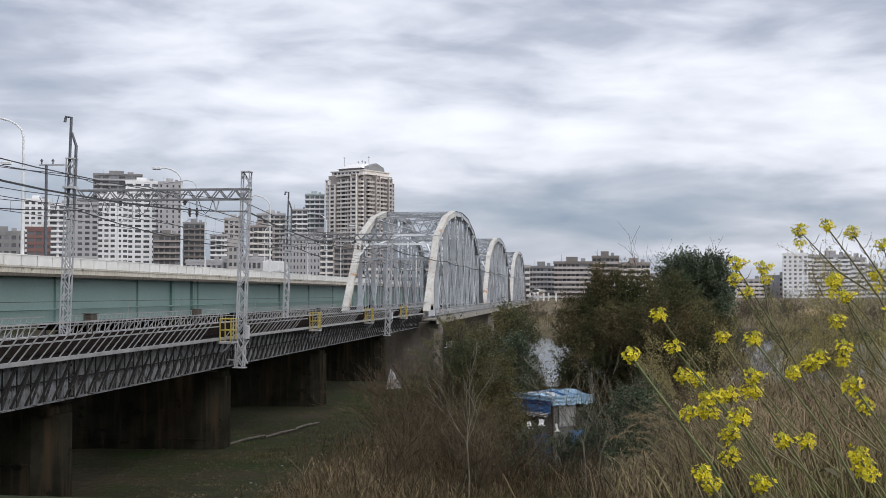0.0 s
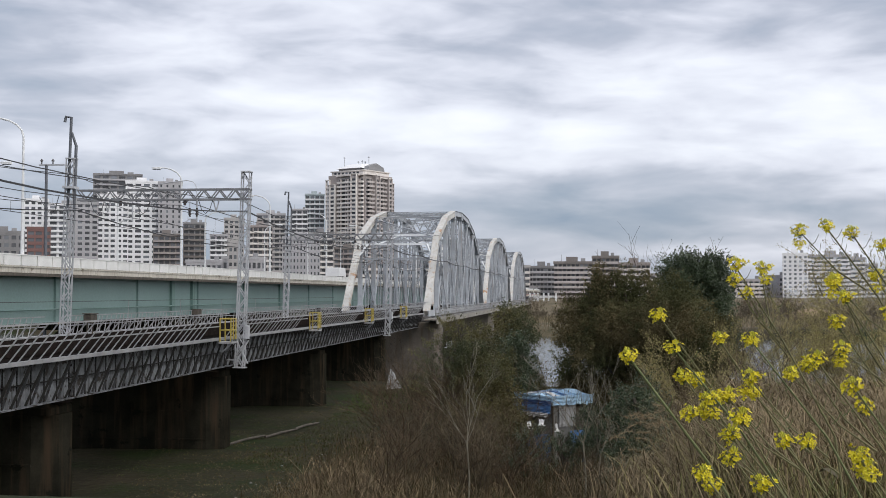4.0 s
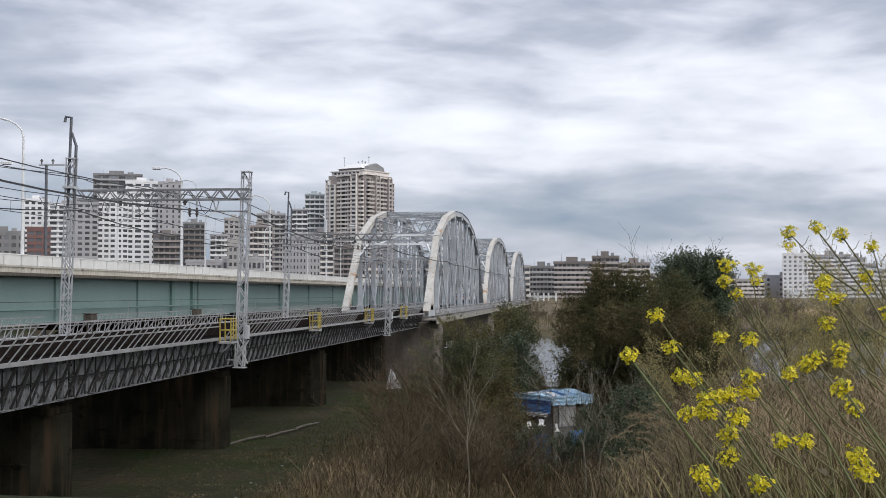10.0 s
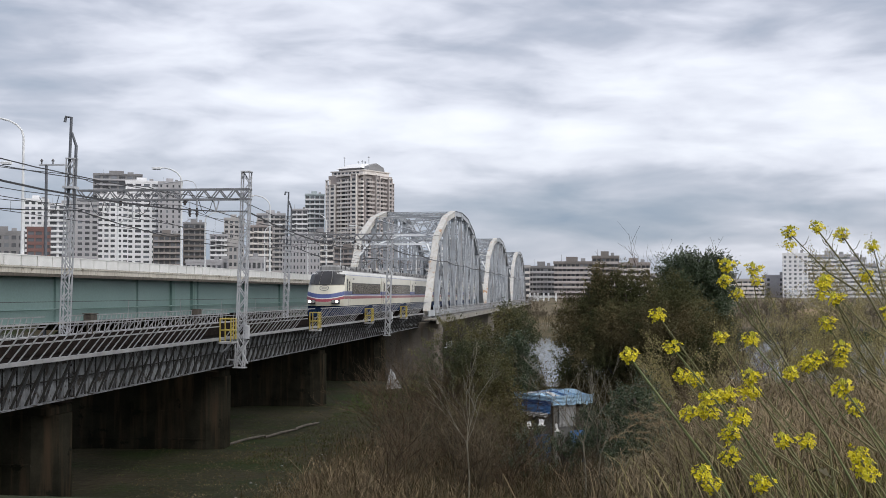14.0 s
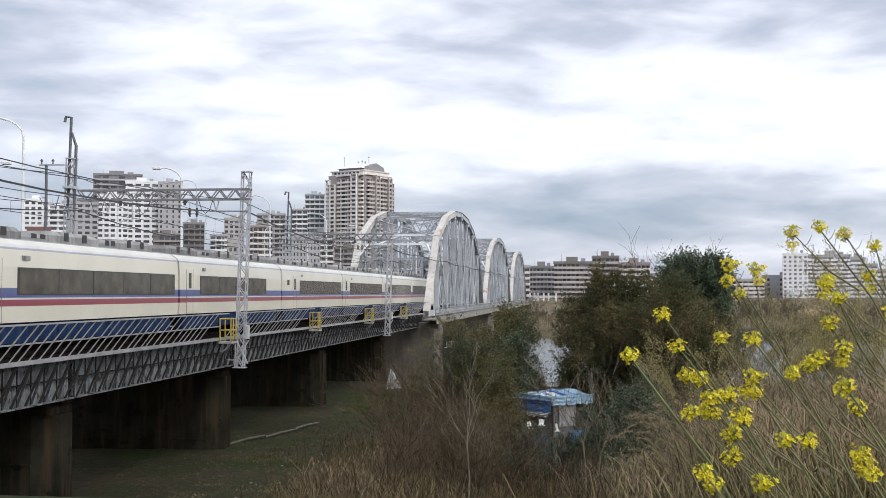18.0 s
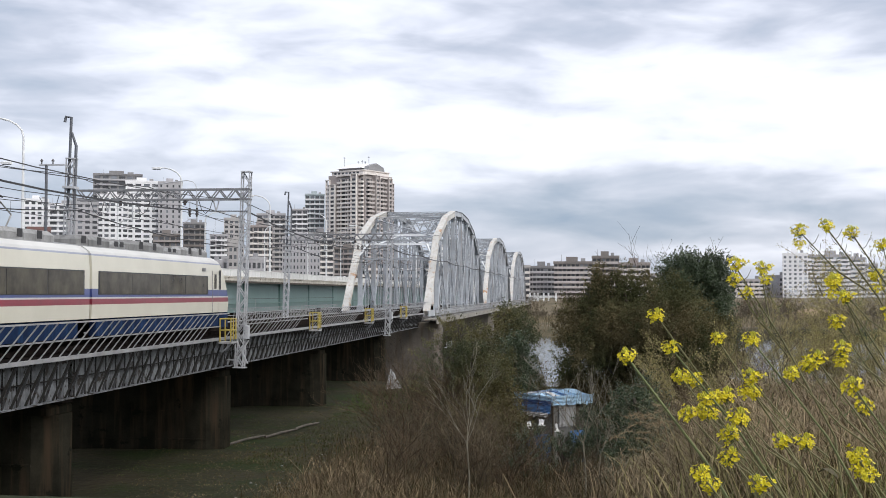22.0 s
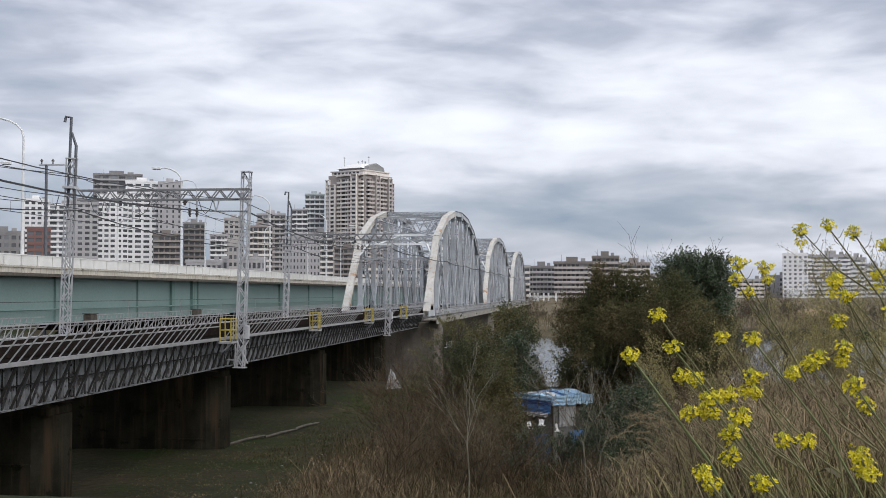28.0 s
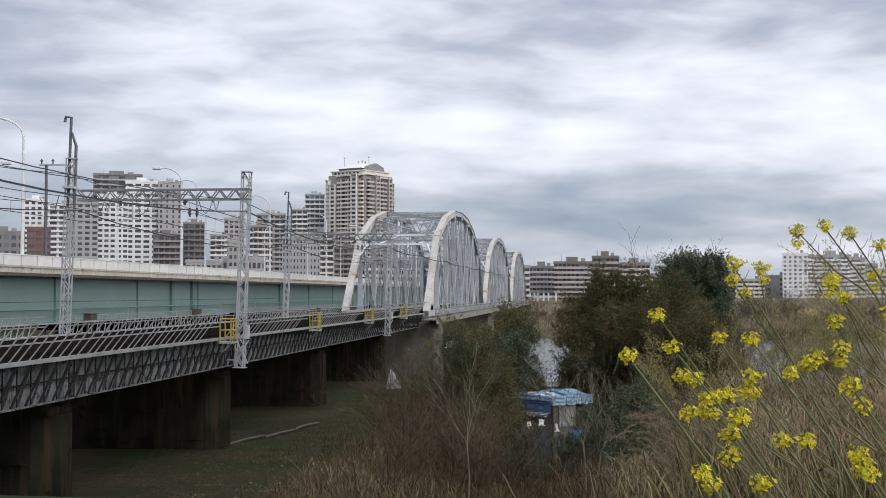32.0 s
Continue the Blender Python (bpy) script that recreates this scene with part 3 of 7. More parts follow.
def refuge(x, y):
    """A yellow tubular refuge bay outside the walkway."""
    r = thing("refuge_bay", "yellow tubular steel refuge bay beside the railway walkway", "safety cage", group="yellow refuge bays")
    part("floor_plate", Mesh().box(x, y - 0.48, 5.24, x + 0.60, y + 0.48, 5.33), RAILING, r, "grey steel floor plate")
    part("toe_board", Mesh().box(x + 0.575, y - 0.46, 5.333, x + 0.60, y + 0.46, 5.42), GIRDER, r)
    for px, py in ((0.05, -0.42), (0.55, -0.42), (0.55, 0.0), (0.55, 0.42), (0.05, 0.42)):
        part("post", Mesh().tube((x + px, y + py, 5.333), (x + px, y + py, 6.38), 0.033, n=8), YELLOW, r)
    for z in (6.36, 5.85):
        m = Mesh()
        m.tube((x + 0.05, y - 0.42, z), (x + 0.55, y - 0.42, z), 0.031, n=8)
        m.tube((x + 0.55, y - 0.42, z), (x + 0.55, y + 0.42, z), 0.031, n=8)
        m.tube((x + 0.55, y + 0.42, z), (x + 0.05, y + 0.42, z), 0.031, n=8)
        part("rail", m, YELLOW, r)
    part("under_bracket", Mesh().beam((x + 0.02, y - 0.4, 4.75), (x + 0.55, y - 0.4, 5.22), 0.05, 0.05).beam((x + 0.02, y + 0.4, 4.75), (x + 0.55, y + 0.4, 5.22), 0.05, 0.05), GIRDER, r)
    return r


for y in (56.6, 75.7, 95.3, 114.0):
    refuge(-16.34, y)
for y in (62.5, 80.5):
    r = thing("equipment_box", "dark rusty trackside box on the far railing", "equipment box")
    part("cabinet", Mesh().soft(-25.1, y - 0.45, 6.02, -24.7, y + 0.45, 6.46, 0.04), BARK, r)
    for dy in (-0.35, 0.35):
        part("post", Mesh().box(-24.95, y + dy - 0.03, Z_WALK, -24.89, y + dy + 0.03, 6.018), BARK, r)
    part("lid", Mesh().box(-25.14, y - 0.5, 6.463, -24.66, y + 0.5, 6.50), BARK, r, "brown lid")

# track: sleepers and rails through all the bridge
for x in TRACKS:
    tr = thing("railway_track", "worn steel rails on dark timber sleepers", "railway track", group="railway tracks")
    for k in (-0.72, 0.72):
        rl = Mesh()
        rl.box(x + k - 0.035, -240, 5.45, x + k + 0.035, 760, Z_RAIL)
        rl.box(x + k - 0.07, -240, 5.43, x + k + 0.07, 760, 5.455)
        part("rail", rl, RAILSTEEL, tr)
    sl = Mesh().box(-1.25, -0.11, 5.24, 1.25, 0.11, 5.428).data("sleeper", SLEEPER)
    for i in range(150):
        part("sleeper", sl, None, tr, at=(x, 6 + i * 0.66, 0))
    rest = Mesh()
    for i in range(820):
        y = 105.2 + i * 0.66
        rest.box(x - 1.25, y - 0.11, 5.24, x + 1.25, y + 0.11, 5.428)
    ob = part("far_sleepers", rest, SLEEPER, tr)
    ob["kind"] = "stuff"

# trusses
PANEL = T_SPAN / 8
CHORD = [0.0, 8.3, 11.0, 12.25, 12.6, 12.25, 11.0, 8.3, 0.0]


def truss_span(y0, fine):
    t = thing("truss_span", "pale grey riveted steel through truss span with curved top chord", "truss bridge", group="truss spans")
    z0 = Z_RAIL - 0.15
    for x in (X_NEAR, X_FAR):
        top = [(x, y0 + i * PANEL, z0 + CHORD[i]) for i in range(9)]
        low = [(x, y0 + i * PANEL, z0) for i in range(9)]
        for i in range(8):
            a, b = Vector(top[i]), Vector(top[i + 1])
            c = Mesh()
            c.beam(a, b, 0.62, 0.55, up=(1, 0, 0))
            ax = (b - a).normalized()
            nrm = Vector((1, 0, 0)).cross(ax)
            for k in (-1, 1):       # cover plate edges
                c.beam(a + nrm * 0.31 * k, b + nrm * 0.31 * k, 0.72 if k > 0 else 0.66, 0.03, up=nrm)
            end = i in (0, 7)
            part("end_post" if end else "top_chord", c, STEEL_LIT if i in (0, 1, 2) else STEEL, t, "weathered end post with rust runs" if end else "")
        lc = Mesh()
        lc.box(x - 0.28, y0 - 0.3, z0 - 0.35, x - 0.22, y0 + T_SPAN + 0.3, z0 + 0.25)
        lc.box(x + 0.22, y0 - 0.3, z0 - 0.35, x + 0.28, y0 + T_SPAN + 0.3, z0 + 0.25)
        part("bottom_chord", lc, STEEL, t)
        for i in range(1, 8):
            v = Mesh()
            laced(v, low[i], top[i], 0.52, 0.34, (1, 0, 0), 0.085, 0.42 if fine else 0.8)
            laced(v, low[i], top[i], 0.40, 0.42, (0, 1, 0), 0.05, 0.42 if fine else 1.0)
            part("vertical", v, STEEL, t)
        for i in range(1, 8):       # main diagonals fall to the middle of the span
            j = i + 1 if i < 4 else i - 1
            if i == 4:
                continue
            d = Mesh()
            laced(d, top[i], low[j], 0.50, 0.26, (1, 0, 0), 0.075, 0.40 if fine else 0.8)
            part("diagonal", d, STEEL, t)
            mid = (Vector(top[i]) + Vector(low[j])) / 2
            s = Mesh()
            laced(s, mid, (x, mid.y, z0), 0.36, 0.20, (1, 0, 0), 0.06, 0.34 if fine else 0.8)
            part("sub_vertical", s, STEEL, t)
            part("sub_strut", Mesh().beam(mid, low[i], 0.2, 0.16, up=(1, 0, 0)), STEEL, t)
            part("upper_strut", Mesh().beam(mid, (x, (top[i][1] + top[j][1]) / 2, (top[i][2] + top[j][2]) / 2), 0.16, 0.14, up=(1, 0, 0)), STEEL, t)
        for i in range(3, 6):       # counters
            if i == 4:
                for j in (3, 5):
                    part("counter", Mesh().beam(top[4], low[j], 0.14, 0.1, up=(1, 0, 0)), STEEL, t)
        for i in range(1, 8):       # gusset plates
            part("gusset", Mesh().box(x - 0.33, top[i][1] - 0.75, top[i][2] - 0.75, x + 0.33, top[i][1] + 0.75, top[i][2] - 0.30), STEEL, t)
            part("gusset", Mesh().box(x - 0.30, low[i][1] - 0.6, z0 + 0.05, x + 0.30, low[i][1] + 0.6, z0 + 0.75), STEEL, t)
    # bracing across the top
    for i in range(1, 8):
        y, z = y0 + i * PANEL, z0 + CHORD[i]
        s = Mesh()
        laced(s, (X_FAR, y, z), (X_NEAR, y, z), 0.45, 0.3, (0, 0, 1), 0.06)
        part("top_strut", s, STEEL, t)
        # sway frame: a lower strut hung by a zigzag
        dz = min(2.6, CHORD[i] - 6.0)
        if dz > 0.8:
            f = Mesh()
            f.beam((X_FAR, y, z - dz), (X_NEAR, y, z - dz), 0.18, 0.22)
            n = 6
            for k in range(n):
                xa = X_FAR + (X_NEAR - X_FAR) * k / n
                xb = X_FAR + (X_NEAR - X_FAR) * (k + 1) / n
                f.beam((xa, y, z - (0 if k % 2 else dz)), (xb, y, z - (dz if k % 2 else 0)), 0.1, 0.12)
            for xa, sg in ((X_FAR, 1), (X_NEAR, -1)):
                f.beam((xa, y, z - dz - 1.6), (xa + sg * 1.6, y, z - dz), 0.14, 0.16)
            part("sway_frame", f, STEEL, t)
    for i in range(1, 7):
        a0, a1 = (X_FAR, y0 + i * PANEL, z0 + CHORD[i]), (X_NEAR, y0 + i * PANEL, z0 + CHORD[i])
        b0, b1 = (X_FAR, y0 + (i + 1) * PANEL, z0 + CHORD[i + 1]), (X_NEAR, y0 + (i + 1) * PANEL, z0 + CHORD[i + 1])
        for p, q in ((a0, b1), (a1, b0)):
            d = Mesh()
            laced(d, p, q, 0.3, 0.2, (0, 0, 1), 0.05)
            part("top_lateral", d, STEEL, t)
    # portals at both ends: a bracket frame between the end posts
    for i, sg in ((1, 1), (7, -1)):
        k = 0.916
        y = y0 + (PANEL * k if i == 1 else T_SPAN - PANEL * k)
        z = z0 + CHORD[1] * k
        f = Mesh()
        f.beam((X_FAR, y, z), (X_NEAR, y, z), 0.15, 0.2)
        yt, zt = y0 + (PANEL * 1.16 if i == 1 else T_SPAN - PANEL * 1.16), z0 + CHORD[1] + 0.16 * (CHORD[2] - CHORD[1])
        f.beam((X_FAR, yt, zt), (X_NEAR, yt, zt), 0.18, 0.2)
        n = 4
        for j in range(n):
            xa, xb = X_FAR + (X_NEAR - X_FAR) * j / n, X_FAR + (X_NEAR - X_FAR) * (j + 1) / n
            pa, pb = ((xa, yt, zt), (xb, y, z)) if j % 2 == 0 else ((xa, y, z), (xb, yt, zt))
            f.beam(pa, pb, 0.15, 0.13)
        for xa, s2 in ((X_FAR, 1), (X_NEAR, -1)):
            f.beam((xa, y - sg * 1.9, z - 1.75), (xa + s2 * 1.0, y, z), 0.18, 0.18)
            f.beam((xa, y, z), (xa + s2 * 0.9, y, z - 0.1), 0.16, 0.3)
        part("portal_frame", f, STEEL_PALE, t, "pale grey portal bracing")
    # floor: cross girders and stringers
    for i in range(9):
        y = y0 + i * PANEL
        part("cross_girder", Mesh().box(X_FAR, y - 0.2, 4.25, X_NEAR, y + 0.2, 5.20), STEEL_SHADED, t)
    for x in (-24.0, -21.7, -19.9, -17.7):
        part("stringer", Mesh().box(x - 0.15, y0, 4.55, x + 0.15, y0 + T_SPAN, 5.22), STEEL_SHADED, t)
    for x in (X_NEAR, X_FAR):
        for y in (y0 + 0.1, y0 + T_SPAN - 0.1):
            part("bearing_shoe", Mesh().soft(x - 0.5, y - 0.5, 4.62, x + 0.5, y + 0.5, z0 - 0.36, 0.08), STEEL_SHADED, t)


for k in range(3):
    truss_span(T_START + k * T_STEP, k == 0)

# outer walkway along the trusses
ow = thing("truss_walkway", "pale stained maintenance walkway along the trusses", "walkway")
part("deck_slab", Mesh().box(-15.96, 128.3, 4.78, -14.75, 372.5, 4.92), FASCIA, ow)
part("fascia", Mesh().box(-14.747, 128.3, 4.42, -14.66, 372.5, 4.95), FASCIA, ow, "stained pale fascia beam")
for z in (6.02, 5.65, 5.28):
    part("rail", Mesh().box(-14.84, 128.3, z, -14.78, 372.5, z + 0.05), RAILING, ow)
post = Mesh().box(-0.03, -0.03, 4.92, 0.03, 0.03, 6.05).data("post", RAILING)
for i in range(203):
    part("post", post, None, ow, at=(-14.81, 128.4 + i * 1.2, 0))
brk = Mesh().beam((-16.0, 0, 4.55), (-14.8, 0, 4.70), 0.12, 0.14).data("bracket", STEEL_SHADED)
for i in range(27):
    part("bracket", brk, None, ow, at=(0, 133 + i * PANEL * 0.97, 0))

for k in range(4):
    y = T_START + k * T_STEP - (2.7 if k else 0.6)
    pier(y, 4.55, 1.6 if k else 1.2, -26.4, -14.9, 0.6, CONC_MID)

# girder spans beyond the trusses
for k in range(6):
    y0 = 373 + k * 25
    g = thing("girder_span", "grey plate girder railway span over the far bank", "bridge span", group="railway girder spans")
    for x in (-17.0, -20.1, -21.5, -24.6):
        part("web_girder", Mesh().box(x - 0.15, y0, 3.7, x + 0.15, y0 + 24.8, 5.24), GIRDER, g)
    part("deck", Mesh().box(-25.6, y0, 5.10, -15.6, y0 + 24.8, 5.22), SLABCONC, g)
    m = Mesh()
    for z in (5.8, 6.4):
        m.box(-15.7, y0, z, -15.62, y0 + 24.8, z + 0.07)
    for i in range(12):
        m.box(-15.7, y0 + i * 2.1, 5.22, -15.62, y0 + i * 2.1 + 0.08, 6.45)
    part("side_railing", m, RAILING, g)
    if k:
        pier(y0 - 0.1, 3.55, 0.9, -24.9, -16.6)
emb = Mesh().prism([(-34, 2.5), (-8, 2.5), (-15, 5.2), (-27, 5.2)], "y", 523, 790)
tagged(part("embankment", emb, GROUND), "grassy railway embankment", "embankment", kind="structure")
emb2 = Mesh().prism([(-30, 1.0), (-12.5, 1.0), (-15.4, 5.2), (-26, 5.2)], "y", -260, -2.2)
tagged(part("embankment", emb2, GROUND), "grassy railway embankment", "embankment", kind="structure")

# ---- overhead line ----


def mast(x, y, z0, z1, rod=False, w=0.38):
    m = thing("overhead_line_mast", "galvanised steel lattice mast for the overhead line", "lattice mast", group="overhead line masts")
    h = w / 2
    for sx in (-1, 1):
        for sy in (-1, 1):
            leg = Mesh()
            leg.box(x + sx * h - 0.035, y + sy * h - 0.006, z0, x + sx * h + 0.035, y + sy * h + 0.006, z1)
            leg.box(x + sx * h - 0.006, y + sy * h - 0.035, z0, x + sx * h + 0.006, y + sy * h + 0.035, z1)
            part("leg", leg, GALV, m)
    n = int((z1 - z0) / 0.52)
    dz = (z1 - z0) / n
    bars = [Mesh().beam((-s * h, 0, 0), (s * h, 0, dz), 0.055, 0.012, up=(0, 1, 0)).data("lacing_bar", GALV) for s in (-1, 1)]
    for i in range(n):
        for o in (-h, h):
            part("lacing_bar", bars[i % 2], None, m, at=(x, y + o, z0 + i * dz))
            part("lacing_bar", bars[i % 2], None, m, at=Matrix.Translation((x + o, y, z0 + i * dz)) @ pose(0, 0, 0, 0, 0, 90))
    part("cap", Mesh().box(x - h - 0.05, y - h - 0.05, z1, x + h + 0.05, y + h + 0.05, z1 + 0.05), GALV, m)
    part("base_plate", Mesh().box(x - h - 0.1, y - h - 0.1, z0 - 0.04, x + h + 0.1, y + h + 0.1, z0), GALV, m)
    foot = Matrix.Translation((x, y, Z_RAIL))      # the masts lean a little towards the river side
    m.matrix_basis = foot @ pose(0, 0, 0, 0, 1.8, 0) @ foot.inverted()
    return m


def cable_pole(m, x, y, z0, z1):
    """A bent pipe for a cable, up the mast and over at the top."""
    part("cable_pipe", Mesh().path([(x - 0.1, y, z0), (x - 0.1, y, z1 - 1.1), (x - 0.1, y, z1), (x - 0.38, y, z1 + 0.02), (x - 0.42, y, z1 - 0.25)], 0.075, 0.075, 6), PIPE, m, "dark cable pipe with a bent head")
    part("cable_pipe", Mesh().path([(x + 0.2, y, z0), (x + 0.2, y, z1 - 1.4), (x - 0.05, y, z1 - 0.75)], 0.09, 0.07, 6), PIPE, m)
    part("clamp", Mesh().box(x - 0.3, y - 0.3, z0 + 1.0, x + 0.3, y + 0.3, z0 + 1.12), GALV, m)


def gantry(y, rod=False):
    near = mast(-16.2, y, 4.0, 13.32)
    part("bracket", Mesh().beam((-16.35, y - 0.26, 5.3), (-15.75, y - 0.26, 4.2), 0.06, 0.06).beam((-15.75, y - 0.26, 5.3), (-16.35, y - 0.26, 4.2), 0.06, 0.06).box(-16.9, y - 0.05, 4.30, -16.3, y + 0.05, 4.36), GALV, near)
    part("switch_box", Mesh().soft(-15.98, y - 0.15, 5.35, -15.80, y + 0.15, 6.0, 0.03), GALV, near, "pale grey switch box")
    far = mast(-24.95, y, 5.5, 14.05)
    cable_pole(far, -24.95, y, 11.6, 16.1)
    g = thing("gantry_beam", "galvanised lattice beam across the tracks", "gantry beam", (0.2, 0, 0), group="overhead line gantries")
    z0, z1 = 12.02, 12.5
    for z in (z0, z1):
        for dy in (-0.2, 0.2):
            part("chord", Mesh().box(-24.5, y + dy - 0.035, z - 0.04, -15.95, y + dy + 0.035, z + 0.04), GALV_DK, g)
    n = 22
    for dy in (-0.2, 0.2):
        for i in range(n):
            xa, xb = -24.5 + 8.55 * i / n, -24.5 + 8.55 * (i + 1) / n
            part("lacing", Mesh().beam((xa, y + dy, z0 if i % 2 else z1), (xb, y + dy, z1 if i % 2 else z0), 0.06, 0.02, up=(0, 1, 0)), GALV_DK, g)
    for x in TRACKS:
        part("drop_post", Mesh().tube((x + 0.6, y, 11.0), (x + 0.6, y, z0), 0.04), GALV, g)
        part("insulator", Mesh().tube((x, y, 11.75), (x, y, 12.0), 0.07, n=8).tube((x, y, 11.86), (x, y, 11.93), 0.12, n=8), INSUL, g)
        part("registration_arm", Mesh().path([(x + 0.6, y, 11.05), (x + 0.25, y, 11.1), (x - 0.1, y, 10.85)], 0.025, 0.02), GALV, g)
    # slack jumper loops and hangers below the beam
    for k, x in enumerate((-23.6, -21.3, -18.2)):
        part("jumper_loop", Mesh().path([(x - 0.35, y + 0.1, 12.0), (x - 0.2, y + 0.1, 11.55), (x, y + 0.1, 11.35), (x + 0.2, y + 0.1, 11.55), (x + 0.35, y + 0.1, 12.0)], 0.018, 0.018, 4), WIRE, g)
        part("hanger", Mesh().beam((x + 0.7, y, 12.02), (x + 0.55, y, 11.45), 0.05, 0.05).beam((x + 0.4, y, 12.02), (x + 0.55, y, 11.45), 0.05, 0.05), GALV, g)


def jumpers(y):
    j = thing("jumper_cable", "black looped jumper cable over the gantry", "cable", group="jumper cables")
    part("arc", Mesh().path([(-20.6, y, 12.72), (-19.8, y, 12.86), (-18.9, y, 12.95), (-18.6, y, 12.88), (-18.46, y, 12.7), (-18.4, y, 12.3), (-18.4, y, 11.6)], 0.02, 0.02, 6), GALV, j)
    for x in (-18.4, -18.75):
        part("insulator", Mesh().tube((x, y, 11.2), (x, y, 11.62), 0.05, n=6).tube((x, y, 11.3), (x, y, 11.36), 0.09, n=6).tube((x, y, 11.45), (x, y, 11.51), 0.09, n=6), INSUL, j)
    part("hanger_rod", Mesh().tube((-18.75, y, 11.62), (-18.75, y, 12.0), 0.02, n=5), GALV, j)
    part("side_loop", Mesh().path([(-25.3, y, 12.3), (-25.5, y, 11.6), (-25.7, y, 11.35), (-25.95, y, 11.6), (-26.3, y, 12.2)], 0.018, 0.018, 5), WIRE, j)


GANTRIES = (13.5, 59.4, 105.6)
for y in GANTRIES:
    gantry(y)
    jumpers(y)


def wire(name, label, spans, x, z, sag, r, x2=None):
    w = thing(name, label, "overhead wire", group="overhead wires")
    for y0, y1 in zip(spans[:-1], spans[1:]):
        pts = [(x, y0 + (y1 - y0) * k / 8, z - sag * 4 * (k / 8) * (1 - k / 8)) for k in range(9)]
        part("span", Mesh().path(pts, r, r, 4), WIRE, w)
    return w


supports = [-32.5, 13.5, 59.4, 105.6, 151.5, 198, 245, 291, 338, 385, 430, 476, 522]
for x in TRACKS:
    wire("contact_wire", "thin dark contact wire over the track", [-32.5, 522], x, Z_RAIL + 5.15, 0.0, 0.016)
    wire("messenger_wire", "sagging dark messenger wire over the track", supports, x, Z_RAIL + 6.15, 0.75, 0.017)
    d = thing("dropper_wires", "thin droppers between messenger and contact wire", "overhead wire", group="overhead wires")
    for s, e in zip(supports[:6], supports[1:7]):
        for k in (1, 2, 3, 5, 6, 7):
            y = s + (e - s) * k / 8
            part("dropper", Mesh().tube((x, y, Z_RAIL + 5.15), (x, y, Z_RAIL + 6.15 - 3.0 * (k / 8) * (1 - k / 8)), 0.008, n=3), WIRE, d)
wire("feeder_cable", "thick black feeder cable along the near masts", supports[:4], -15.95, 11.45, 0.85, 0.036)
wire("feeder_cable", "black cable bundle along the outer side of the trusses", [105.6] + [124 + 24.8 * k for k in range(11)], -15.85, 11.3, 0.22, 0.05)
wire("feeder_cable", "thick black feeder cable along the far masts", supports, -24.4, 11.55, 0.8, 0.034)
up = thing("utility_pole", "grey T-shaped utility pole behind the road bridge", "utility pole")
part("pole", Mesh().tube((-54.9, 125.6, -0.5), (-54.9, 125.6, 20.75), 0.20, 0.15, 8), PIPE, up)
part("crossarm", Mesh().box(-55.65, 125.5, 20.7, -52.9, 125.7, 20.85), GALV, up)
for x in (-55.4, -54.2):
    part("insulator", Mesh().tube((x, 125.6, 20.85), (x, 125.6, 21.4), 0.07, n=8).tube((x, 125.6, 21.15), (x, 125.6, 21.25), 0.16, n=8), INSUL, up)
wire("feeder_cable", "dark feeder cable high on the far masts", supports[:5], -24.75, 13.3, 0.7, 0.02)
wire("feeder_cable", "dark feeder cable near the masts", supports[:5], -16.3, 12.0, 0.7, 0.02)
wire("feeder_cable", "dark feeder cable over the gantries", supports[:5], -20.8, 12.65, 0.6, 0.022)
wire("guard_wire", "thin pale guard wire behind the far railing", [-4, 131], -25.84, 7.1, 0.0, 0.02)
gp = thing("guard_wire_posts", "thin grey posts of the guard wire behind the far railing", "post")
gpm = Mesh().box(-0.013, -0.013, 5.48, 0.013, 0.013, 7.12).data("post", RAILING)
for i in range(14):
    part("post", gpm, None, gp, at=(-25.84, 4 + i * 9.5, 0))
part("outrigger", Mesh().box(-25.88, -4, 5.40, -25.292, 131, 5.48), RAILING, gp)

# ---- road bridge ----
RX0, RX1 = -52.0, -38.0
ROAD = thing("road_bridge", "sea-green steel girder road bridge with a pale concrete parapet", "road bridge")
part("deck_slab", Mesh().box(RX0, -260, 8.85, RX1 - 0.02, 640, 9.42), SLABCONC, ROAD, "stained concrete deck slab")
part("asphalt", Mesh().box(RX0 + 0.6, -260, 9.424, RX1 - 0.6, 640, 9.47), ASPHALT, ROAD)
part("drip_edge", Mesh().box(RX1 - 0.018, -40, 8.70, RX1 + 0.10, 640, 8.93), BARK, ROAD, "dark stained drip edge")
# parapet panels with open joints
pan = Mesh().box(-0.24, 0.09, 9.43, 0.0, 2.51, 10.12).data("parapet_panel", CONC_LT)
for i in range(119):
    part("parapet_panel", pan, None, ROAD, at=(RX1, 70 + i * 2.6, 0))
part("parapet_rail", Mesh().box(RX1 - 0.27, -40, 10.123, RX1 + 0.03, 640, 10.19), CONC_LT, ROAD)
part("parapet_far", Mesh().box(RX1 - 0.24, 380, 9.43, RX1, 640, 10.12), CONC_LT, ROAD)
part("parapet_far", Mesh().box(RX0, -40, 9.43, RX0 + 0.24, 640, 10.15), CONC_LT, ROAD)
part("parapet_core", Mesh().box(RX1 - 0.20, 69, 9.43, RX1 - 0.08, 380, 10.11), BARK, ROAD, "dark joint filler")
part("kerb_joint", Mesh().box(RX1 + 0.003, -40, 9.30, RX1 + 0.05, 640, 9.40), SLABCONC, ROAD)
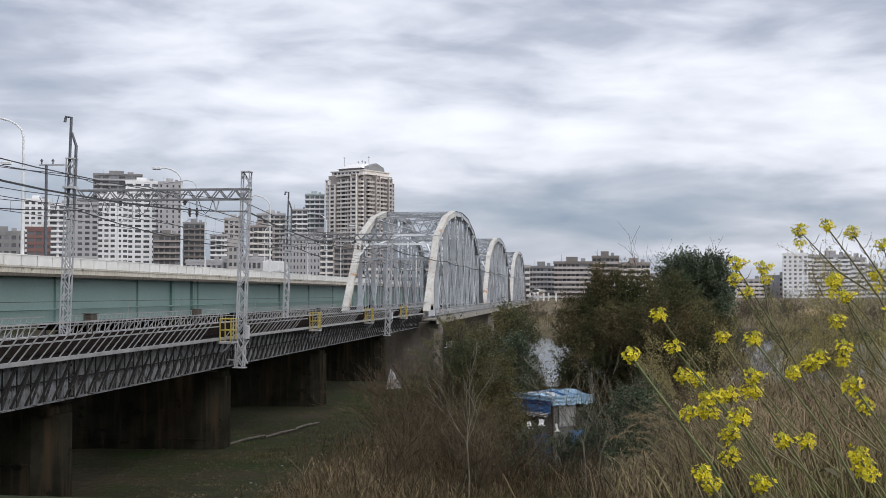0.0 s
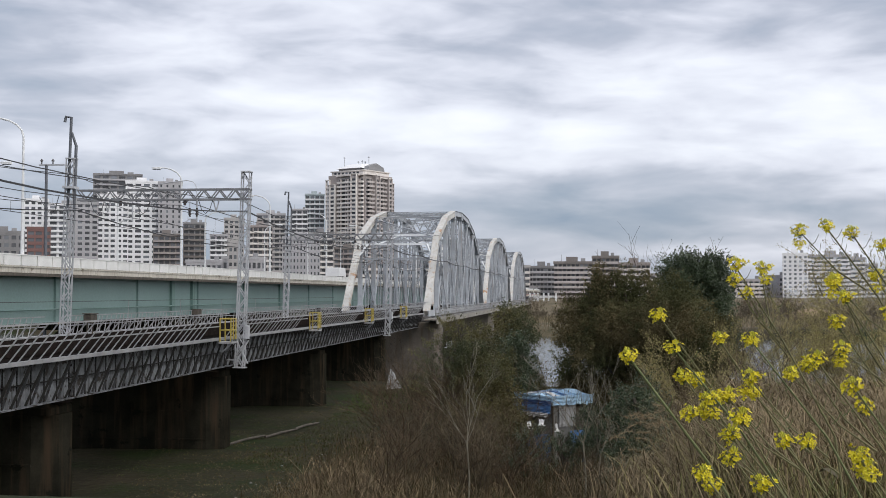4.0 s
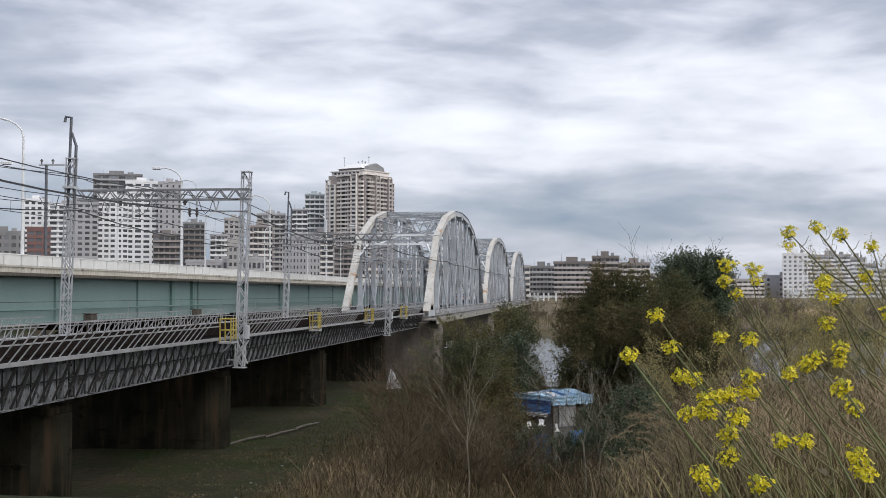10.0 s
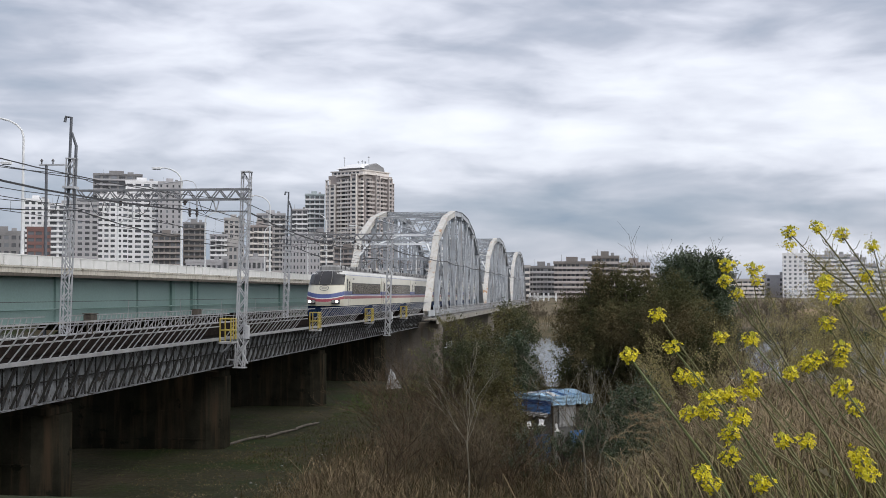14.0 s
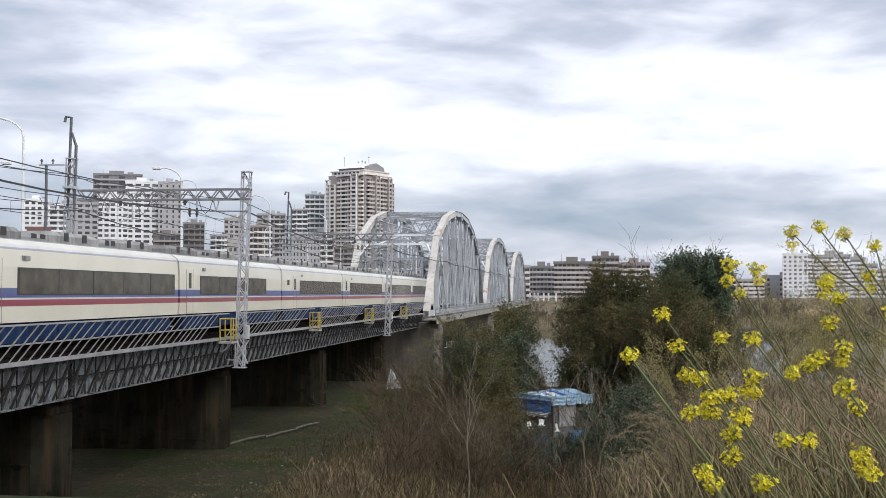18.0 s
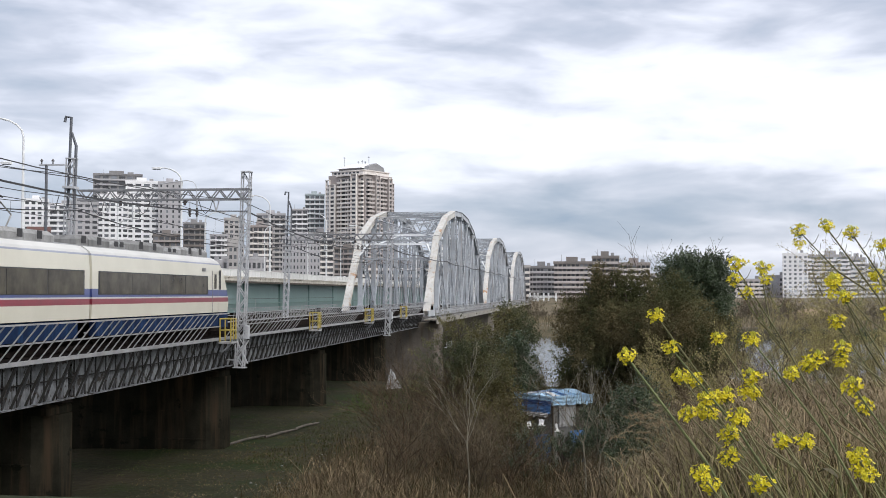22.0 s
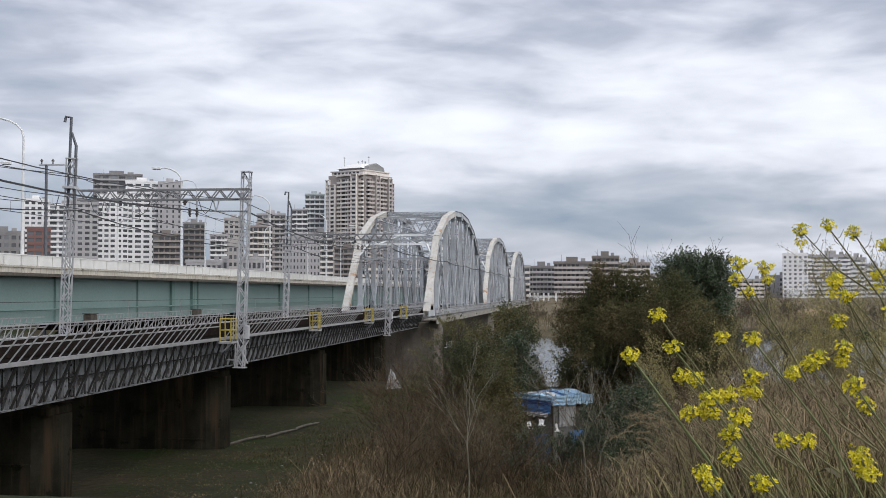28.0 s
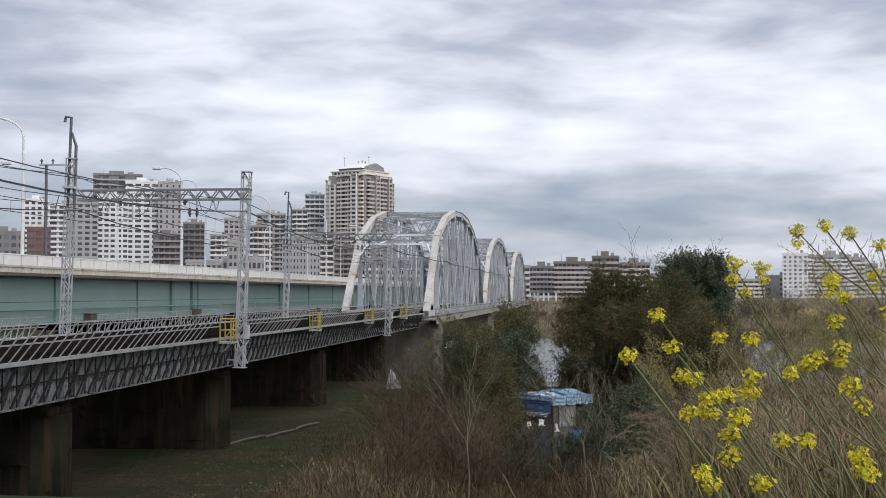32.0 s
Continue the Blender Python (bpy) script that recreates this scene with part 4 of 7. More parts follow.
for x in (RX1 - 0.9, -45.0, RX0 + 0.9):
    gd = Mesh()
    gd.box(x - 0.03, -40, 5.45, x + 0.03, 640, 8.83)
    gd.box(x - 0.3, -40, 5.40, x + 0.3, 640, 5.45)
    part("main_girder", gd, GREEN, ROAD)
stf = Mesh().box(0.03, -0.05, 5.45, 0.20, 0.05, 8.75).data("web_stiffener", GREEN)
for i in range(30):
    part("web_stiffener", stf, None, ROAD, at=(RX1 - 0.9, 72.9 + i * 17.6, 0))
for y in (117.5, 123.9, 161.0):
    part("joint_post", Mesh().box(RX1 - 0.87, y - 0.42, 5.45, RX1 - 0.62, y + 0.42, 8.82), GREEN_DK, ROAD, "dark green girder end post")
part("hung_pipe", Mesh().tube((RX1 - 0.5, -40, 6.35), (RX1 - 0.5, 640, 6.35), 0.06), GREEN_DK, ROAD)
for k, y in enumerate((30, 78, 119, 160, 236, 312, 388, 440, 500)):
    p = thing("road_pier", "grey concrete road bridge pier", "bridge pier", group="road bridge piers")
    zb = min(ground_z(-45, y), -0.4) - 2
    part("shaft", Mesh().soft(-50.5, y - 1.4, zb, -39.5, y + 1.4, 4.0, 0.3), CONC_SHADE, p)
    part("cap", Mesh().box(-52, y - 1.7, 4.003, -38.2, y + 1.7, 5.39), CONC_SHADE, p)


def road_lamp(x, y, side, dz=0.0):
    l = thing("road_lamp", "tall pale grey street lamp with a curved arm", "street lamp", group="road bridge lamps", at=(0, 0, -dz))
    part("pole", Mesh().path([(x, y, 9.45), (x, y, 13.5), (x, y, 18.3)], 0.14, 0.075, 8), WHITE_LAMP, l)
    pts = [(x, y, 18.3)] + [(x + side * 2.1 * (1 - math.cos(a)), y, 18.3 + 1.35 * math.sin(a)) for a in (0.35, 0.7, 1.05, 1.35, math.pi / 2)]
    part("arm", Mesh().path(pts, 0.08, 0.06, 6), WHITE_LAMP, l)
    part("lamp_head", Mesh().soft(min(x + side * 2.05, x + side * 2.95), y - 0.17, 19.50, max(x + side * 2.05, x + side * 2.95), y + 0.17, 19.72, 0.06), WHITE_LAMP, l)
    part("lamp_glass", Mesh().box(min(x + side * 2.15, x + side * 2.85), y - 0.13, 19.45, max(x + side * 2.15, x + side * 2.85), y + 0.13, 19.498), GLASS_SOFT, l)


for k in range(8):
    road_lamp(RX1 - 0.3, 83.8 + 34.9 * k, -1)
for k in range(9):
    road_lamp(RX0 + 0.5, 71 + 33.0 * k, 1, 0.9)

# ---- town ----
WALL_WHITE = mat("white_render", (0.78, 0.78, 0.80), (0.72, 0.72, 0.74), 0.85, 0, 0.08, 1.5, 0.05)
WALL_GREY = mat("grey_tile_wall", (0.42, 0.41, 0.43), (0.36, 0.355, 0.37), 0.8, 0, 0.08, 1.5, 0.05)
WALL_DKGREY = mat("dark_grey_tile_wall", (0.24, 0.235, 0.24), (0.20, 0.195, 0.20), 0.8, 0, 0.08, 1.5, 0.05)
WALL_BROWN = mat("brown_tile_wall", (0.21, 0.19, 0.18), (0.17, 0.155, 0.148), 0.8, 0, 0.08, 1.5, 0.05)
WALL_RED = mat("red_brown_tile_wall", (0.21, 0.115, 0.105), (0.18, 0.10, 0.09), 0.8, 0, 0.08, 1.5, 0.05)
WALL_BEIGE = mat("beige_tile_wall", (0.43, 0.41, 0.405), (0.37, 0.355, 0.35), 0.8, 0, 0.08, 1.5, 0.05)
WALL_TAUPE = mat("taupe_tile_wall", (0.33, 0.295, 0.285), (0.28, 0.25, 0.242), 0.8, 0, 0.08, 1.5, 0.05)
WALL_TROSE = mat("rose_grey_balcony_front", (0.47, 0.43, 0.42), (0.40, 0.365, 0.36), 0.8, 0, 0.08, 1.5, 0.05)
TRIM_PALE = mat("pale_balcony_front", (0.74, 0.70, 0.67), (0.66, 0.62, 0.595), 0.8, 0, 0.08, 1.5, 0.05)
WALL_COOL = mat("cool_blue_grey_tile_wall", (0.42, 0.48, 0.50), (0.36, 0.41, 0.43), 0.7, 0, 0.08, 1.5, 0.05)
ROOF_GREY = mat("grey_flat_roof", (0.30, 0.30, 0.31), (0.24, 0.24, 0.25), 0.9, 0, 0.1, 2, 0.05)

PANES = {}


def pane_data(w, h, material):
    key = (round(w, 1), round(h, 1), material.name)
    if key not in PANES:
        PANES[key] = Mesh().box(-w / 2, -0.05, -h / 2, w / 2, 0, h / 2).data("window", material)
    return PANES[key]


def building(label, at, turn, w, d, h, floors, bays, wall, style="grid", side=0, trim=None, base=3.2, glass=None, skip=0, solid=0.36):
    """A block with its front on local -y; style grid has recessed windows between ribs, style balcony has deep fronts."""
    b = thing("apartment_building", label, "building", pose(at[0], at[1], base, 0, 0, turn), group="town buildings")
    glass = glass or GLASS_DK
    trim = trim or wall
    fh = (h - 1.2) / floors
    rib = Mesh().box(-w / 2, 0, 0, w / 2, d, h)
    rib.box(-w / 2 - 0.2, -0.5, h - 1.1, w / 2 + 0.2, d, h + 0.1)
    bw = w / bays
    if style == "grid":
        for i in range(bays + 1):
            x = -w / 2 + i * bw
            x0, x1 = max(-w / 2, x - bw * solid / 2), min(w / 2, x + bw * solid / 2)
            rib.box(x0, -0.45, 0, x1, 0.01, h - 1.1)
        for j in range(floors + 1):
            z = j * fh
            rib.box(-w / 2, -0.40, max(0, z - fh * 0.24), w / 2, 0.01, z + fh * 0.24)
    part("wall", rib, wall, b)
    if style in ("balcony", "bands"):
        front = Mesh().box(-w / 2 + 0.1, -1.5, 0, w / 2 - 0.1, -0.001, 1.15).data("balcony", trim)
        for j in range(1, floors):
            part("balcony", front, None, b, at=(0, 0, j * fh - 0.1))
        fin = Mesh()
        for i in range(0, bays + 1, 1 if style == "balcony" else bays):
            x = min(w / 2 - 0.15, max(-w / 2 + 0.15, -w / 2 + i * bw))
            fin.box(x - 0.15, -1.45, 0, x + 0.15, 0.01, h - 1.1)
        part("party_wall", fin, wall, b)
    pw, ph = bw * (1 - solid) * 0.96, fh * 0.5
    if style == "balcony":
        pw, ph = bw * 0.72, fh * 0.62
    if style == "bands":
        pw, ph = bw * 0.94, fh * 0.62
    pd = pane_data(pw, ph, glass)
    for j in range(skip, floors):
        for i in range(bays):
            part("window", pd, None, b, at=(-w / 2 + (i + 0.5) * bw, -0.006, (j + 0.5) * fh + (0.2 if style in ("balcony", "bands") else 0)))
    if side:
        bd = d / side
        for j in range(skip, floors):
            for i in range(side):
                for s in ((1,) if at[0] < 0 else (-1,)):
                    part("window", pane_data(bd * 0.4, fh * 0.42, glass), None, b, at=Matrix.Translation((s * (w / 2 + 0.04), (i + 0.5) * bd, (j + 0.5) * fh)) @ pose(0, 0, 0, 0, 0, 90 * s))
    if floors > 6 and bays > 3:
        part("roof_house", Mesh().box(-w * 0.18, d * 0.3, h + 0.11, w * 0.12, d * 0.75, h + 2.4), wall, b)
    m = Mesh()
    m.box(w * 0.2, d * 0.35, h + 0.11, w * 0.32, d * 0.6, h + 1.7)
    m.tube((-w * 0.3, d * 0.5, h + 0.1), (-w * 0.3, d * 0.5, h + 3.6), 0.08, n=5)
    part("roof_plant", m, ROOF_GREY, b)
    return b


building("dark grey mid-rise apartment block", (-265.5, 560.3), 25.4, 19.3, 16, 33.2, 9, 6, WALL_DKGREY, "grid", side=3)
building("white slender high-rise apartment block", (-333.5, 749.1), 24.0, 14.6, 16, 62.7, 20, 4, WALL_WHITE, "grid", skip=6)
building("red-brown tiled block with pale window grid", (-226.8, 512.0), 23.9, 9.5, 16, 32.3, 11, 3, WALL_RED, "grid", solid=0.2, glass=GLASS_SOFT)
building("pale high-rise with balcony bands", (-298.3, 699.0), 23.1, 10.1, 16, 56.1, 18, 2, WALL_WHITE, "balcony", trim=WALL_WHITE, skip=4)
building("grey high-rise apartment block", (-298.4, 731.5), 22.2, 21.1, 16, 59.7, 18, 5, WALL_GREY, "grid", side=2, skip=4)
building("dark grey banded high-rise apartment tower", (-302.8, 804.9), 20.6, 31.3, 16, 83.0, 25, 6, WALL_DKGREY, "balcony", trim=WALL_GREY, skip=8)
building("white high-rise with a grid of dark windows", (-284.3, 747.8), 20.8, 18.5, 16, 64.6, 20, 5, WALL_WHITE, "grid", skip=3, solid=0.3)
building("tall white high-rise with a grid of dark windows", (-269.9, 759.5), 19.6, 20.4, 16, 74.1, 23, 4, WALL_WHITE, "grid", skip=3, solid=0.28)
building("grey side wing of the white high-rise", (-252.1, 759.2), 18.4, 14.6, 16, 73.3, 23, 4, WALL_GREY, "grid", skip=3, solid=0.7)
building("brown apartment block with dark balconies", (-222.0, 663.9), 18.5, 14.9, 16, 36.5, 11, 5, WALL_BROWN, "balcony", side=3, trim=WALL_TAUPE)
building("dark taupe apartment block with balconies", (-214.2, 687.4), 17.3, 12.5, 16, 43.9, 14, 4, WALL_DKGREY, "balcony", side=2, trim=WALL_BROWN)
building("grey apartment block with white bands", (-223.9, 768.0), 16.3, 10.7, 16, 41.1, 13, 3, WALL_GREY, "balcony", trim=WALL_WHITE)
building("beige grey high-rise apartment block", (-214.9, 770.6), 15.6, 12.4, 16, 51.4, 17, 4, WALL_BEIGE, "grid", side=2)
HOUSE = building("beige house with a gabled roof", (-128.5, 462.5), 15.5, 4.9, 10, 23.3, 8, 3, WALL_BEIGE, "grid")
part("gable", Mesh().prism([(-2.6, 23.42), (2.6, 23.42), (0.4, 26.0)], "y", -0.5, 10.0), WALL_BEIGE, HOUSE, "beige roof gable")
building("taupe apartment block with white balcony fronts", (-174.3, 678.0), 14.4, 13.1, 16, 41.6, 13, 5, WALL_TAUPE, "balcony", side=2, trim=TRIM_PALE)
building("grey high-rise apartment block with balconies", (-197.6, 795.8), 13.9, 18.2, 16, 55.6, 18, 5, WALL_GREY, "balcony", trim=WALL_BEIGE, skip=4)
building("long grey concrete block with small windows", (-139.7, 624.6), 12.6, 18.8, 16, 33.1, 10, 11, WALL_GREY, "grid", side=2, solid=0.6)
building("grey high-rise with white balcony bands", (-197.7, 878.0), 12.7, 12.0, 16, 64.0, 19, 3, WALL_GREY, "balcony", trim=WALL_WHITE, skip=6)
building("pale blue-grey high-rise with white balcony bands", (-193.5, 909.6), 12.0, 14.1, 16, 77.0, 22, 4, WALL_COOL, "balcony", trim=WALL_WHITE, skip=6)
building("dark narrow block with white balcony fronts", (-140.3, 675.6), 11.7, 13.5, 16, 37.3, 12, 4, WALL_DKGREY, "balcony", trim=TRIM_PALE)
building("brown apartment block below the tower", (-138.7, 747.2), 10.5, 16.2, 16, 31.9, 10, 6, WALL_BROWN, "balcony", trim=WALL_TAUPE)
building("low grey town building with a flat roof", (-150.2, 497.8), 16.8, 16.2, 16, 17.9, 4, 8, WALL_GREY, "grid")
building("low grey town hall with a flat roof", (-130.4, 482.7), 15.1, 16.7, 16, 18.6, 4, 9, WALL_GREY, "grid")
building("low brown apartment row behind the bridge", (-76.7, 554.7), 7.9, 39.8, 16, 18.7, 6, 12, WALL_TAUPE, "balcony", trim=TRIM_PALE)
building("pale apartment row behind the bridge", (-45.5, 638.4), 4.1, 39.3, 16, 18.5, 6, 10, WALL_BEIGE, "balcony", trim=TRIM_PALE)
building("grey apartment block on the far bank", (-20.3, 649.7), 1.8, 13.3, 16, 18.4, 7, 7, WALL_DKGREY, "balcony", trim=WALL_GREY)
building("taupe apartment block with long balconies on the far bank", (-4.3, 620.0), 0.4, 18.7, 16, 19.9, 8, 9, WALL_BROWN, "balcony", trim=WALL_TROSE)
building("taupe apartment block with a penthouse on the far bank", (11.7, 639.9), -1.0, 13.4, 16, 23.2, 8, 6, WALL_BROWN, "balcony", trim=WALL_TROSE)
building("beige apartment block on the far bank", (25.9, 639.5), -2.3, 15.6, 16, 19.8, 7, 7, WALL_TAUPE, "balcony", trim=TRIM_PALE)
building("beige apartment row on the far bank", (57.5, 677.6), -4.8, 45.3, 16, 15.0, 5, 12, WALL_BEIGE, "balcony", trim=TRIM_PALE)
building("pale apartment block on the far bank", (88.4, 694.4), -7.3, 17.4, 16, 12.2, 5, 6, WALL_BEIGE, "balcony", trim=TRIM_PALE)
building("white blank-sided block on the far bank", (104.9, 712.3), -8.4, 13.4, 16, 14.5, 5, 2, WALL_GREY, "grid", solid=0.8)
building("white apartment block with small windows on the far bank", (112.5, 690.9), -9.2, 13.1, 16, 25.9, 11, 5, WALL_WHITE, "grid", side=3, solid=0.5, glass=GLASS_PALE)
# walls of these white blocks are grey: shade of balcony recesses, put into colour
building("narrow stair wing of the white apartment block", (120.8, 693.6), -9.9, 3.8, 16, 25.3, 11, 2, WALL_GREY, "balcony", trim=WALL_WHITE, glass=GLASS_PALE)
building("white apartment block with long balcony bands on the far bank", (134.3, 707.4), -10.7, 19.8, 16, 25.4, 11, 9, WALL_GREY, "bands", trim=WALL_WHITE, glass=GLASS_PALE)
building("stepped white apartment block on the far bank", (147.3, 705.8), -11.8, 9.0, 16, 23.8, 10, 4, WALL_GREY, "bands", trim=WALL_WHITE, glass=GLASS_PALE)
building("lower white apartment block on the far bank", (154.5, 705.3), -12.4, 7.1, 16, 20.4, 8, 2, WALL_GREY, "bands", trim=WALL_WHITE, glass=GLASS_PALE)
building("lower white apartment wing on the far bank", (170.1, 702.7), -13.6, 28.3, 16, 17.6, 7, 8, WALL_GREY, "bands", trim=WALL_WHITE, glass=GLASS_PALE)

# tall tower, corner on, with balconies on one side and a hipped crown
tower = thing("residential_tower", "tall taupe residential tower with balcony fronts paler on the sunlit face", "tower block", pose(-155.7, 886.4, 3.2, 0, 0, -28.0))
TH, TF, TA = 87.0, 30, 16.0
fh = TH / TF
core = [(-TA, -TA), (TA - 1, -TA), (TA, -TA + 1), (TA, TA), (-TA, TA)]
part("core", Mesh().prism(core, "z", 0, TH), WALL_TAUPE, tower)


def tower_bay(face, u0, u1, out, top, front, slab=1.5, pier=0.5, screen=None):
    """A column of bays on one face: a projecting wall, and on every floor a window and a balcony front."""
    def place(a, b, lo, hi, z0, z1):
        if face == "front":
            return (a, -TA - hi, z0, b, -TA - lo, z1)
        return (TA + lo, a, z0, TA + hi, b, z1)
    floors = int(top / fh)
    if out > 0:
        part("bay_wall", Mesh().box(*place(u0, u1, 0.0, out, 0, top)), WALL_TROSE, tower)
    win = Mesh().box(*place(u0 + 0.7, u1 - 0.7, out + 0.004, out + 0.06, 0, 1.75)).data("window", GLASS_DK)
    bal = Mesh().box(*place(u0, u1, out, out + slab, -0.15, 1.12))
    if screen:
        m = (u0 + u1) / 2
        bal.box(*place(m - 0.12, m + 0.12, out + 0.02, out + slab - 0.1, 1.12, fh - 0.16))
    bal = bal.data("balcony", front)
    for j in range(floors):
        part("window", win, None, tower, at=(0, 0, j * fh + 1.0))
        part("balcony", bal, None, tower, at=(0, 0, j * fh))
    if pier:
        for u in (u0, u1):
            part("pier_wall", Mesh().box(*place(u - pier / 2, u + pier / 2, out - 0.3, out + slab + 0.15, 0, top + 0.5)), front, tower)
    part("bay_roof", Mesh().box(*place(u0 - 0.3, u1 + 0.3, 0.0, out + slab + 0.2, top + 0.5, top + 1.1)), TRIM_PALE, tower)


# front bays paler than side bays: sunlit and shaded face put into the colours
tower_bay("front", -17.2, -14.4, 0.0, TH - 4.0, TRIM_PALE, 1.6, 0.3)
tower_bay("front", -12.6, -8.2, 2.6, TH - 7.5, TRIM_PALE, 0.4, 1.1)
tower_bay("front", -6.8, -0.4, 0.2, TH - 1.5, TRIM_PALE, 2.2, 0, True)
tower_bay("front", -0.4, 5.8, 0.2, TH - 1.5, TRIM_PALE, 2.2, 0, True)
tower_bay("front", 12.2, 15.6, 0.2, TH - 1.5, TRIM_PALE, 2.0, 0)
tower_bay("front", 7.2, 11.8, 3.4, TH - 0.8, TRIM_PALE, 0.9, 0.5)
tower_bay("side", -15.0, -7.4, 0.3, TH - 1.0, WALL_TROSE, 2.0, 0, True)
tower_bay("side", -5.6, -1.6, 1.8, TH - 1.0, WALL_TROSE, 0.9, 0.8)
tower_bay("side", -0.4, 7.2, 0.3, TH - 2.5, WALL_TROSE, 2.0, 0, True)
tower_bay("side", 8.4, 12.2, 2.2, TH - 2.5, WALL_TROSE, 0.8, 0.7)
tower_bay("side", 13.6, 16.4, 0.0, TH - 5.5, WALL_TROSE, 1.4, 0.3)
part("upper_storey", Mesh().prism([(x * 0.90, y * 0.90) for x, y in core], "z", TH, TH + 2.6), TRIM_PALE, tower)
for k in range(7):
    part("attic_window", Mesh().box(-12 + k * 3.3, -14.48, TH + 0.8, -10 + k * 3.3, -14.41, TH + 2.1), GLASS_DK, tower)
part("cornice", Mesh().prism([(x * 0.95, y * 0.95) for x, y in core], "z", TH + 2.604, TH + 3.2), TRIM_PALE, tower)
part("roof_band", Mesh().box(-10.5, -11.5, TH + 3.2, 9.0, 10, TH + 5.0), WALL_DKGREY, tower, "dark band below the crown roof")
cr = Mesh()
cr.add([(-12, -13, TH + 5), (10.5, -13, TH + 5), (10.5, 11, TH + 5), (-12, 11, TH + 5), (-6.5, -4, TH + 8.8), (5, -4, TH + 8.8), (5, 4, TH + 8.8), (-6.5, 4, TH + 8.8)],
       [(0, 1, 5, 4), (1, 2, 6, 5), (2, 3, 7, 6), (3, 0, 4, 7), (4, 5, 6, 7), (3, 2, 1, 0)])
part("crown_roof", cr, WALL_WHITE, tower, "pale hipped crown roof")
for y0, y1, h in ((-11.0, 8.5, 5.4),):
    part("gable", Mesh().prism([(y0, TH + 3.2), (y1, TH + 3.2), (y1 - 1.5, TH + 3.2 + h * 0.55), ((y0 + y1) / 2, TH + 3.2 + h), (y0 + 1.5, TH + 3.2 + h * 0.55)], "x", 11.2, 15.0), ROOF_GREY, tower, "grey roof gable")
for x, y, h in ((-8, -8, 5.5), (9, -2, 5.5), (-2, 0, 3), (0, 2, 3.6), (2, 3, 3)):
    part("antenna", Mesh().tube((x, y, TH + 7), (x, y, TH + 8.4 + h), 0.22, n=5).box(x - 0.6, y - 0.6, TH + 7.4 + h, x + 0.6, y + 0.6, TH + 7.8 + h), GALV, tower)

# ---- express train ----
LEVELS = [0.98, 1.50, 1.71, 1.77, 2.08, 2.75, 3.30, 3.47, 3.64, 3.73]
HALF = [1.38, 1.40, 1.40, 1.40, 1.40, 1.40, 1.36, 1.27, 1.02, 0.55]
NOSE = [0.12, 0.00, 0.10, 0.14, 0.30, 0.80, 1.36, 1.52, 1.78, 2.35]
BANDS = [("lower_side", CREAM, "cream lower body side"), ("red_stripe", TRED, "red waist stripe"), ("pinstripe", TWHITE, ""), ("blue_stripe", TBLUE, "blue waist stripe"),
         ("window_side", CREAM, "cream window band"), ("upper_side", CREAM, ""), ("cant_rail", TLINE, "blue-grey line along the roof edge"), ("roof_edge", TWHITE, "white roof edge"), ("roof_shoulder", TWHITE, ""), ("roof", TGREY_LT, "grey roof")]
LV2 = LEVELS[:7] + [3.37] + LEVELS[7:]
HF2 = HALF[:7] + [1.335] + HALF[7:]
NS2 = NOSE[:7] + [1.42] + NOSE[7:]


def outline(k, length, nosed):
    """The plan of the body at one height, from one rear corner round the front to the other."""
    h = HF2[k]
    pts = [(h, length - 0.12)]
    n = 10
    for i in range(n + 1):
        u = 1 - 2 * i / n
        if nosed:
            y = NS2[k] + 0.75 * abs(u) ** 3.2
            z = LV2[k] - (0.22 * (1 - u * u) if 1 <= k <= 4 else 0)
        else:
            y, z = 0.12, LV2[k]
        pts.append((h * u, y, z))
    pts.append((-h, length - 0.12))
    return [(p[0], p[1], p[2] if len(p) > 2 else LV2[k]) for p in pts]


def car_shell(car, length, nosed):
    for k in range(len(LV2) - 1):
        a, b = outline(k, length, nosed), outline(k + 1, length, nosed)
        n = len(a)
        m = Mesh().add(a + b, [(i, (i + 1) % n, n + (i + 1) % n, n + i) for i in range(n)])
        name, material, label = BANDS[k]
        part(name, m, material, car, label)
    top = outline(len(LV2) - 1, length, nosed)
    part("roof_skin", Mesh().add(top, [tuple(range(len(top)))]), TGREY, car)
    low = outline(0, length, nosed)
    part("floor", Mesh().add(low, [tuple(range(len(low)))]), TDARK, car)


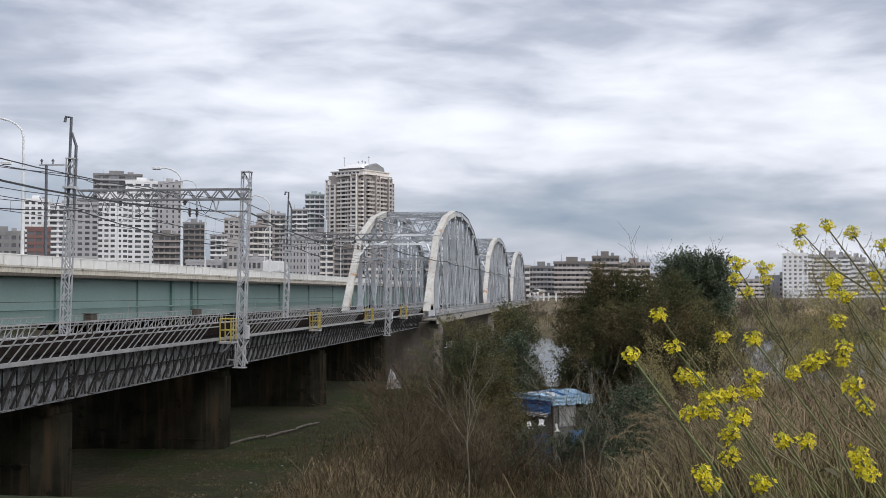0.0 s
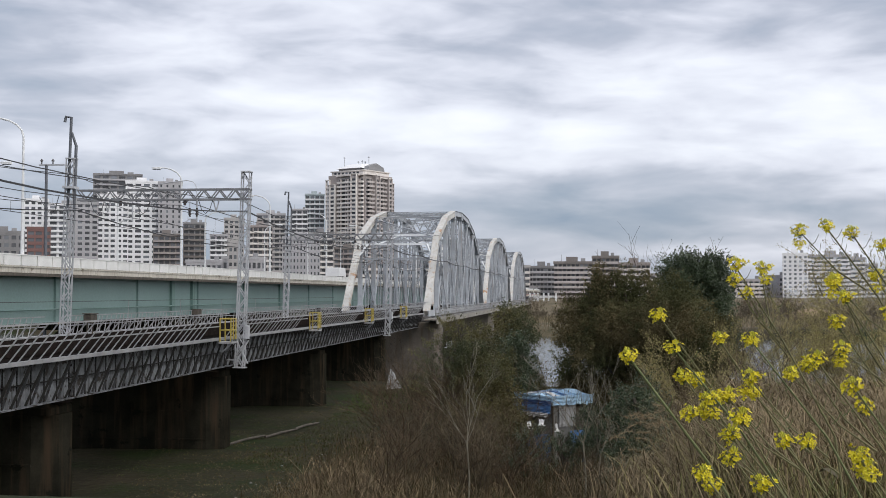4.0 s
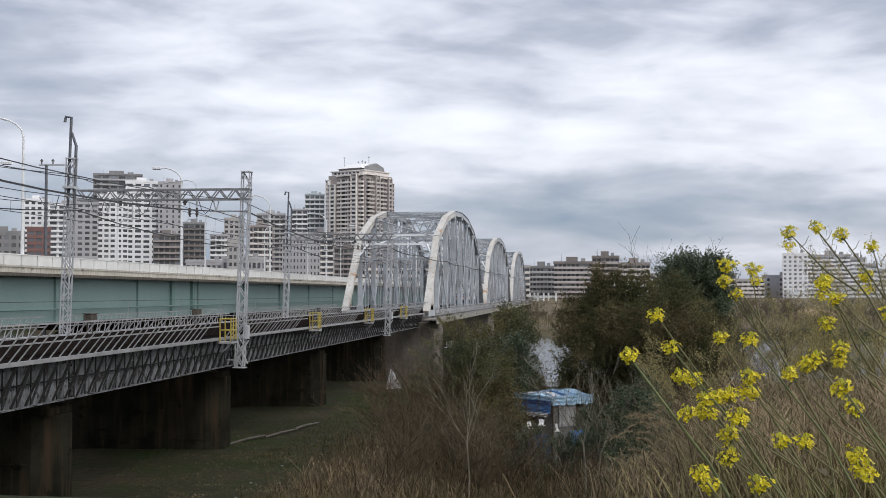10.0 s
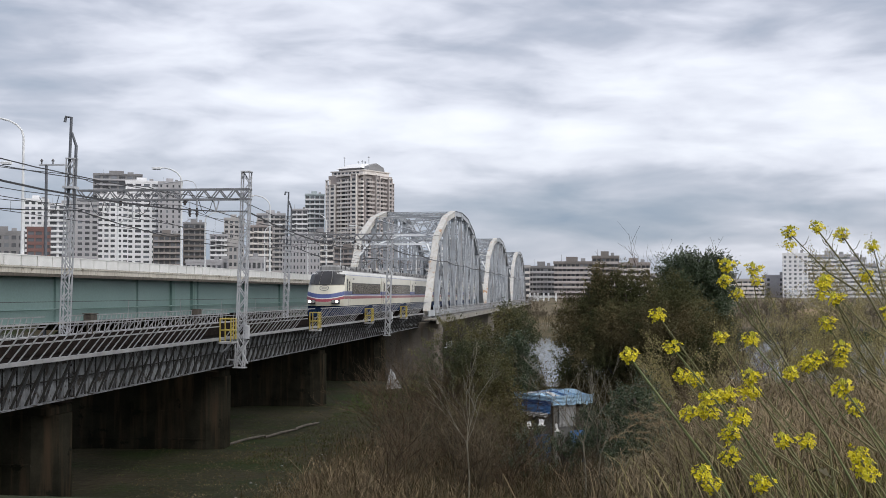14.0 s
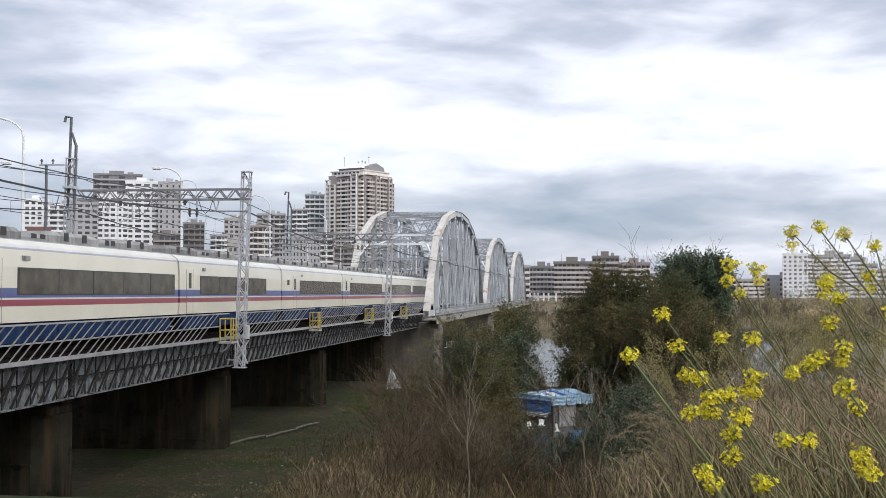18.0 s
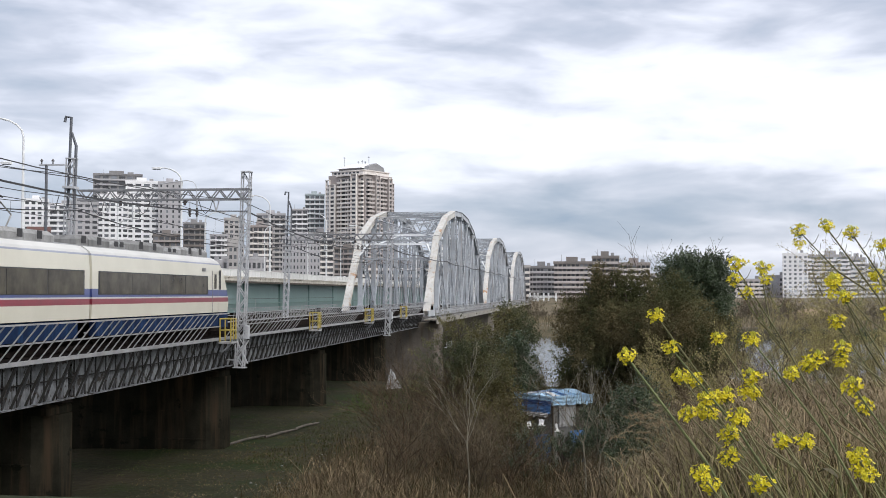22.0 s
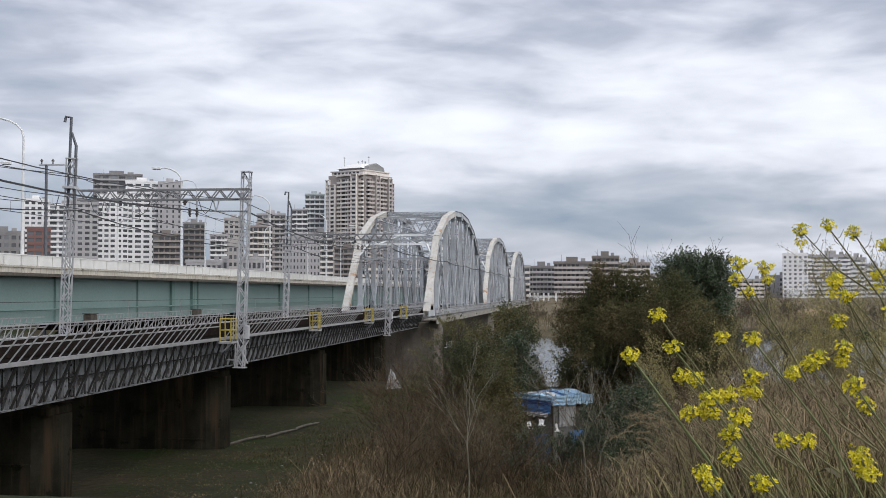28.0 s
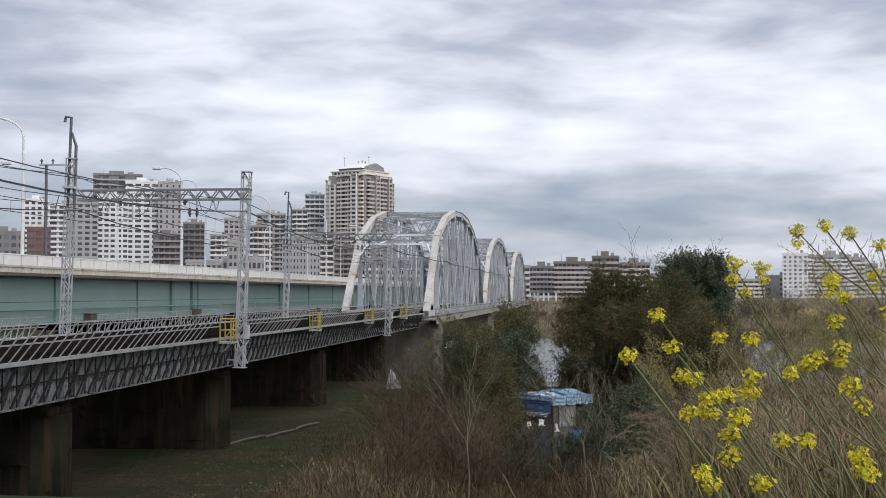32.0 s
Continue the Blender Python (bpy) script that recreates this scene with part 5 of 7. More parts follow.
def underside(car, length, nosed):
    y = 2.2 if nosed else 0.9
    k = 0
    rng = random.Random(5)
    while y < length - 1.0:
        w = (2.4, 3.1, 1.7, 2.8)[k % 4]
        e = min(y + w, length - 0.9)
        for s in (-1, 1):
            part("equipment_box", Mesh().soft(min(s * 0.95, s * 1.30), y, 0.32, max(s * 0.95, s * 1.30), e, 0.965, 0.05), TBLUE_LOW, car, "blue painted underfloor box")
        y, k = e + 0.09, k + 1
    if nosed:
        part("skirt", Mesh().prism([(-1.25, 0.35), (1.25, 0.35), (1.32, 0.9), (1.32, 2.1), (-1.32, 2.1), (-1.32, 0.9)], "z", 0.22, 0.968), TBLUE_LOW, car, "blue front skirt")
    for yc in (length * 0.16, length * 0.84):
        bg = part("bogie", Mesh().box(-0.85, yc - 1.5, 0.34, -0.70, yc + 1.5, 0.62).box(0.70, yc - 1.5, 0.34, 0.85, yc + 1.5, 0.62).box(-0.75, yc - 0.25, 0.4, 0.75, yc + 0.25, 0.9), TDARK, car)
        for dy in (-1.05, 1.05):
            for s in (-0.72, 0.72):
                part("wheel", Mesh().tube((s - 0.06, yc + dy, 0.43), (s + 0.06, yc + dy, 0.43), 0.425, n=16), RAILSTEEL, bg)


def side_detail(car, y_win, doors, length):
    """Panes, door leaves, rain strip."""
    y0, y1 = y_win
    for s in (-1, 1):
        x = s * 1.401
        n = max(3, round((y1 - y0) / 3.1))
        fr = Mesh().box(min(x, x + s * 0.008), y0 - 0.08, 1.86, max(x, x + s * 0.008), y1 + 0.08, 2.74)
        part("window_surround", fr, TDARK, car)
        for i in range(n):
            a, b = y0 + (y1 - y0) * i / n + 0.035, y0 + (y1 - y0) * (i + 1) / n - 0.035
            part("window_pane", Mesh().box(min(x + s * 0.009, x + s * 0.016), a, 1.89, max(x + s * 0.009, x + s * 0.016), b, 2.70), TGLASS, car)
        for yd in doors:
            d = part("door", Mesh().box(min(x, x + s * 0.012), yd - 0.45, 1.02, max(x, x + s * 0.012), yd + 0.45, 1.48), CREAM, car, "cream plug door")
            part("door_upper", Mesh().box(min(x, x + s * 0.012), yd - 0.45, 2.13, max(x, x + s * 0.012), yd + 0.45, 2.98), CREAM, d)
            part("door_window", Mesh().box(min(x + s * 0.013, x + s * 0.02), yd - 0.18, 2.14, max(x + s * 0.013, x + s * 0.02), yd + 0.20, 2.84), TGLASS, d)
            for e in (-0.47, 0.47):
                part("door_gap", Mesh().box(min(x, x + s * 0.015), yd + e - 0.007, 1.0, max(x, x + s * 0.015), yd + e + 0.007, 3.0), TGREY_LT, d)
        part("destination_panel", Mesh().box(min(x, x + s * 0.01), y0 + 0.25, 2.96, max(x, x + s * 0.01), y0 + 0.85, 3.12), TGREY, car, "grey destination panel")


def roof_detail(car, start, length, panto=None):
    y, k = start, 0
    dims = ((4.4, 0.36, TGREY), (1.9, 0.24, TGREY_LT), (4.6, 0.38, TGREY), (1.6, 0.28, TGREY_LT), (4.2, 0.36, TGREY))
    while y < length - 1.4:
        w, h, m = dims[k % 5]
        if panto is None or not (panto - 1.8 < y + w / 2 < panto + 1.8):
            u = part("roof_unit", Mesh().soft(-0.72, y, 3.66, 0.72, min(y + w, length - 0.6), 3.73 + h, 0.16), m, car, "weathered grey roof unit")
            for s in (-1, 1):
                for e in (0.25, 0.62):
                    part("grille", Mesh().box(min(s * 0.721, s * 0.735), y + w * e, 3.78, max(s * 0.721, s * 0.735), y + w * e + min(0.4, w * 0.25), 3.70 + h), TDARK, u)
        y, k = y + w + 0.14, k + 1
    if panto is not None:
        f = part("pantograph", Mesh().box(-0.6, panto - 0.9, 3.80, 0.6, panto + 0.9, 3.92), TDARK, car, "dark raised pantograph")
        arms = Mesh()
        for s in (-0.5, 0.5):
            arms.tube((s, panto - 0.8, 3.9), (s * 1.1, panto - 1.25, 4.5), 0.03, n=5)
            arms.tube((s, panto + 0.8, 3.9), (s * 1.1, panto + 1.25, 4.5), 0.03, n=5)
            arms.tube((s * 1.1, panto - 1.25, 4.5), (s, panto - 0.1, 5.08), 0.025, n=5)
            arms.tube((s * 1.1, panto + 1.25, 4.5), (s, panto + 0.1, 5.08), 0.025, n=5)
        part("frame", arms, TGREY, f)
        part("collector", Mesh().path([(-0.85, panto, 4.98), (-0.6, panto, 5.10), (0.6, panto, 5.10), (0.85, panto, 4.98)], 0.035, 0.035), TDARK, f)


def face_detail(car):
    """Windscreen, emblem ring and lamps of a driving end."""
    def front_y(u, z):
        y0 = float(np.interp(z, NOSE_Z, NOSE_Y))
        return y0 + 0.75 * abs(u) ** 3.2
    NOSE_Z, NOSE_Y = LV2, NS2
    for i0, i1 in ((-0.965, -0.325), (-0.31, 0.31), (0.325, 0.965)):
        vs, n = [], 5
        for z in (2.58, 2.95, 3.30, 3.60):
            for i in range(n + 1):
                u = i0 + (i1 - i0) * i / n
                if z > 3.5:
                    u *= 0.96
                vs.append((u * float(np.interp(z, LV2, HF2)), front_y(u, z) - 0.045, z + 0.01))
        fs = [(r * (n + 1) + i, r * (n + 1) + i + 1, (r + 1) * (n + 1) + i + 1, (r + 1) * (n + 1) + i) for r in range(3) for i in range(n)]
        part("windscreen_pane", Mesh().add(vs, fs), TSCREEN, car, "dark sloping windscreen")
    for s in (-1, 1):
        part("cab_side_window", Mesh().box(min(s * 1.401, s * 1.41), 2.15, 2.1, max(s * 1.401, s * 1.41), 2.45, 3.05), TDARK, car)
    for s in (-1, 1):
        part("lamp_recess", Mesh().box(min(s * 0.62, s * 1.18), 0.0, 1.12, max(s * 0.62, s * 1.18), 0.45, 1.44), TDARK, car)
        for k, x in enumerate((0.76, 1.03)):
            yy = -0.06 if k == 0 else 0.0
            part("headlamp", Mesh().tube((s * x, yy - 0.02, 1.31), (s * x, yy + 0.1, 1.31), 0.115, n=12), LAMP_GLOW if k else TGREY, car, "lit round headlamp" if k else "")
    ring = Mesh()
    pts = [(0.34 * math.cos(a), 0.40 + 0.16 * (math.sin(a) * 0.2 / 0.2) * 0.9, 2.32 + 0.19 * math.sin(a)) for a in np.linspace(0, math.tau, 17)]
    ring.path([(x, y - 0.06, z) for x, y, z in pts], 0.025, 0.025, 5)
    part("emblem_ring", ring, TGREY, car, "grey oval emblem ring")
    part("emblem_bar", Mesh().box(-0.2, 0.30, 2.29, 0.2, 0.345, 2.35), TGREY, car)
    part("wiper", Mesh().tube((0.3, 0.9, 2.72), (-0.15, 1.32, 3.1), 0.018, n=4), TDARK, car)


L_END, L_MID = 18.9, 19.4
LABEL_CAR = "cream express train car with red and blue waist stripes"
lead = thing("train_car", "white-nosed leading express train car with lit headlamps", "train car", group="express train")
car_shell(lead, L_END, True)
side_detail(lead, (4.4, 18.1), (3.1,), L_END)
underside(lead, L_END, True)
roof_detail(lead, 2.1, L_END)
face_detail(lead)


def middle_car(label, win=(3.2, 18.7), door=1.55, panto=None, port=None):
    """A car between the ends; port is a small lavatory window beside the door."""
    c = thing("train_car", label, "train car", group="express train")
    car_shell(c, L_MID, False)
    side_detail(c, win, (door,), L_MID)
    underside(c, L_MID, False)
    roof_detail(c, 0.6, L_MID, panto)
    part("gangway", Mesh().box(-1.33, -0.11, 0.95, 1.33, 0.11, 3.3), TDARK, c, "dark gangway bellows")
    if port is not None:
        for s in (-1, 1):
            part("port_window", Mesh().box(min(s * 1.401, s * 1.41), port - 0.28, 2.42, max(s * 1.401, s * 1.41), port + 0.28, 2.74), TGLASS, c, "small square window")
    return c


mid_car = middle_car(LABEL_CAR)
offset = [0.0] + [L_END + L_MID * k for k in range(6)] + [2 * L_END + 6 * L_MID]
TRAIN = [lead, middle_car("cream express train car with a raised pantograph", panto=2.6), mid_car, middle_car("cream express train car with a blank panel at one end", (3.2, 15.6)),
         middle_car("cream express train car with a small square window by the door", (5.0, 18.7), 3.5, None, 1.75), copy_thing(mid_car, Matrix()),
         middle_car("cream express train car with a raised pantograph", panto=13.4), copy_thing(lead, Matrix())]

# ---- road traffic ----


def box_truck(name, label, category, length, height):
    v = thing(name, label, category)
    part("cargo_box", Mesh().soft(-1.1, 0, 0.95, 1.1, length, height, 0.06), TRUCKWHITE, v)
    part("cab", Mesh().prism([(length + 0.1, 0.5), (length + 1.8, 0.5), (length + 1.75, 1.5), (length + 1.35, 2.3), (length + 0.1, 2.35)], "x", -1.0, 1.0), TRUCKWHITE, v)
    part("windscreen", Mesh().box(-0.85, length + 1.50, 1.55, 0.85, length + 1.62, 2.15), GLASS_SOFT, v)
    part("chassis", Mesh().box(-0.9, 0.1, 0.55, 0.9, length + 1.6, 0.93), TDARK, v)
    for y in (1.2, length + 0.9):
        for s in (-0.95, 0.95):
            part("wheel", Mesh().tube((s - 0.12, y, 0.42), (s + 0.12, y, 0.42), 0.42, n=14), TDARK, v)
    return v


TRUCK = box_truck("box_truck", "white box truck driving along the road bridge", "truck", 4.3, 2.35)


def road_car(label):
    v = thing("car", label, "car")
    part("body", Mesh().prism([(0, 0.35), (4.3, 0.35), (4.3, 0.62), (4.1, 0.80), (3.1, 0.92), (0.05, 0.95)], "x", -0.85, 0.85), TRUCKWHITE, v)
    part("cabin", Mesh().prism([(0.1, 0.953), (3.05, 0.953), (2.35, 1.44), (0.5, 1.46)], "x", -0.74, 0.74), TRUCKWHITE, v)
    for s in (-1, 1):
        part("side_window", Mesh().prism([(0.45, 1.0), (2.8, 1.0), (2.25, 1.38), (0.65, 1.39)], "x", min(s * 0.742, s * 0.75), max(s * 0.742, s * 0.75)), GLASS_DK, v)
    part("windscreen", Mesh().add([(-0.66, 3.02, 1.0), (0.66, 3.02, 1.0), (0.62, 2.45, 1.40), (-0.62, 2.45, 1.40)], [(0, 1, 2, 3)]), GLASS_DK, v)
    for y in (0.75, 3.45):
        for s in (-0.78, 0.78):
            w = part("wheel", Mesh().tube((s - 0.1, y, 0.30), (s + 0.1, y, 0.30), 0.30, n=14), TDARK, v)
            part("rim", Mesh().tube((s - 0.11, y, 0.30), (s + 0.11, y, 0.30), 0.17, n=10), GALV, w)
    return v


CAR = road_car("white car driving along the road bridge behind the parapet")

# ---- plants ----


def leaves(name, rng, blobs, count, size, material, parent, label=""):
    """A crown of many small leaves in uneven clumps."""
    vol = np.array([b[3] * b[4] * b[5] for b in blobs])
    sprays = max(30, count // 38)
    pick = rng.choice(len(blobs), sprays, p=vol ** 0.8 / (vol ** 0.8).sum())
    B = np.array(blobs)[pick]
    d = rng.normal(size=(sprays, 3))
    d /= np.linalg.norm(d, axis=1)[:, None]
    r = rng.random(sprays) ** 0.38
    lump = 1 + 0.15 * np.sin(d[:, 0] * 7 + pick) * np.sin(d[:, 2] * 6 + pick * 2) + 0.05 * rng.normal(size=sprays)
    c = B[:, :3] + d * B[:, 3:] * np.minimum(r * lump, 1.05)[:, None]
    own = rng.integers(0, sprays, count)      # every spray of leaves sits on one twig
    reach = (0.55 + 0.9 * rng.random(sprays)) * size * 3.0
    along = d + rng.normal(size=(sprays, 3)) * 0.5 + np.array((0, 0, 0.35))
    c = c[own] + along[own] * (np.clip(rng.normal(size=count), -1.5, 1.2) * reach[own])[:, None] + np.clip(rng.normal(size=(count, 3)), -1.5, 1.5) * (reach[own] * 0.55)[:, None]
    d = d[own]
    a = rng.normal(size=(count, 3)) + d * 0.4
    a /= np.linalg.norm(a, axis=1)[:, None]
    b = np.cross(a, rng.normal(size=(count, 3)))
    b /= np.linalg.norm(b, axis=1)[:, None]
    s = size * (0.6 + 0.8 * rng.random(count))[:, None]
    v = np.stack([c - a * s, c + b * s * 0.42, c + a * s, c - b * s * 0.42], 1).reshape(-1, 3)
    f = np.arange(count * 4).reshape(-1, 4)
    return part(name, sheet(name, v.tolist(), f.tolist(), material), None, parent, label)


def branching(m, rng, p, d, length, radius, depth, spread, droop=0.0, twigs=3, up=0.25):
    """Limbs that fork; the ends are thin twigs."""
    n = 3
    pts, q = [p], p
    for k in range(n):
        d = (d + Vector((rng.gauss(0, 0.10), rng.gauss(0, 0.10), rng.gauss(0, 0.05) - droop + up * 0.15))).normalized()
        q = q + d * length / n
        pts.append(q)
    m.path(pts, radius, radius * 0.6, 5 if depth > 2 else 3)
    if depth == 0:
        return
    for k in range(twigs):
        at = pts[rng.choice((1, 2, 3, 3))]
        side = Vector((rng.gauss(0, 1), rng.gauss(0, 1), rng.gauss(0, 0.4)))
        nd = (d + side.normalized() * spread).normalized()
        branching(m, rng, at, nd, length * rng.uniform(0.5, 0.8), radius * 0.63, depth - 1, spread, droop, twigs, up)


def evergreen(label, x, y, blobs, count, size, material, seed, trunk_r=0.16):
    t = thing("tree", label, "tree", (x, y, ground_z(x, y) - 0.05), group="river bank trees")
    rng = random.Random(seed)
    m = Mesh()
    topz = max(b[2] for b in blobs)
    m.path([(0, 0, 0), (rng.uniform(-0.2, 0.2), 0.1, topz * 0.35), (rng.uniform(-0.3, 0.3), 0, topz * 0.7), (rng.uniform(-0.3, 0.3), 0.1, topz)], trunk_r, trunk_r * 0.35, 7)
    part("trunk", m, BARK, t)
    lm = Mesh()
    for b in blobs:
        lm.path([(0, 0, topz * 0.3), (b[0] * 0.5, b[1] * 0.5, b[2] * 0.7), (b[0], b[1], b[2])], 0.035, 0.014, 5)
        branching(lm, rng, Vector((b[0] * 0.5, b[1] * 0.5, b[2] * 0.75)), Vector((b[0], b[1], 1.5)).normalized(), max(b[3:]) * 0.55, 0.03, 2, 0.8, 0, 3)
    part("limb_frame", lm, BARK, t)
    leaves("crown", np.random.default_rng(seed), blobs, count, size, material, t)
    return t


def blob_set(seed, w, d, z0, z1, n):
    rng = random.Random(seed)
    out = []
    for k in range(n):
        u = k / max(1, n - 1)
        z = z0 + (z1 - z0) * (0.15 + 0.8 * u)
        r = (0.30 + 0.30 * math.sin(math.pi * min(1, 0.25 + 0.62 * u)))
        out.append((rng.uniform(-1, 1) * w * 0.5 * (1 - 0.55 * u), rng.uniform(-1, 1) * d * 0.5 * (1 - 0.4 * u), z, w * r * rng.uniform(0.6, 0.95), d * r * rng.uniform(0.6, 0.95), (z1 - z0) * 0.20 * rng.uniform(0.7, 1.2)))
    return out


evergreen("dark glossy evergreen tree with a rounded crown on the river bank", 5.44, 61.76, [(0, 0, 8.37, 1.62, 1.6, 1.2), (-0.75, 0.2, 8.57, 1.0, 1.1, 0.95), (0.75, -0.1, 8.52, 1.0, 1.1, 1.0), (0.85, 0, 7.12, 1.0, 1.2, 1.2), (-0.6, -0.2, 6.92, 1.35, 1.4, 1.3), (0.2, 0, 5.62, 1.5, 1.4, 1.3), (0.9, 0.2, 5.22, 0.9, 1.0, 1.0), (-1.1, 0, 7.92, 0.6, 0.8, 0.7)], 70000, 0.060, LEAF_DK, 1)
evergreen("dull brown-green evergreen tree with dense foliage", 2.12, 56.96, blob_set(2, 3.5, 3.23, 2.26, 8.15, 10), 60000, 0.055, LEAF_BROWN, 2)
evergreen("dark evergreen tree with a pointed top among brush", 0.38, 58.00, blob_set(3, 2.08, 2.02, 2.40, 8.35, 9), 44000, 0.052, LEAF_BROWN, 3)
evergreen("brown-green shrub tree on the river bank", 3.87, 53.86, blob_set(4, 3.15, 3.06, 2.33, 7.74, 9), 50000, 0.055, LEAF_BROWN, 4)
evergreen("olive leafy shrub beside the walkway pier", -4.01, 63.87, blob_set(5, 2.9, 2.71, 1.56, 6.65, 9), 56000, 0.042, LEAF_OLIVE, 5)
evergreen("dark leafy shrub beside the shed", -3.13, 57.92, blob_set(6, 1.80, 1.75, 0.84, 5.45, 7), 26000, 0.05, LEAF_DK, 6)
evergreen("olive shrub with thin twigs on the river bank", -5.89, 61.72, blob_set(7, 3.18, 3.09, 1.33, 6.24, 9), 26000, 0.036, LEAF_OLIVE, 7)
evergreen("olive leafy shrub in front of the pier", -4.75, 57.6, blob_set(31, 2.1, 1.9, 1.0, 5.6, 8), 30000, 0.040, LEAF_OLIVE, 31)
evergreen("dark olive shrub beside the shed", -3.5, 54.2, blob_set(32, 1.6, 1.5, 0.4, 4.6, 8), 26000, 0.042, LEAF_OLIVE, 32)
evergreen("low dark leafy bush among dry grass", 1.81, 39.96, blob_set(8, 1.80, 1.75, 1.13, 4.53, 9), 30000, 0.042, LEAF_DK, 8)
evergreen("dark leafy bush in front of the shed", -1.74, 48.97, blob_set(9, 2.21, 2.15, 0.30, 2.3, 7), 4500, 0.04, LEAF_DK, 9)
evergreen("dark brush shrub on the river bank", 1.45, 60.98, blob_set(10, 3.13, 3.04, 0.30, 5.36, 8), 34000, 0.055, LEAF_BROWN, 10)
evergreen("dark leafy bush growing over the shed wall", 0.52, 50.00, blob_set(21, 1.56, 1.51, 0.30, 2.67, 6), 12000, 0.045, LEAF_DK, 21)
evergreen("dark leafy bush in front of the shed", -0.68, 50.00, blob_set(22, 1.9, 1.66, 0.30, 1.9, 7), 2500, 0.045, LEAF_DK, 22)
evergreen("brown leafy bush beside the shed", -2.61, 49.93, blob_set(23, 1.40, 1.36, 0.30, 2.5, 6), 6000, 0.045, LEAF_BROWN, 23)
evergreen("brown leafy shrub on the bank", 5.67, 55.71, blob_set(12, 1.74, 1.69, 3.14, 6.53, 7), 18000, 0.05, LEAF_BROWN, 12)
evergreen("leafless brown brush on the far river bank", -12.2, 324.4, blob_set(39, 3.3, 3.3, 0.2, 2.0, 5), 1400, 0.16, LEAF_FAR, 39, 0.08)
evergreen("leafless brown brush on the far river bank", -9.6, 320.4, blob_set(48, 3.0, 3.0, 0.2, 2.2, 5), 1400, 0.16, LEAF_FAR, 48, 0.08)
evergreen("leafless brown brush on the far river bank", -6.8, 340.3, blob_set(64, 4.9, 4.9, 0.2, 1.8, 5), 1400, 0.16, LEAF_FAR, 64, 0.08)
evergreen("leafless brown brush on the far river bank", -4.4, 328.1, blob_set(46, 4.9, 4.9, 0.2, 2.6, 5), 1400, 0.16, LEAF_FAR, 46, 0.08)
evergreen("leafless brown brush on the far river bank", 40.0, 321.5, blob_set(81, 5.3, 5.3, 0.2, 3.8, 5), 1400, 0.16, LEAF_FAR, 81, 0.08)
evergreen("leafless brown brush on the far river bank", 42.9, 322.4, blob_set(48, 3.7, 3.7, 0.2, 2.4, 5), 1400, 0.16, LEAF_FAR, 48, 0.08)
evergreen("leafless brown brush on the far river bank", 46.8, 332.3, blob_set(86, 4.8, 4.8, 0.2, 3.9, 5), 1400, 0.16, LEAF_FAR, 86, 0.08)
evergreen("leafless brown brush on the far river bank", 47.9, 324.9, blob_set(54, 5.1, 5.1, 0.2, 2.7, 5), 1400, 0.16, LEAF_FAR, 54, 0.08)
evergreen("leafless brown brush on the far river bank", 51.6, 328.1, blob_set(35, 3.4, 3.4, 0.2, 3.0, 5), 1400, 0.16, LEAF_FAR, 35, 0.08)
evergreen("leafless brown brush on the far river bank", 55.9, 339.9, blob_set(83, 5.0, 5.0, 0.2, 4.1, 5), 1400, 0.16, LEAF_FAR, 83, 0.08)
evergreen("leafless brown brush on the far river bank", 61.9, 320.5, blob_set(86, 5.3, 5.3, 0.2, 3.3, 5), 1400, 0.16, LEAF_FAR, 86, 0.08)
evergreen("leafless brown brush on the far river bank", 64.6, 320.3, blob_set(57, 4.9, 4.9, 0.2, 2.4, 5), 1400, 0.16, LEAF_FAR, 57, 0.08)
evergreen("leafless brown brush on the far river bank", 69.4, 327.5, blob_set(49, 4.1, 4.1, 0.2, 2.4, 5), 1400, 0.16, LEAF_FAR, 49, 0.08)
evergreen("leafless brown brush on the far river bank", 70.4, 317.6, blob_set(59, 5.0, 5.0, 0.2, 2.2, 5), 1400, 0.16, LEAF_FAR, 59, 0.08)
evergreen("leafless brown brush on the far river bank", 74.8, 327.1, blob_set(60, 3.7, 3.7, 0.2, 3.2, 5), 1400, 0.16, LEAF_FAR, 60, 0.08)

PALE_AT = ((-3.96, 44.32), (0.07, 44.5))
TANSOIL = mat("tan_bare_soil", (0.36, 0.26, 0.18), (0.29, 0.21, 0.145), 0.95, 0, 0.5, 4, 0.3)

# bare saplings: five built, the rest copied
SAPLINGS = []
for k in range(5):
    rng = random.Random(40 + k)
    s = thing("sapling", "bare brown sapling with many thin tangled twigs", "sapling", group="bare saplings")
    m = Mesh()
    for j in range(3 + k % 2):
        branching(m, rng, Vector((rng.uniform(-0.3, 0.3), rng.uniform(-0.3, 0.3), 0)), Vector((rng.gauss(0, 0.22), rng.gauss(0, 0.22), 1)).normalized(), 1.9, 0.026, 4, 0.78, -0.02, 3, 0.25)
    part("twig_crown", m, (TWIG_RED, TWIG, TWIG_RED, TWIG, TWIG_RED)[k], s)
    SAPLINGS.append(s)
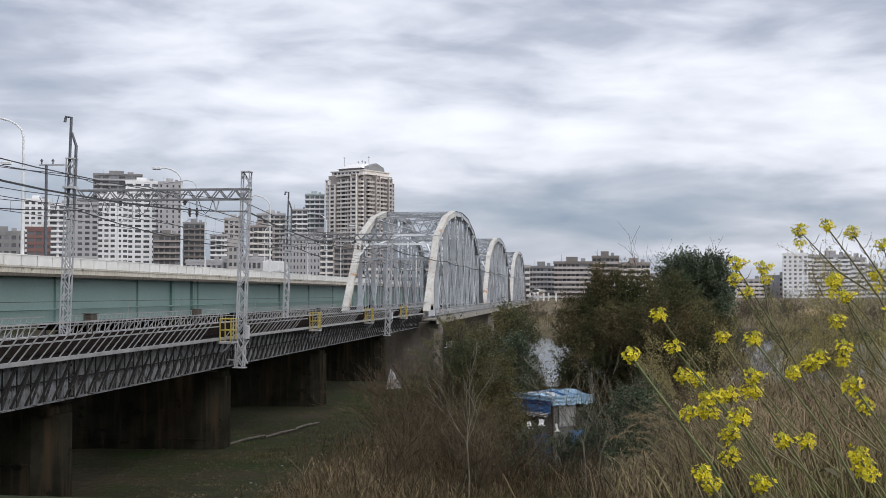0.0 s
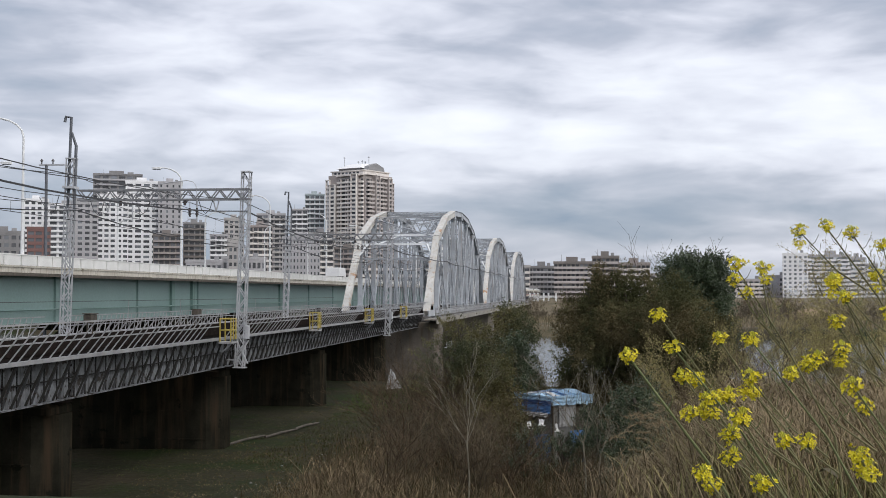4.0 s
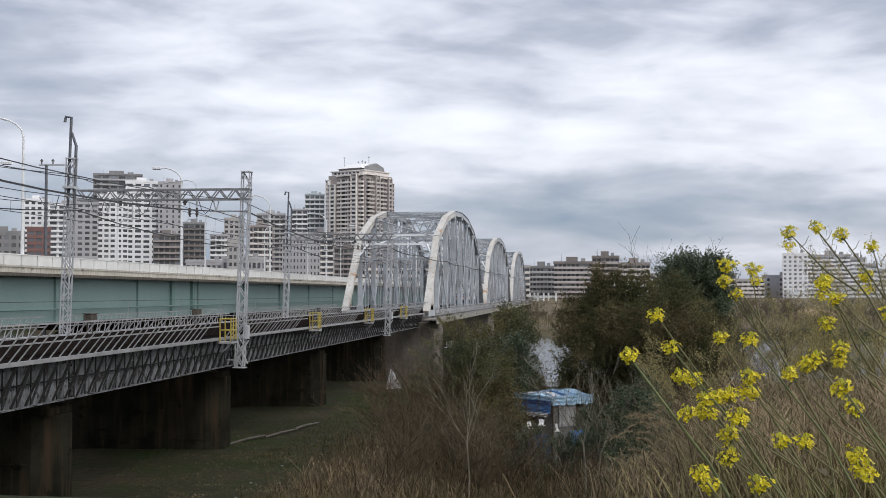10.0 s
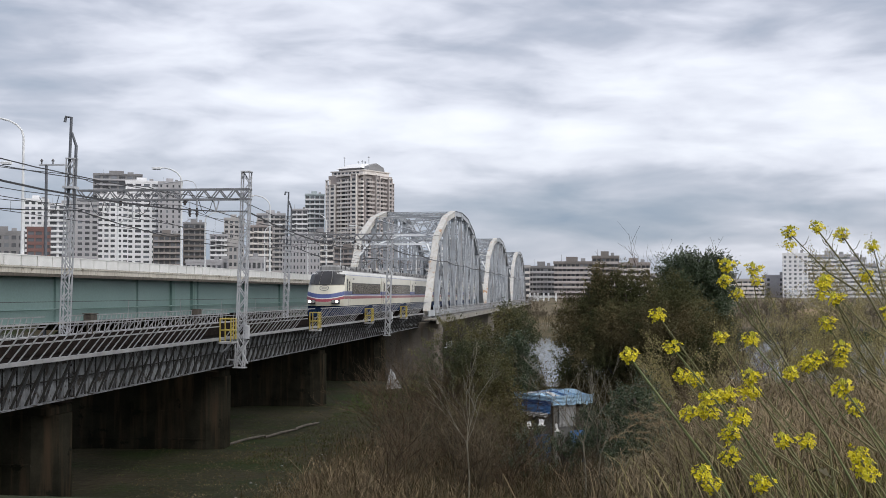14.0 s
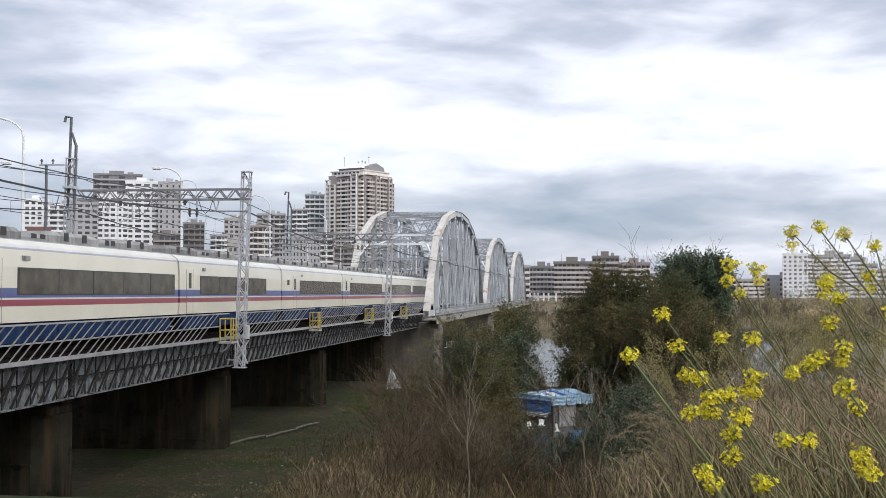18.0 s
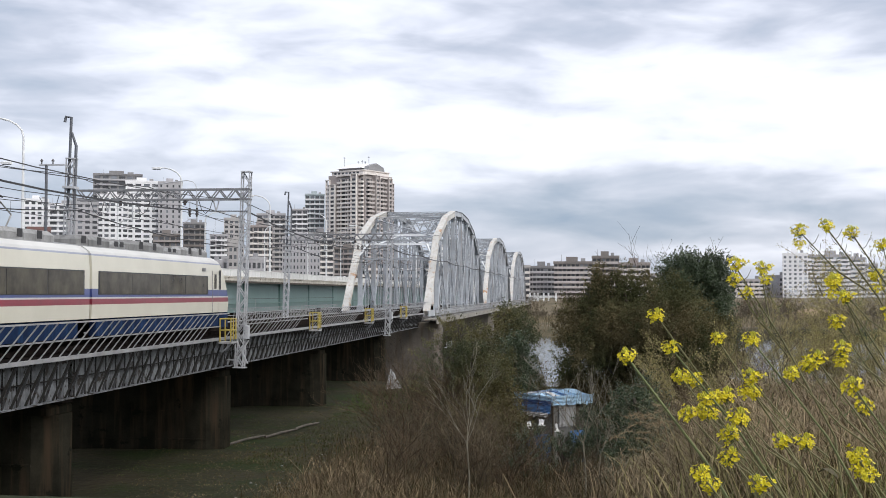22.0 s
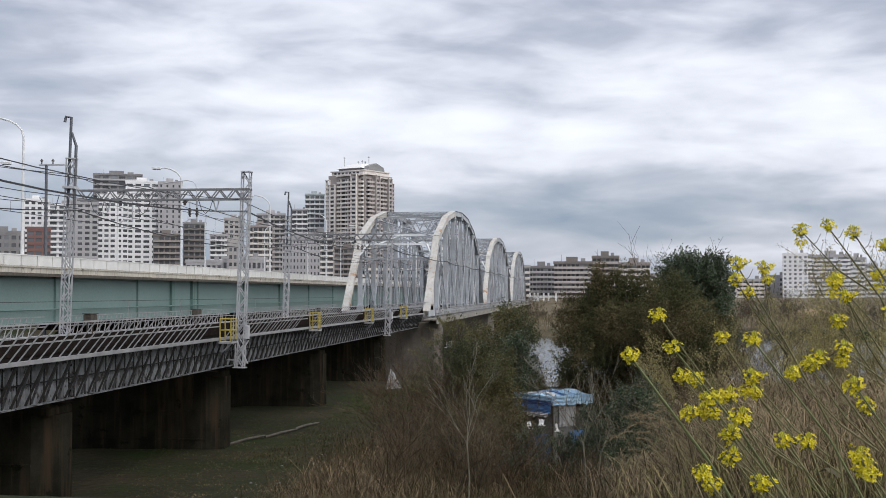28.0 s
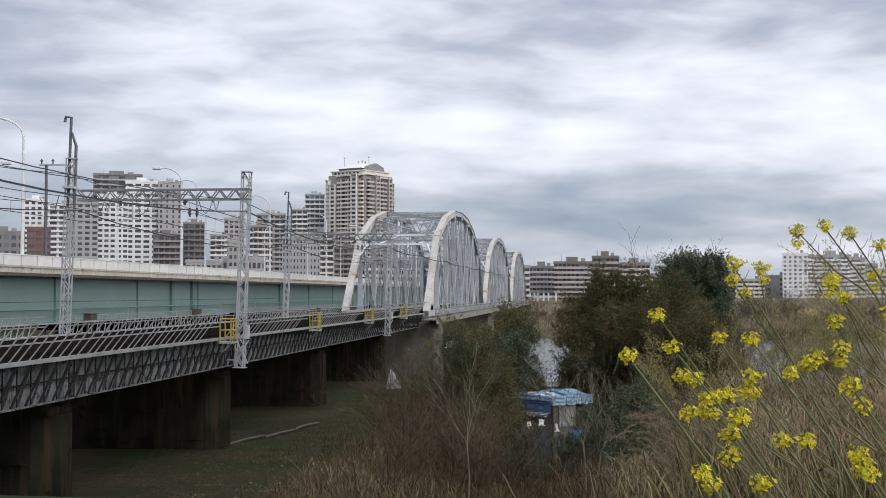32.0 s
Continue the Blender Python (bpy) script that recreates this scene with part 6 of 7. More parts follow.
for k in range(2):
    rng = random.Random(60 + k)
    s = thing("sapling", "pale bare sapling with long thin branches", "sapling", pose(*PALE_AT[k], -0.1), group="bare saplings")
    m = Mesh()
    m.path([(0, 0, 0), (0.04, 0, 1.2), (-0.05, 0, 2.45)], 0.034, 0.026, 6)
    for j in range(4):
        branching(m, rng, Vector((-0.05, 0, 2.4)), Vector((rng.gauss(0, 0.2) + (j - 1.5) * 0.42, rng.gauss(0, 0.2), 1)).normalized(), 1.6, 0.015, 3, 0.5, -0.02, 3, 0.3)
    part("twig_crown", m, TWIG_PALE, s)
    SAPLINGS.append(s)
SPRNG = random.Random(77)


def plant_saplings(n, x0, x1, y0, y1, s0, s1, tilt=16):
    for i in range(n):
        x, y = SPRNG.uniform(x0, x1), SPRNG.uniform(y0, y1)
        c = copy_thing(SAPLINGS[i % 5], Matrix())
        k = SPRNG.uniform(s0, s1)
        c.matrix_basis = pose(x, y, ground_z(x, y) - 0.05, SPRNG.uniform(-tilt, tilt), SPRNG.uniform(-tilt, tilt), SPRNG.uniform(0, 360)) @ Matrix.Diagonal((k, k, k * SPRNG.uniform(0.9, 1.15), 1))


plant_saplings(28, -7.0, -2.8, 44, 57, 0.55, 0.9)
plant_saplings(14, -9.8, -6.0, 56, 70, 0.7, 1.0)
plant_saplings(8, -9.6, -8.2, 60, 68, 0.95, 1.15)
plant_saplings(12, -9.8, -6.5, 43, 52, 0.3, 0.45)
plant_saplings(18, -3.0, 1.2, 44, 52, 0.3, 0.6)
plant_saplings(20, 1.0, 6.0, 40, 56, 0.55, 0.95)
plant_saplings(12, 5.5, 13.0, 36, 58, 0.5, 0.8)
plant_saplings(20, 8.0, 22.0, 62, 95, 0.9, 1.35)
plant_saplings(3, 7.0, 13.5, 46, 56, 1.1, 1.4)
plant_saplings(5, 3.7, 4.7, 72, 78, 1.9, 2.2, 3)
plant_saplings(16, -14.0, 6.0, 330, 348, 1.4, 2.1)
plant_saplings(26, 38.0, 75.0, 330, 348, 1.2, 2.0)
plant_saplings(30, 20.0, 75.0, 252, 300, 0.6, 1.0)
plant_saplings(12, -6.8, -3.2, 57, 62, 0.95, 1.25)
plant_saplings(14, 1.75, 3.2, 19, 26, 0.45, 0.62)
plant_saplings(7, 3.0, 5.5, 24, 32, 0.6, 0.8)


def willow(label, x, y, stems, reach, seed, buds, twig=None):
    """Many stems from one stool, forking into long fine twigs set with buds."""
    w = thing("willow", label, "shrub", (x, y, ground_z(x, y) - 0.05), group="bank willows")
    rng = random.Random(seed)
    m = Mesh()
    for j in range(stems):
        branching(m, rng, Vector((rng.uniform(-0.3, 0.3), rng.uniform(-0.3, 0.3), 0)), Vector((rng.gauss(0, 0.20), rng.gauss(0, 0.2), 1)).normalized(), reach * rng.uniform(0.85, 1.15), 0.045, 4, 0.6, 0.0, 3, 0.35)
    part("stem_frame", m, twig or TWIG_OLIVE, w)
    if buds:
        nr = np.random.default_rng(seed)
        P = np.array(m.v)
        P = P[P[:, 2] > P[:, 2].max() * 0.45]
        c = P[nr.integers(0, len(P), buds)] + nr.normal(size=(buds, 3)) * 0.07
        a = nr.normal(size=(buds, 3)) * 0.5 + np.array((0, 0, 0.7))
        a /= np.linalg.norm(a, axis=1)[:, None]
        b = np.cross(a, nr.normal(size=(buds, 3)))
        b /= np.linalg.norm(b, axis=1)[:, None]
        q = (0.028 * (0.6 + 0.8 * nr.random(buds)))[:, None]
        V = np.stack([c - a * q, c + b * q * 0.5, c + a * q, c - b * q * 0.5], 1).reshape(-1, 3)
        part("bud_haze", sheet("bud_haze", V.tolist(), np.arange(buds * 4).reshape(-1, 4).tolist(), LEAF_WILLOW), None, w, "small yellow-olive buds")
    return w


for k, (x, y, reach) in enumerate(((5.7, 46.5, 3.1), (6.7, 44.0, 3.1), (7.9, 45.0, 3.3), (8.9, 43.2, 3.2), (10.2, 43.5, 3.5))):
    willow("budding yellow-olive willow with fine upright twigs", x, y, 3, reach, 700 + k, 12000)
for k, (x, y, reach) in enumerate(((6.2, 34.5, 1.75), (7.3, 33.8, 1.8), (4.9, 36.0, 1.7), (7.9, 35.5, 1.9))):
    willow("bare dark shrub with crooked black twigs near the water", x, y, 2, reach, 720 + k, 0, TWIG_DK)
for (x, y) in ((1.03, 43.99), (0.58, 43.0)):
    copy_thing(SAPLINGS[6], Matrix()).matrix_basis = pose(x, y, ground_z(x, y) - 0.05, 0, 0, 70) @ Matrix.Diagonal((0.95, 0.95, 0.9, 1))
for i, s in enumerate(SAPLINGS[:5]):
    s.matrix_basis = pose(-6.4 + i * 0.9, 47 + (i % 3), ground_z(-5, 47) - 0.05, 0, 0, 40 * i) @ Matrix.Diagonal((0.8, 0.8, 0.8, 1))


def weeds(name, label, rng, n, area, hmin, hmax, width, material, bend=0.5, zoff=0.0, clump=0.0, bias=(0, 0)):
    """Blades and stalks, each bent over in two pieces."""
    x0, x1, y0, y1 = area
    X, Y = rng.uniform(x0, x1, n), rng.uniform(y0, y1, n)
    if clump:
        cx, cy = rng.uniform(x0, x1, max(3, n // 60)), rng.uniform(y0, y1, max(3, n // 60))
        w = rng.integers(0, len(cx), n)
        X, Y = cx[w] + rng.normal(0, clump, n), cy[w] + rng.normal(0, clump, n)
    V, F = [], []
    for i in range(n):
        x, y = float(X[i]), float(Y[i])
        z = ground_z(x, y) + zoff - 0.03
        h = float(rng.uniform(hmin, hmax))
        a = float(rng.uniform(0, math.tau))
        lx, ly = math.cos(a) * bend * h * float(rng.uniform(0.2, 1)) + bias[0] * h, math.sin(a) * bend * h * float(rng.uniform(0.2, 1)) + bias[1] * h
        wx, wy = math.cos(a + 1.57) * width, math.sin(a + 1.57) * width
        k = len(V)
        V += [(x - wx, y - wy, z), (x + wx, y + wy, z)]
        for u, e in ((0.22, 0.55), (0.60, 0.92)):
            V += [(x + lx * u - wx * 0.8, y + ly * u - wy * 0.8, z + h * e), (x + lx * u + wx * 0.8, y + ly * u + wy * 0.8, z + h * e)]
        V.append((x + lx, y + ly, z + h * (1.0 - 0.16 * bend)))
        F += [(k, k + 1, k + 3, k + 2), (k + 2, k + 3, k + 5, k + 4), (k + 4, k + 5, k + 6)]
    ob = new(name, sheet(name, V, F, material))
    return tagged(ob, label, "undergrowth", kind="stuff")


WR = np.random.default_rng(9)
weeds("dead_weeds", "tangled dead brown weeds over the flood plain", WR, 7500, (-10.2, -2.5, 38, 60), 0.25, 1.3, 0.010, STRAW_DK, 1.5, clump=0.9)
weeds("dead_weeds", "tangled dead weeds beside the shed", WR, 4500, (-3, 6, 38, 52), 0.3, 1.2, 0.010, STRAW_DK, 1.4, clump=0.8)
weeds("dead_weeds", "tangled dead brown weeds over the far flood plain", WR, 6000, (-9, 25, 60, 104), 0.4, 1.5, 0.018, STRAW_DK, 1.1, clump=1.5)
weeds("dead_weeds", "dead brown weeds on the bank", WR, 7000, (5, 24, 36, 66), 0.4, 1.6, 0.012, STRAW_DK, 1.0, clump=1.2)
weeds("pale_stalks", "pale broken stalks among the brush", WR, 1300, (-10, 6, 38, 54), 0.4, 1.3, 0.010, STRAW, 1.8, clump=0.8)
weeds("straw_tangle", "golden brown flattened straw at the foot of the brush", WR, 5000, (-10, 3, 40, 49), 0.15, 0.6, 0.011, STRAW_DK, 2.6, clump=1.0)
weeds("short_grass", "short green grass beside the bridge", WR, 14000, (-15, -8, 54, 84), 0.04, 0.14, 0.014, GRASS, 0.8)
weeds("dry_litter", "straw and dry litter on the mud below the bridge", WR, 3500, (-15, -8, 43.5, 49), 0.01, 0.06, 0.016, STRAW_MID, 3.5, clump=0.7)


def tangle(name, label, rng, n, angles, depth, hmin, hmax, width, material, droop=1.0, lean=(0.0, 0.0), clump=0.3):
    """Long blades that rise, arch over and hang, in tufts; the patch is a fan of bearings between two distances."""
    tufts = max(6, n // 45)
    ta, ty = np.radians(rng.uniform(angles[0], angles[1], tufts)), rng.uniform(depth[0], depth[1], tufts)
    own = rng.integers(0, tufts, n)
    V, F = [], []
    for i in range(n):
        k = own[i]
        y = float(ty[k] + rng.normal(0, clump))
        x = float(math.tan(ta[k]) * ty[k] + rng.normal(0, clump))
        z = ground_z(x, y) - 0.03
        h = float(rng.uniform(hmin, hmax))
        a = float(rng.normal(k * 2.1, 0.9))
        out = h * droop * float(rng.uniform(0.3, 1.1))
        dx, dy = math.cos(a), math.sin(a)
        wx, wy = -dy * width, dx * width
        b = len(V)
        for u, e, s in ((0.0, 0.0, 1.0), (0.16, 0.55, 1.0), (0.42, 0.92, 0.9), (0.72, 1.0, 0.7)):
            cx, cy, cz = x + dx * out * u + lean[0] * h * e, y + dy * out * u + lean[1] * h * e, z + h * e
            V += [(cx - wx * s, cy - wy * s, cz), (cx + wx * s, cy + wy * s, cz)]
        V.append((x + dx * out * 1.05 + lean[0] * h, y + dy * out * 1.05 + lean[1] * h, z + h * float(rng.uniform(0.55, 0.95))))
        F += [(b, b + 1, b + 3, b + 2), (b + 2, b + 3, b + 5, b + 4), (b + 4, b + 5, b + 7, b + 6), (b + 6, b + 7, b + 8)]
    return tagged(new(name, sheet(name, V, F, material)), label, "undergrowth", kind="stuff")


tangle("dry_grass", "arching straw-coloured dry grass over the levee shoulder", WR, 17000, (3.4, 9.0), (8.6, 12.0), 0.12, 0.42, 0.0030, STRAW_MID, 1.3, clump=0.17)
tangle("dry_grass", "pale dead grass blades over the levee shoulder", WR, 3600, (3.2, 9.0), (8.4, 12.0), 0.15, 0.46, 0.0032, STRAW, 1.3, clump=0.18)
tangle("dry_grass", "tall brown dry grass on the levee", WR, 7000, (6.5, 15.0), (8.0, 12.5), 0.25, 0.78, 0.0030, STRAW_MID, 1.4, (-0.15, 0), 0.25)
tangle("dry_grass", "pale arching grass on the levee", WR, 1800, (6.5, 15.0), (8.0, 12.5), 0.3, 0.85, 0.0030, STRAW, 1.2, (-0.15, 0), 0.25)
tangle("olive_grass", "half-dead olive grass on the levee", WR, 4500, (7.2, 15.0), (7.5, 12.0), 0.20, 0.70, 0.0030, STRAW_OLIVE, 1.2, (-0.15, 0), 0.25)
tangle("dead_weeds", "dark dead weeds on the levee", WR, 1500, (7.5, 15.5), (10.0, 15.0), 0.3, 0.8, 0.0035, STRAW_MID, 0.8, (-0.2, 0), 0.3)
tangle("dry_grass", "dead grass hanging down the levee slope", WR, 3000, (3.0, 5.5), (12.0, 15.0), 0.2, 0.5, 0.004, STRAW_DK, 1.4, clump=0.3)
tangle("green_weeds", "olive green weed stalks among the rape plants", WR, 260, (8.0, 15.0), (3.0, 5.0), 0.5, 1.10, 0.0016, STRAW_OLIVE, 0.35, (-0.28, 0), 0.18)
tangle("straw_stalks", "pale dry stalks among the rape plants", WR, 170, (9.5, 15.5), (3.0, 5.5), 0.55, 1.2, 0.0017, STRAW_MID, 0.3, (-0.30, 0), 0.2)
tangle("leafy_weeds", "soft blue-green weed leaves at the foot of the rape plants", WR, 40, (8.3, 9.8), (2.5, 2.9), 0.55, 0.74, 0.0070, STEM_GREEN, 0.25, (-0.1, 0), 0.06)
# feathery grass heads on the shoulder
for k in range(14):
    rng = random.Random(850 + k)
    a, y = math.radians(rng.uniform(2.6, 4.6)), rng.uniform(10.0, 11.5)
    x = math.tan(a) * y
    g = thing("grass_plume", "feathery pale seed head of dry grass", "grass plume", (x, y, ground_z(x, y) - 0.03), group="grass plumes")
    top = Vector((-0.12 + rng.uniform(-0.08, 0.08), 0, rng.uniform(0.50, 0.78)))
    tip = top + Vector((-0.13, 0.02, 0.02 + rng.uniform(-0.04, 0.04)))
    part("stem", Mesh().path([(0, 0, 0), top * 0.6 + Vector((0.03, 0, 0)), top], 0.004, 0.002, 4), STRAW, g)
    m = Mesh()
    for j in range(34):
        q = top.lerp(tip, j / 34) + Vector((0, 0, -0.03 * (j / 34) ** 2))
        d = Vector((rng.gauss(-0.4, 0.5), rng.gauss(0, 0.5), rng.gauss(0, 0.5))).normalized() * 0.035
        m.tube(q, q + d, 0.0028, 0.0008, 3, False)
    part("seed_head", m, STRAW, g)
weeds("moss_grass", "short bright moss and grass by the far pier", WR, 12000, (-15.5, -8.0, 80, 103), 0.03, 0.14, 0.03, MOSS, 1.2, clump=0.9)
weeds("mud_litter", "dead leaves and stems flattened on the mud", WR, 6000, (-17, -8.5, 46, 82), 0.02, 0.12, 0.018, STRAW_DK, 3.0, clump=0.8)
weeds("mud_moss", "dark moss tufts on the damp mud", WR, 9000, (-22, -9, 44, 80), 0.02, 0.08, 0.02, GRASS, 1.5, clump=1.1)
weeds("dry_stems", "crossed brown stems at the edge of the brush", WR, 2600, (-9.5, -6.0, 42, 60), 0.3, 0.9, 0.010, STRAW_MID, 2.4, clump=0.7)
weeds("far_bank_brush", "brown reeds and brush on the far river bank", WR, 22000, (-40, 130, 248, 345), 0.5, 1.6, 0.06, STRAW_FAR, 0.8, clump=4.0)
weeds("far_bank_grass", "dry tan grass on the far levee", WR, 12000, (-40, 150, 325, 380), 0.3, 0.8, 0.05, STRAW_FAR, 0.7, clump=4.0)

# a low mound of tan soil on the far levee
ms = thing("soil_mound", "bare tan soil mound on the far bank", "mound", pose(59.5, 339.8, 1.61))
mv = []
for j in range(9):
    for i in range(21):
        a, b = i / 10 - 1, j / 4 - 1
        mv.append((a * 7.5, b * 5, 2.3 * max(0.0, 1 - a * a) ** 0.8 * max(0.0, 1 - b * b) + 0.25 * noise.noise((a * 5, b * 5, 1)) - 0.3))
part("soil_body", Mesh().add(mv, [(j * 21 + i, j * 21 + i + 1, (j + 1) * 21 + i + 1, (j + 1) * 21 + i) for j in range(8) for i in range(20)]), TANSOIL, ms, smooth=True)

# white guard rail posts at the far end of the bridge
gr = thing("guard_rail", "white guard rail posts on the far levee", "guard rail")
for x in (-16.2, -14.8, -13.7, -11.9, -10.4, -8.1):
    part("post", Mesh().box(x - 0.25, 398, ground_z(x, 398), x + 0.25, 398.4, ground_z(x, 398) + 2.6), WHITE_LAMP, gr)
part("rail", Mesh().box((-16.2, -14.8, -13.7, -11.9, -10.4, -8.1)[0], 398.1, ground_z(-20, 398) + 1.2, (-16.2, -14.8, -13.7, -11.9, -10.4, -8.1)[-1], 398.3, ground_z(-20, 398) + 1.6), WHITE_LAMP, gr)

# ---- shed ----
sh = thing("shed", "small makeshift shed under faded blue tarpaulins", "shed", pose(-1.22, 55.49, ground_z(-1.22, 55.49) + 0.0, 0, 0, -46) @ Matrix.Diagonal((0.78, 0.78, 1.06, 1)))
part("wall_panel", Mesh().box(-1.25, -1.25, 0, 1.25, -1.19, 2.75), PANEL_GREY, sh, "dull grey wall panel")
part("wall_panel", Mesh().box(1.19, -1.187, 0, 1.25, 0.2, 2.75), PANEL_GREY, sh)
part("wall_panel", Mesh().box(1.19, 0.203, 0, 1.24, 1.25, 2.75), BARK, sh, "brown weathered board panel")
part("wall_panel", Mesh().box(-1.25, -1.187, 0, -1.19, 1.25, 2.75), PANEL_GREY, sh)
part("wall_panel", Mesh().box(-1.187, 1.19, 0, 1.187, 1.25, 2.75), PANEL_GREY, sh)
for x, y in ((-1.3, -1.3), (1.3, -1.3), (1.3, 1.3), (-1.3, 1.3)):
    part("corner_post", Mesh().box(x - 0.04, y - 0.04, 0, x + 0.04, y + 0.04, 2.8), BARK, sh, "weathered timber post")


def draped(m, x0, x1, y0, y1, zf, n=14, amp=0.05, seed=0):
    vs = []
    for j in range(n + 1):
        for i in range(n + 1):
            x, y = x0 + (x1 - x0) * i / n, y0 + (y1 - y0) * j / n
            vs.append((x, y, zf(x, y) + amp * noise.noise((x * 2.3, y * 2.3, seed))))
    m.add(vs, [(j * (n + 1) + i, j * (n + 1) + i + 1, (j + 1) * (n + 1) + i + 1, (j + 1) * (n + 1) + i) for j in range(n) for i in range(n)])
    return m


rf = draped(Mesh(), -1.5, 1.5, -1.5, 1.5, lambda x, y: 3.02 + 0.16 * (y + 1.5) / 3 - 0.10 * max(0, x) - 0.05 * abs(x), amp=0.035)
ob = part("roof_sheet", rf, TARP_PALE, sh, "pale blue weathered roof tarpaulin")
ob.modifiers.new("thick", "SOLIDIFY").thickness = 0.03
for k, y in enumerate((-0.75, -0.1, 0.7)):      # darker strips laid over the roof
    st = draped(Mesh(), -1.52, 1.1, y, y + (0.34, 0.22, 0.3)[k], lambda x, w: 3.065 + 0.16 * (w + 1.5) / 3 - 0.10 * max(0, x) - 0.05 * abs(x), 12, 0.05, 3 + k)
    part("roof_strip", st, (WHITEBAG, TARP_BLUE, TARP_PALE)[k], sh, "tarpaulin strip laid over the roof").modifiers.new("thick", "SOLIDIFY").thickness = 0.02
SKIRTS = ((-1.54, -1.52, 1.45, -1.50, 2.82, 3.04, TARP_PALE, "pale blue tarpaulin edge"), (-1.58, -1.58, 1.42, -1.54, 2.62, 2.84, TARP_NAVY, "hanging navy tarpaulin"),
          (-1.62, -1.63, 1.38, -1.57, 2.34, 2.64, TARP_BLUE, "hanging blue tarpaulin"), (-1.5, -1.66, 1.2, -1.62, 2.20, 2.36, WHITEBAG, "torn white plastic sheet"),
          (1.50, -1.5, 1.53, 1.5, 2.66, 3.00, TARP_PALE, "pale blue tarpaulin edge"), (1.36, -0.9, 1.39, 0.3, 1.8, 2.66, PANEL_PALE, "pale grey hanging sheet"),
          (-1.1, -1.42, 1.2, -1.38, 0.25, 1.5, TARP_BLUE, "hanging blue tarpaulin"), (1.40, -0.1, 1.43, 1.3, 0.2, 1.6, TARP_BLUE, "hanging blue tarpaulin"))
for k, (x0, y0, x1, y1, z0, z1, m, text) in enumerate(SKIRTS):
    f = Mesh()
    n = 18
    vs = []
    for j in range(5):
        for i in range(n + 1):
            u = i / n
            w = 0.07 * noise.noise((u * 9, j * 1.3, k * 4.0)) * (5 - j) / 3
            ragged = 0.10 * noise.noise((u * 14, k, 2.0)) if j == 0 else 0
            vs.append((x0 + (x1 - x0) * u + (w if x1 - x0 < 0.1 else 0), y0 + (y1 - y0) * u + (w if x1 - x0 > 0.1 else 0), z0 + (z1 - z0) * j / 4 + ragged + 0.03 * noise.noise((u * 5, k, 7.0))))
    f.add(vs, [(j * (n + 1) + i, j * (n + 1) + i + 1, (j + 1) * (n + 1) + i + 1, (j + 1) * (n + 1) + i) for j in range(4) for i in range(n)])
    part("tarpaulin_skirt", f, m, sh, text).modifiers.new("thick", "SOLIDIFY").thickness = 0.02
part("edge_batten", Mesh().beam((-1.55, -1.56, 3.05), (1.55, -1.54, 3.0), 0.06, 0.06).beam((1.54, -1.5, 3.0), (1.54, 1.5, 3.0), 0.06, 0.08), TARP_PALE, sh)

# white torn sheets caught in the brush
for (x, y, z, w, h, rz) in ((-10.35, 69.21, 2.85, 0.95, 1.1, 35), (-7.79, 74.59, 4.51, 0.6, 0.4, -10), (5.3, 59.77, 4.89, 0.35, 0.7, 5), (-2.12, 51.26, 2.25, 0.28, 0.3, 20), (-1.63, 50.97, 2.37, 0.35, 0.25, -15), (-1.03, 50.79, 2.2, 0.25, 0.3, 40), (-2.37, 51.25, 1.95, 0.3, 0.35, 10)):
    b = thing("plastic_sheet", "torn white plastic sheet caught in the brush", "litter", pose(x, y, z, 75, 0, rz), group="litter")
    m = draped(Mesh(), -w / 2, w / 2, -h / 2, h / 2, lambda a, c: 0.0, 8, 0.12, x)
    m.v = [(a * ((0.55 - 0.9 * c / h) if h > 0.8 else 0.6 + 0.5 * noise.noise((c * 9, x, 1.0))), c * (1 + 0.5 * noise.noise((a * 8, x, 5.0))), k) for a, c, k in m.v]
    part("sheet_body", m, PANEL_PALE if h > 1 else WHITEBAG, b).modifiers.new("thick", "SOLIDIFY").thickness = 0.02
    part("hem", Mesh().beam((-w / 2, -h / 2, 0), (w / 2, -h / 2, 0.02), 0.03, 0.03), WHITEBAG, b)

# stones and pale rubbish scattered on the flood plain
sr = random.Random(91)
pebbles = Mesh()
for k in range(110):
    x, y = (sr.uniform(-13.5, -8.0), sr.gauss(84, 2.5)) if k < 60 else (sr.uniform(-13, -8.6), sr.uniform(45, 60))
    r = sr.uniform(0.02, 0.09)
    z = ground_z(x, y)
    ring = [(x + r * sr.uniform(0.7, 1.3) * math.cos(j * 1.047), y + r * sr.uniform(0.7, 1.3) * math.sin(j * 1.047), z - 0.02) for j in range(6)]
    up_ = [(x + (p[0] - x) * 0.6, y + (p[1] - y) * 0.6, z + r * sr.uniform(0.4, 0.8)) for p in ring]
    pebbles.add(ring + up_, [(j, (j + 1) % 6, 6 + (j + 1) % 6, 6 + j) for j in range(6)] + [tuple(range(6, 12))])
tagged(part("scattered_stones", pebbles, PANEL_GREY), "pale stones and rubbish scattered on the mud", "stones", kind="stuff")

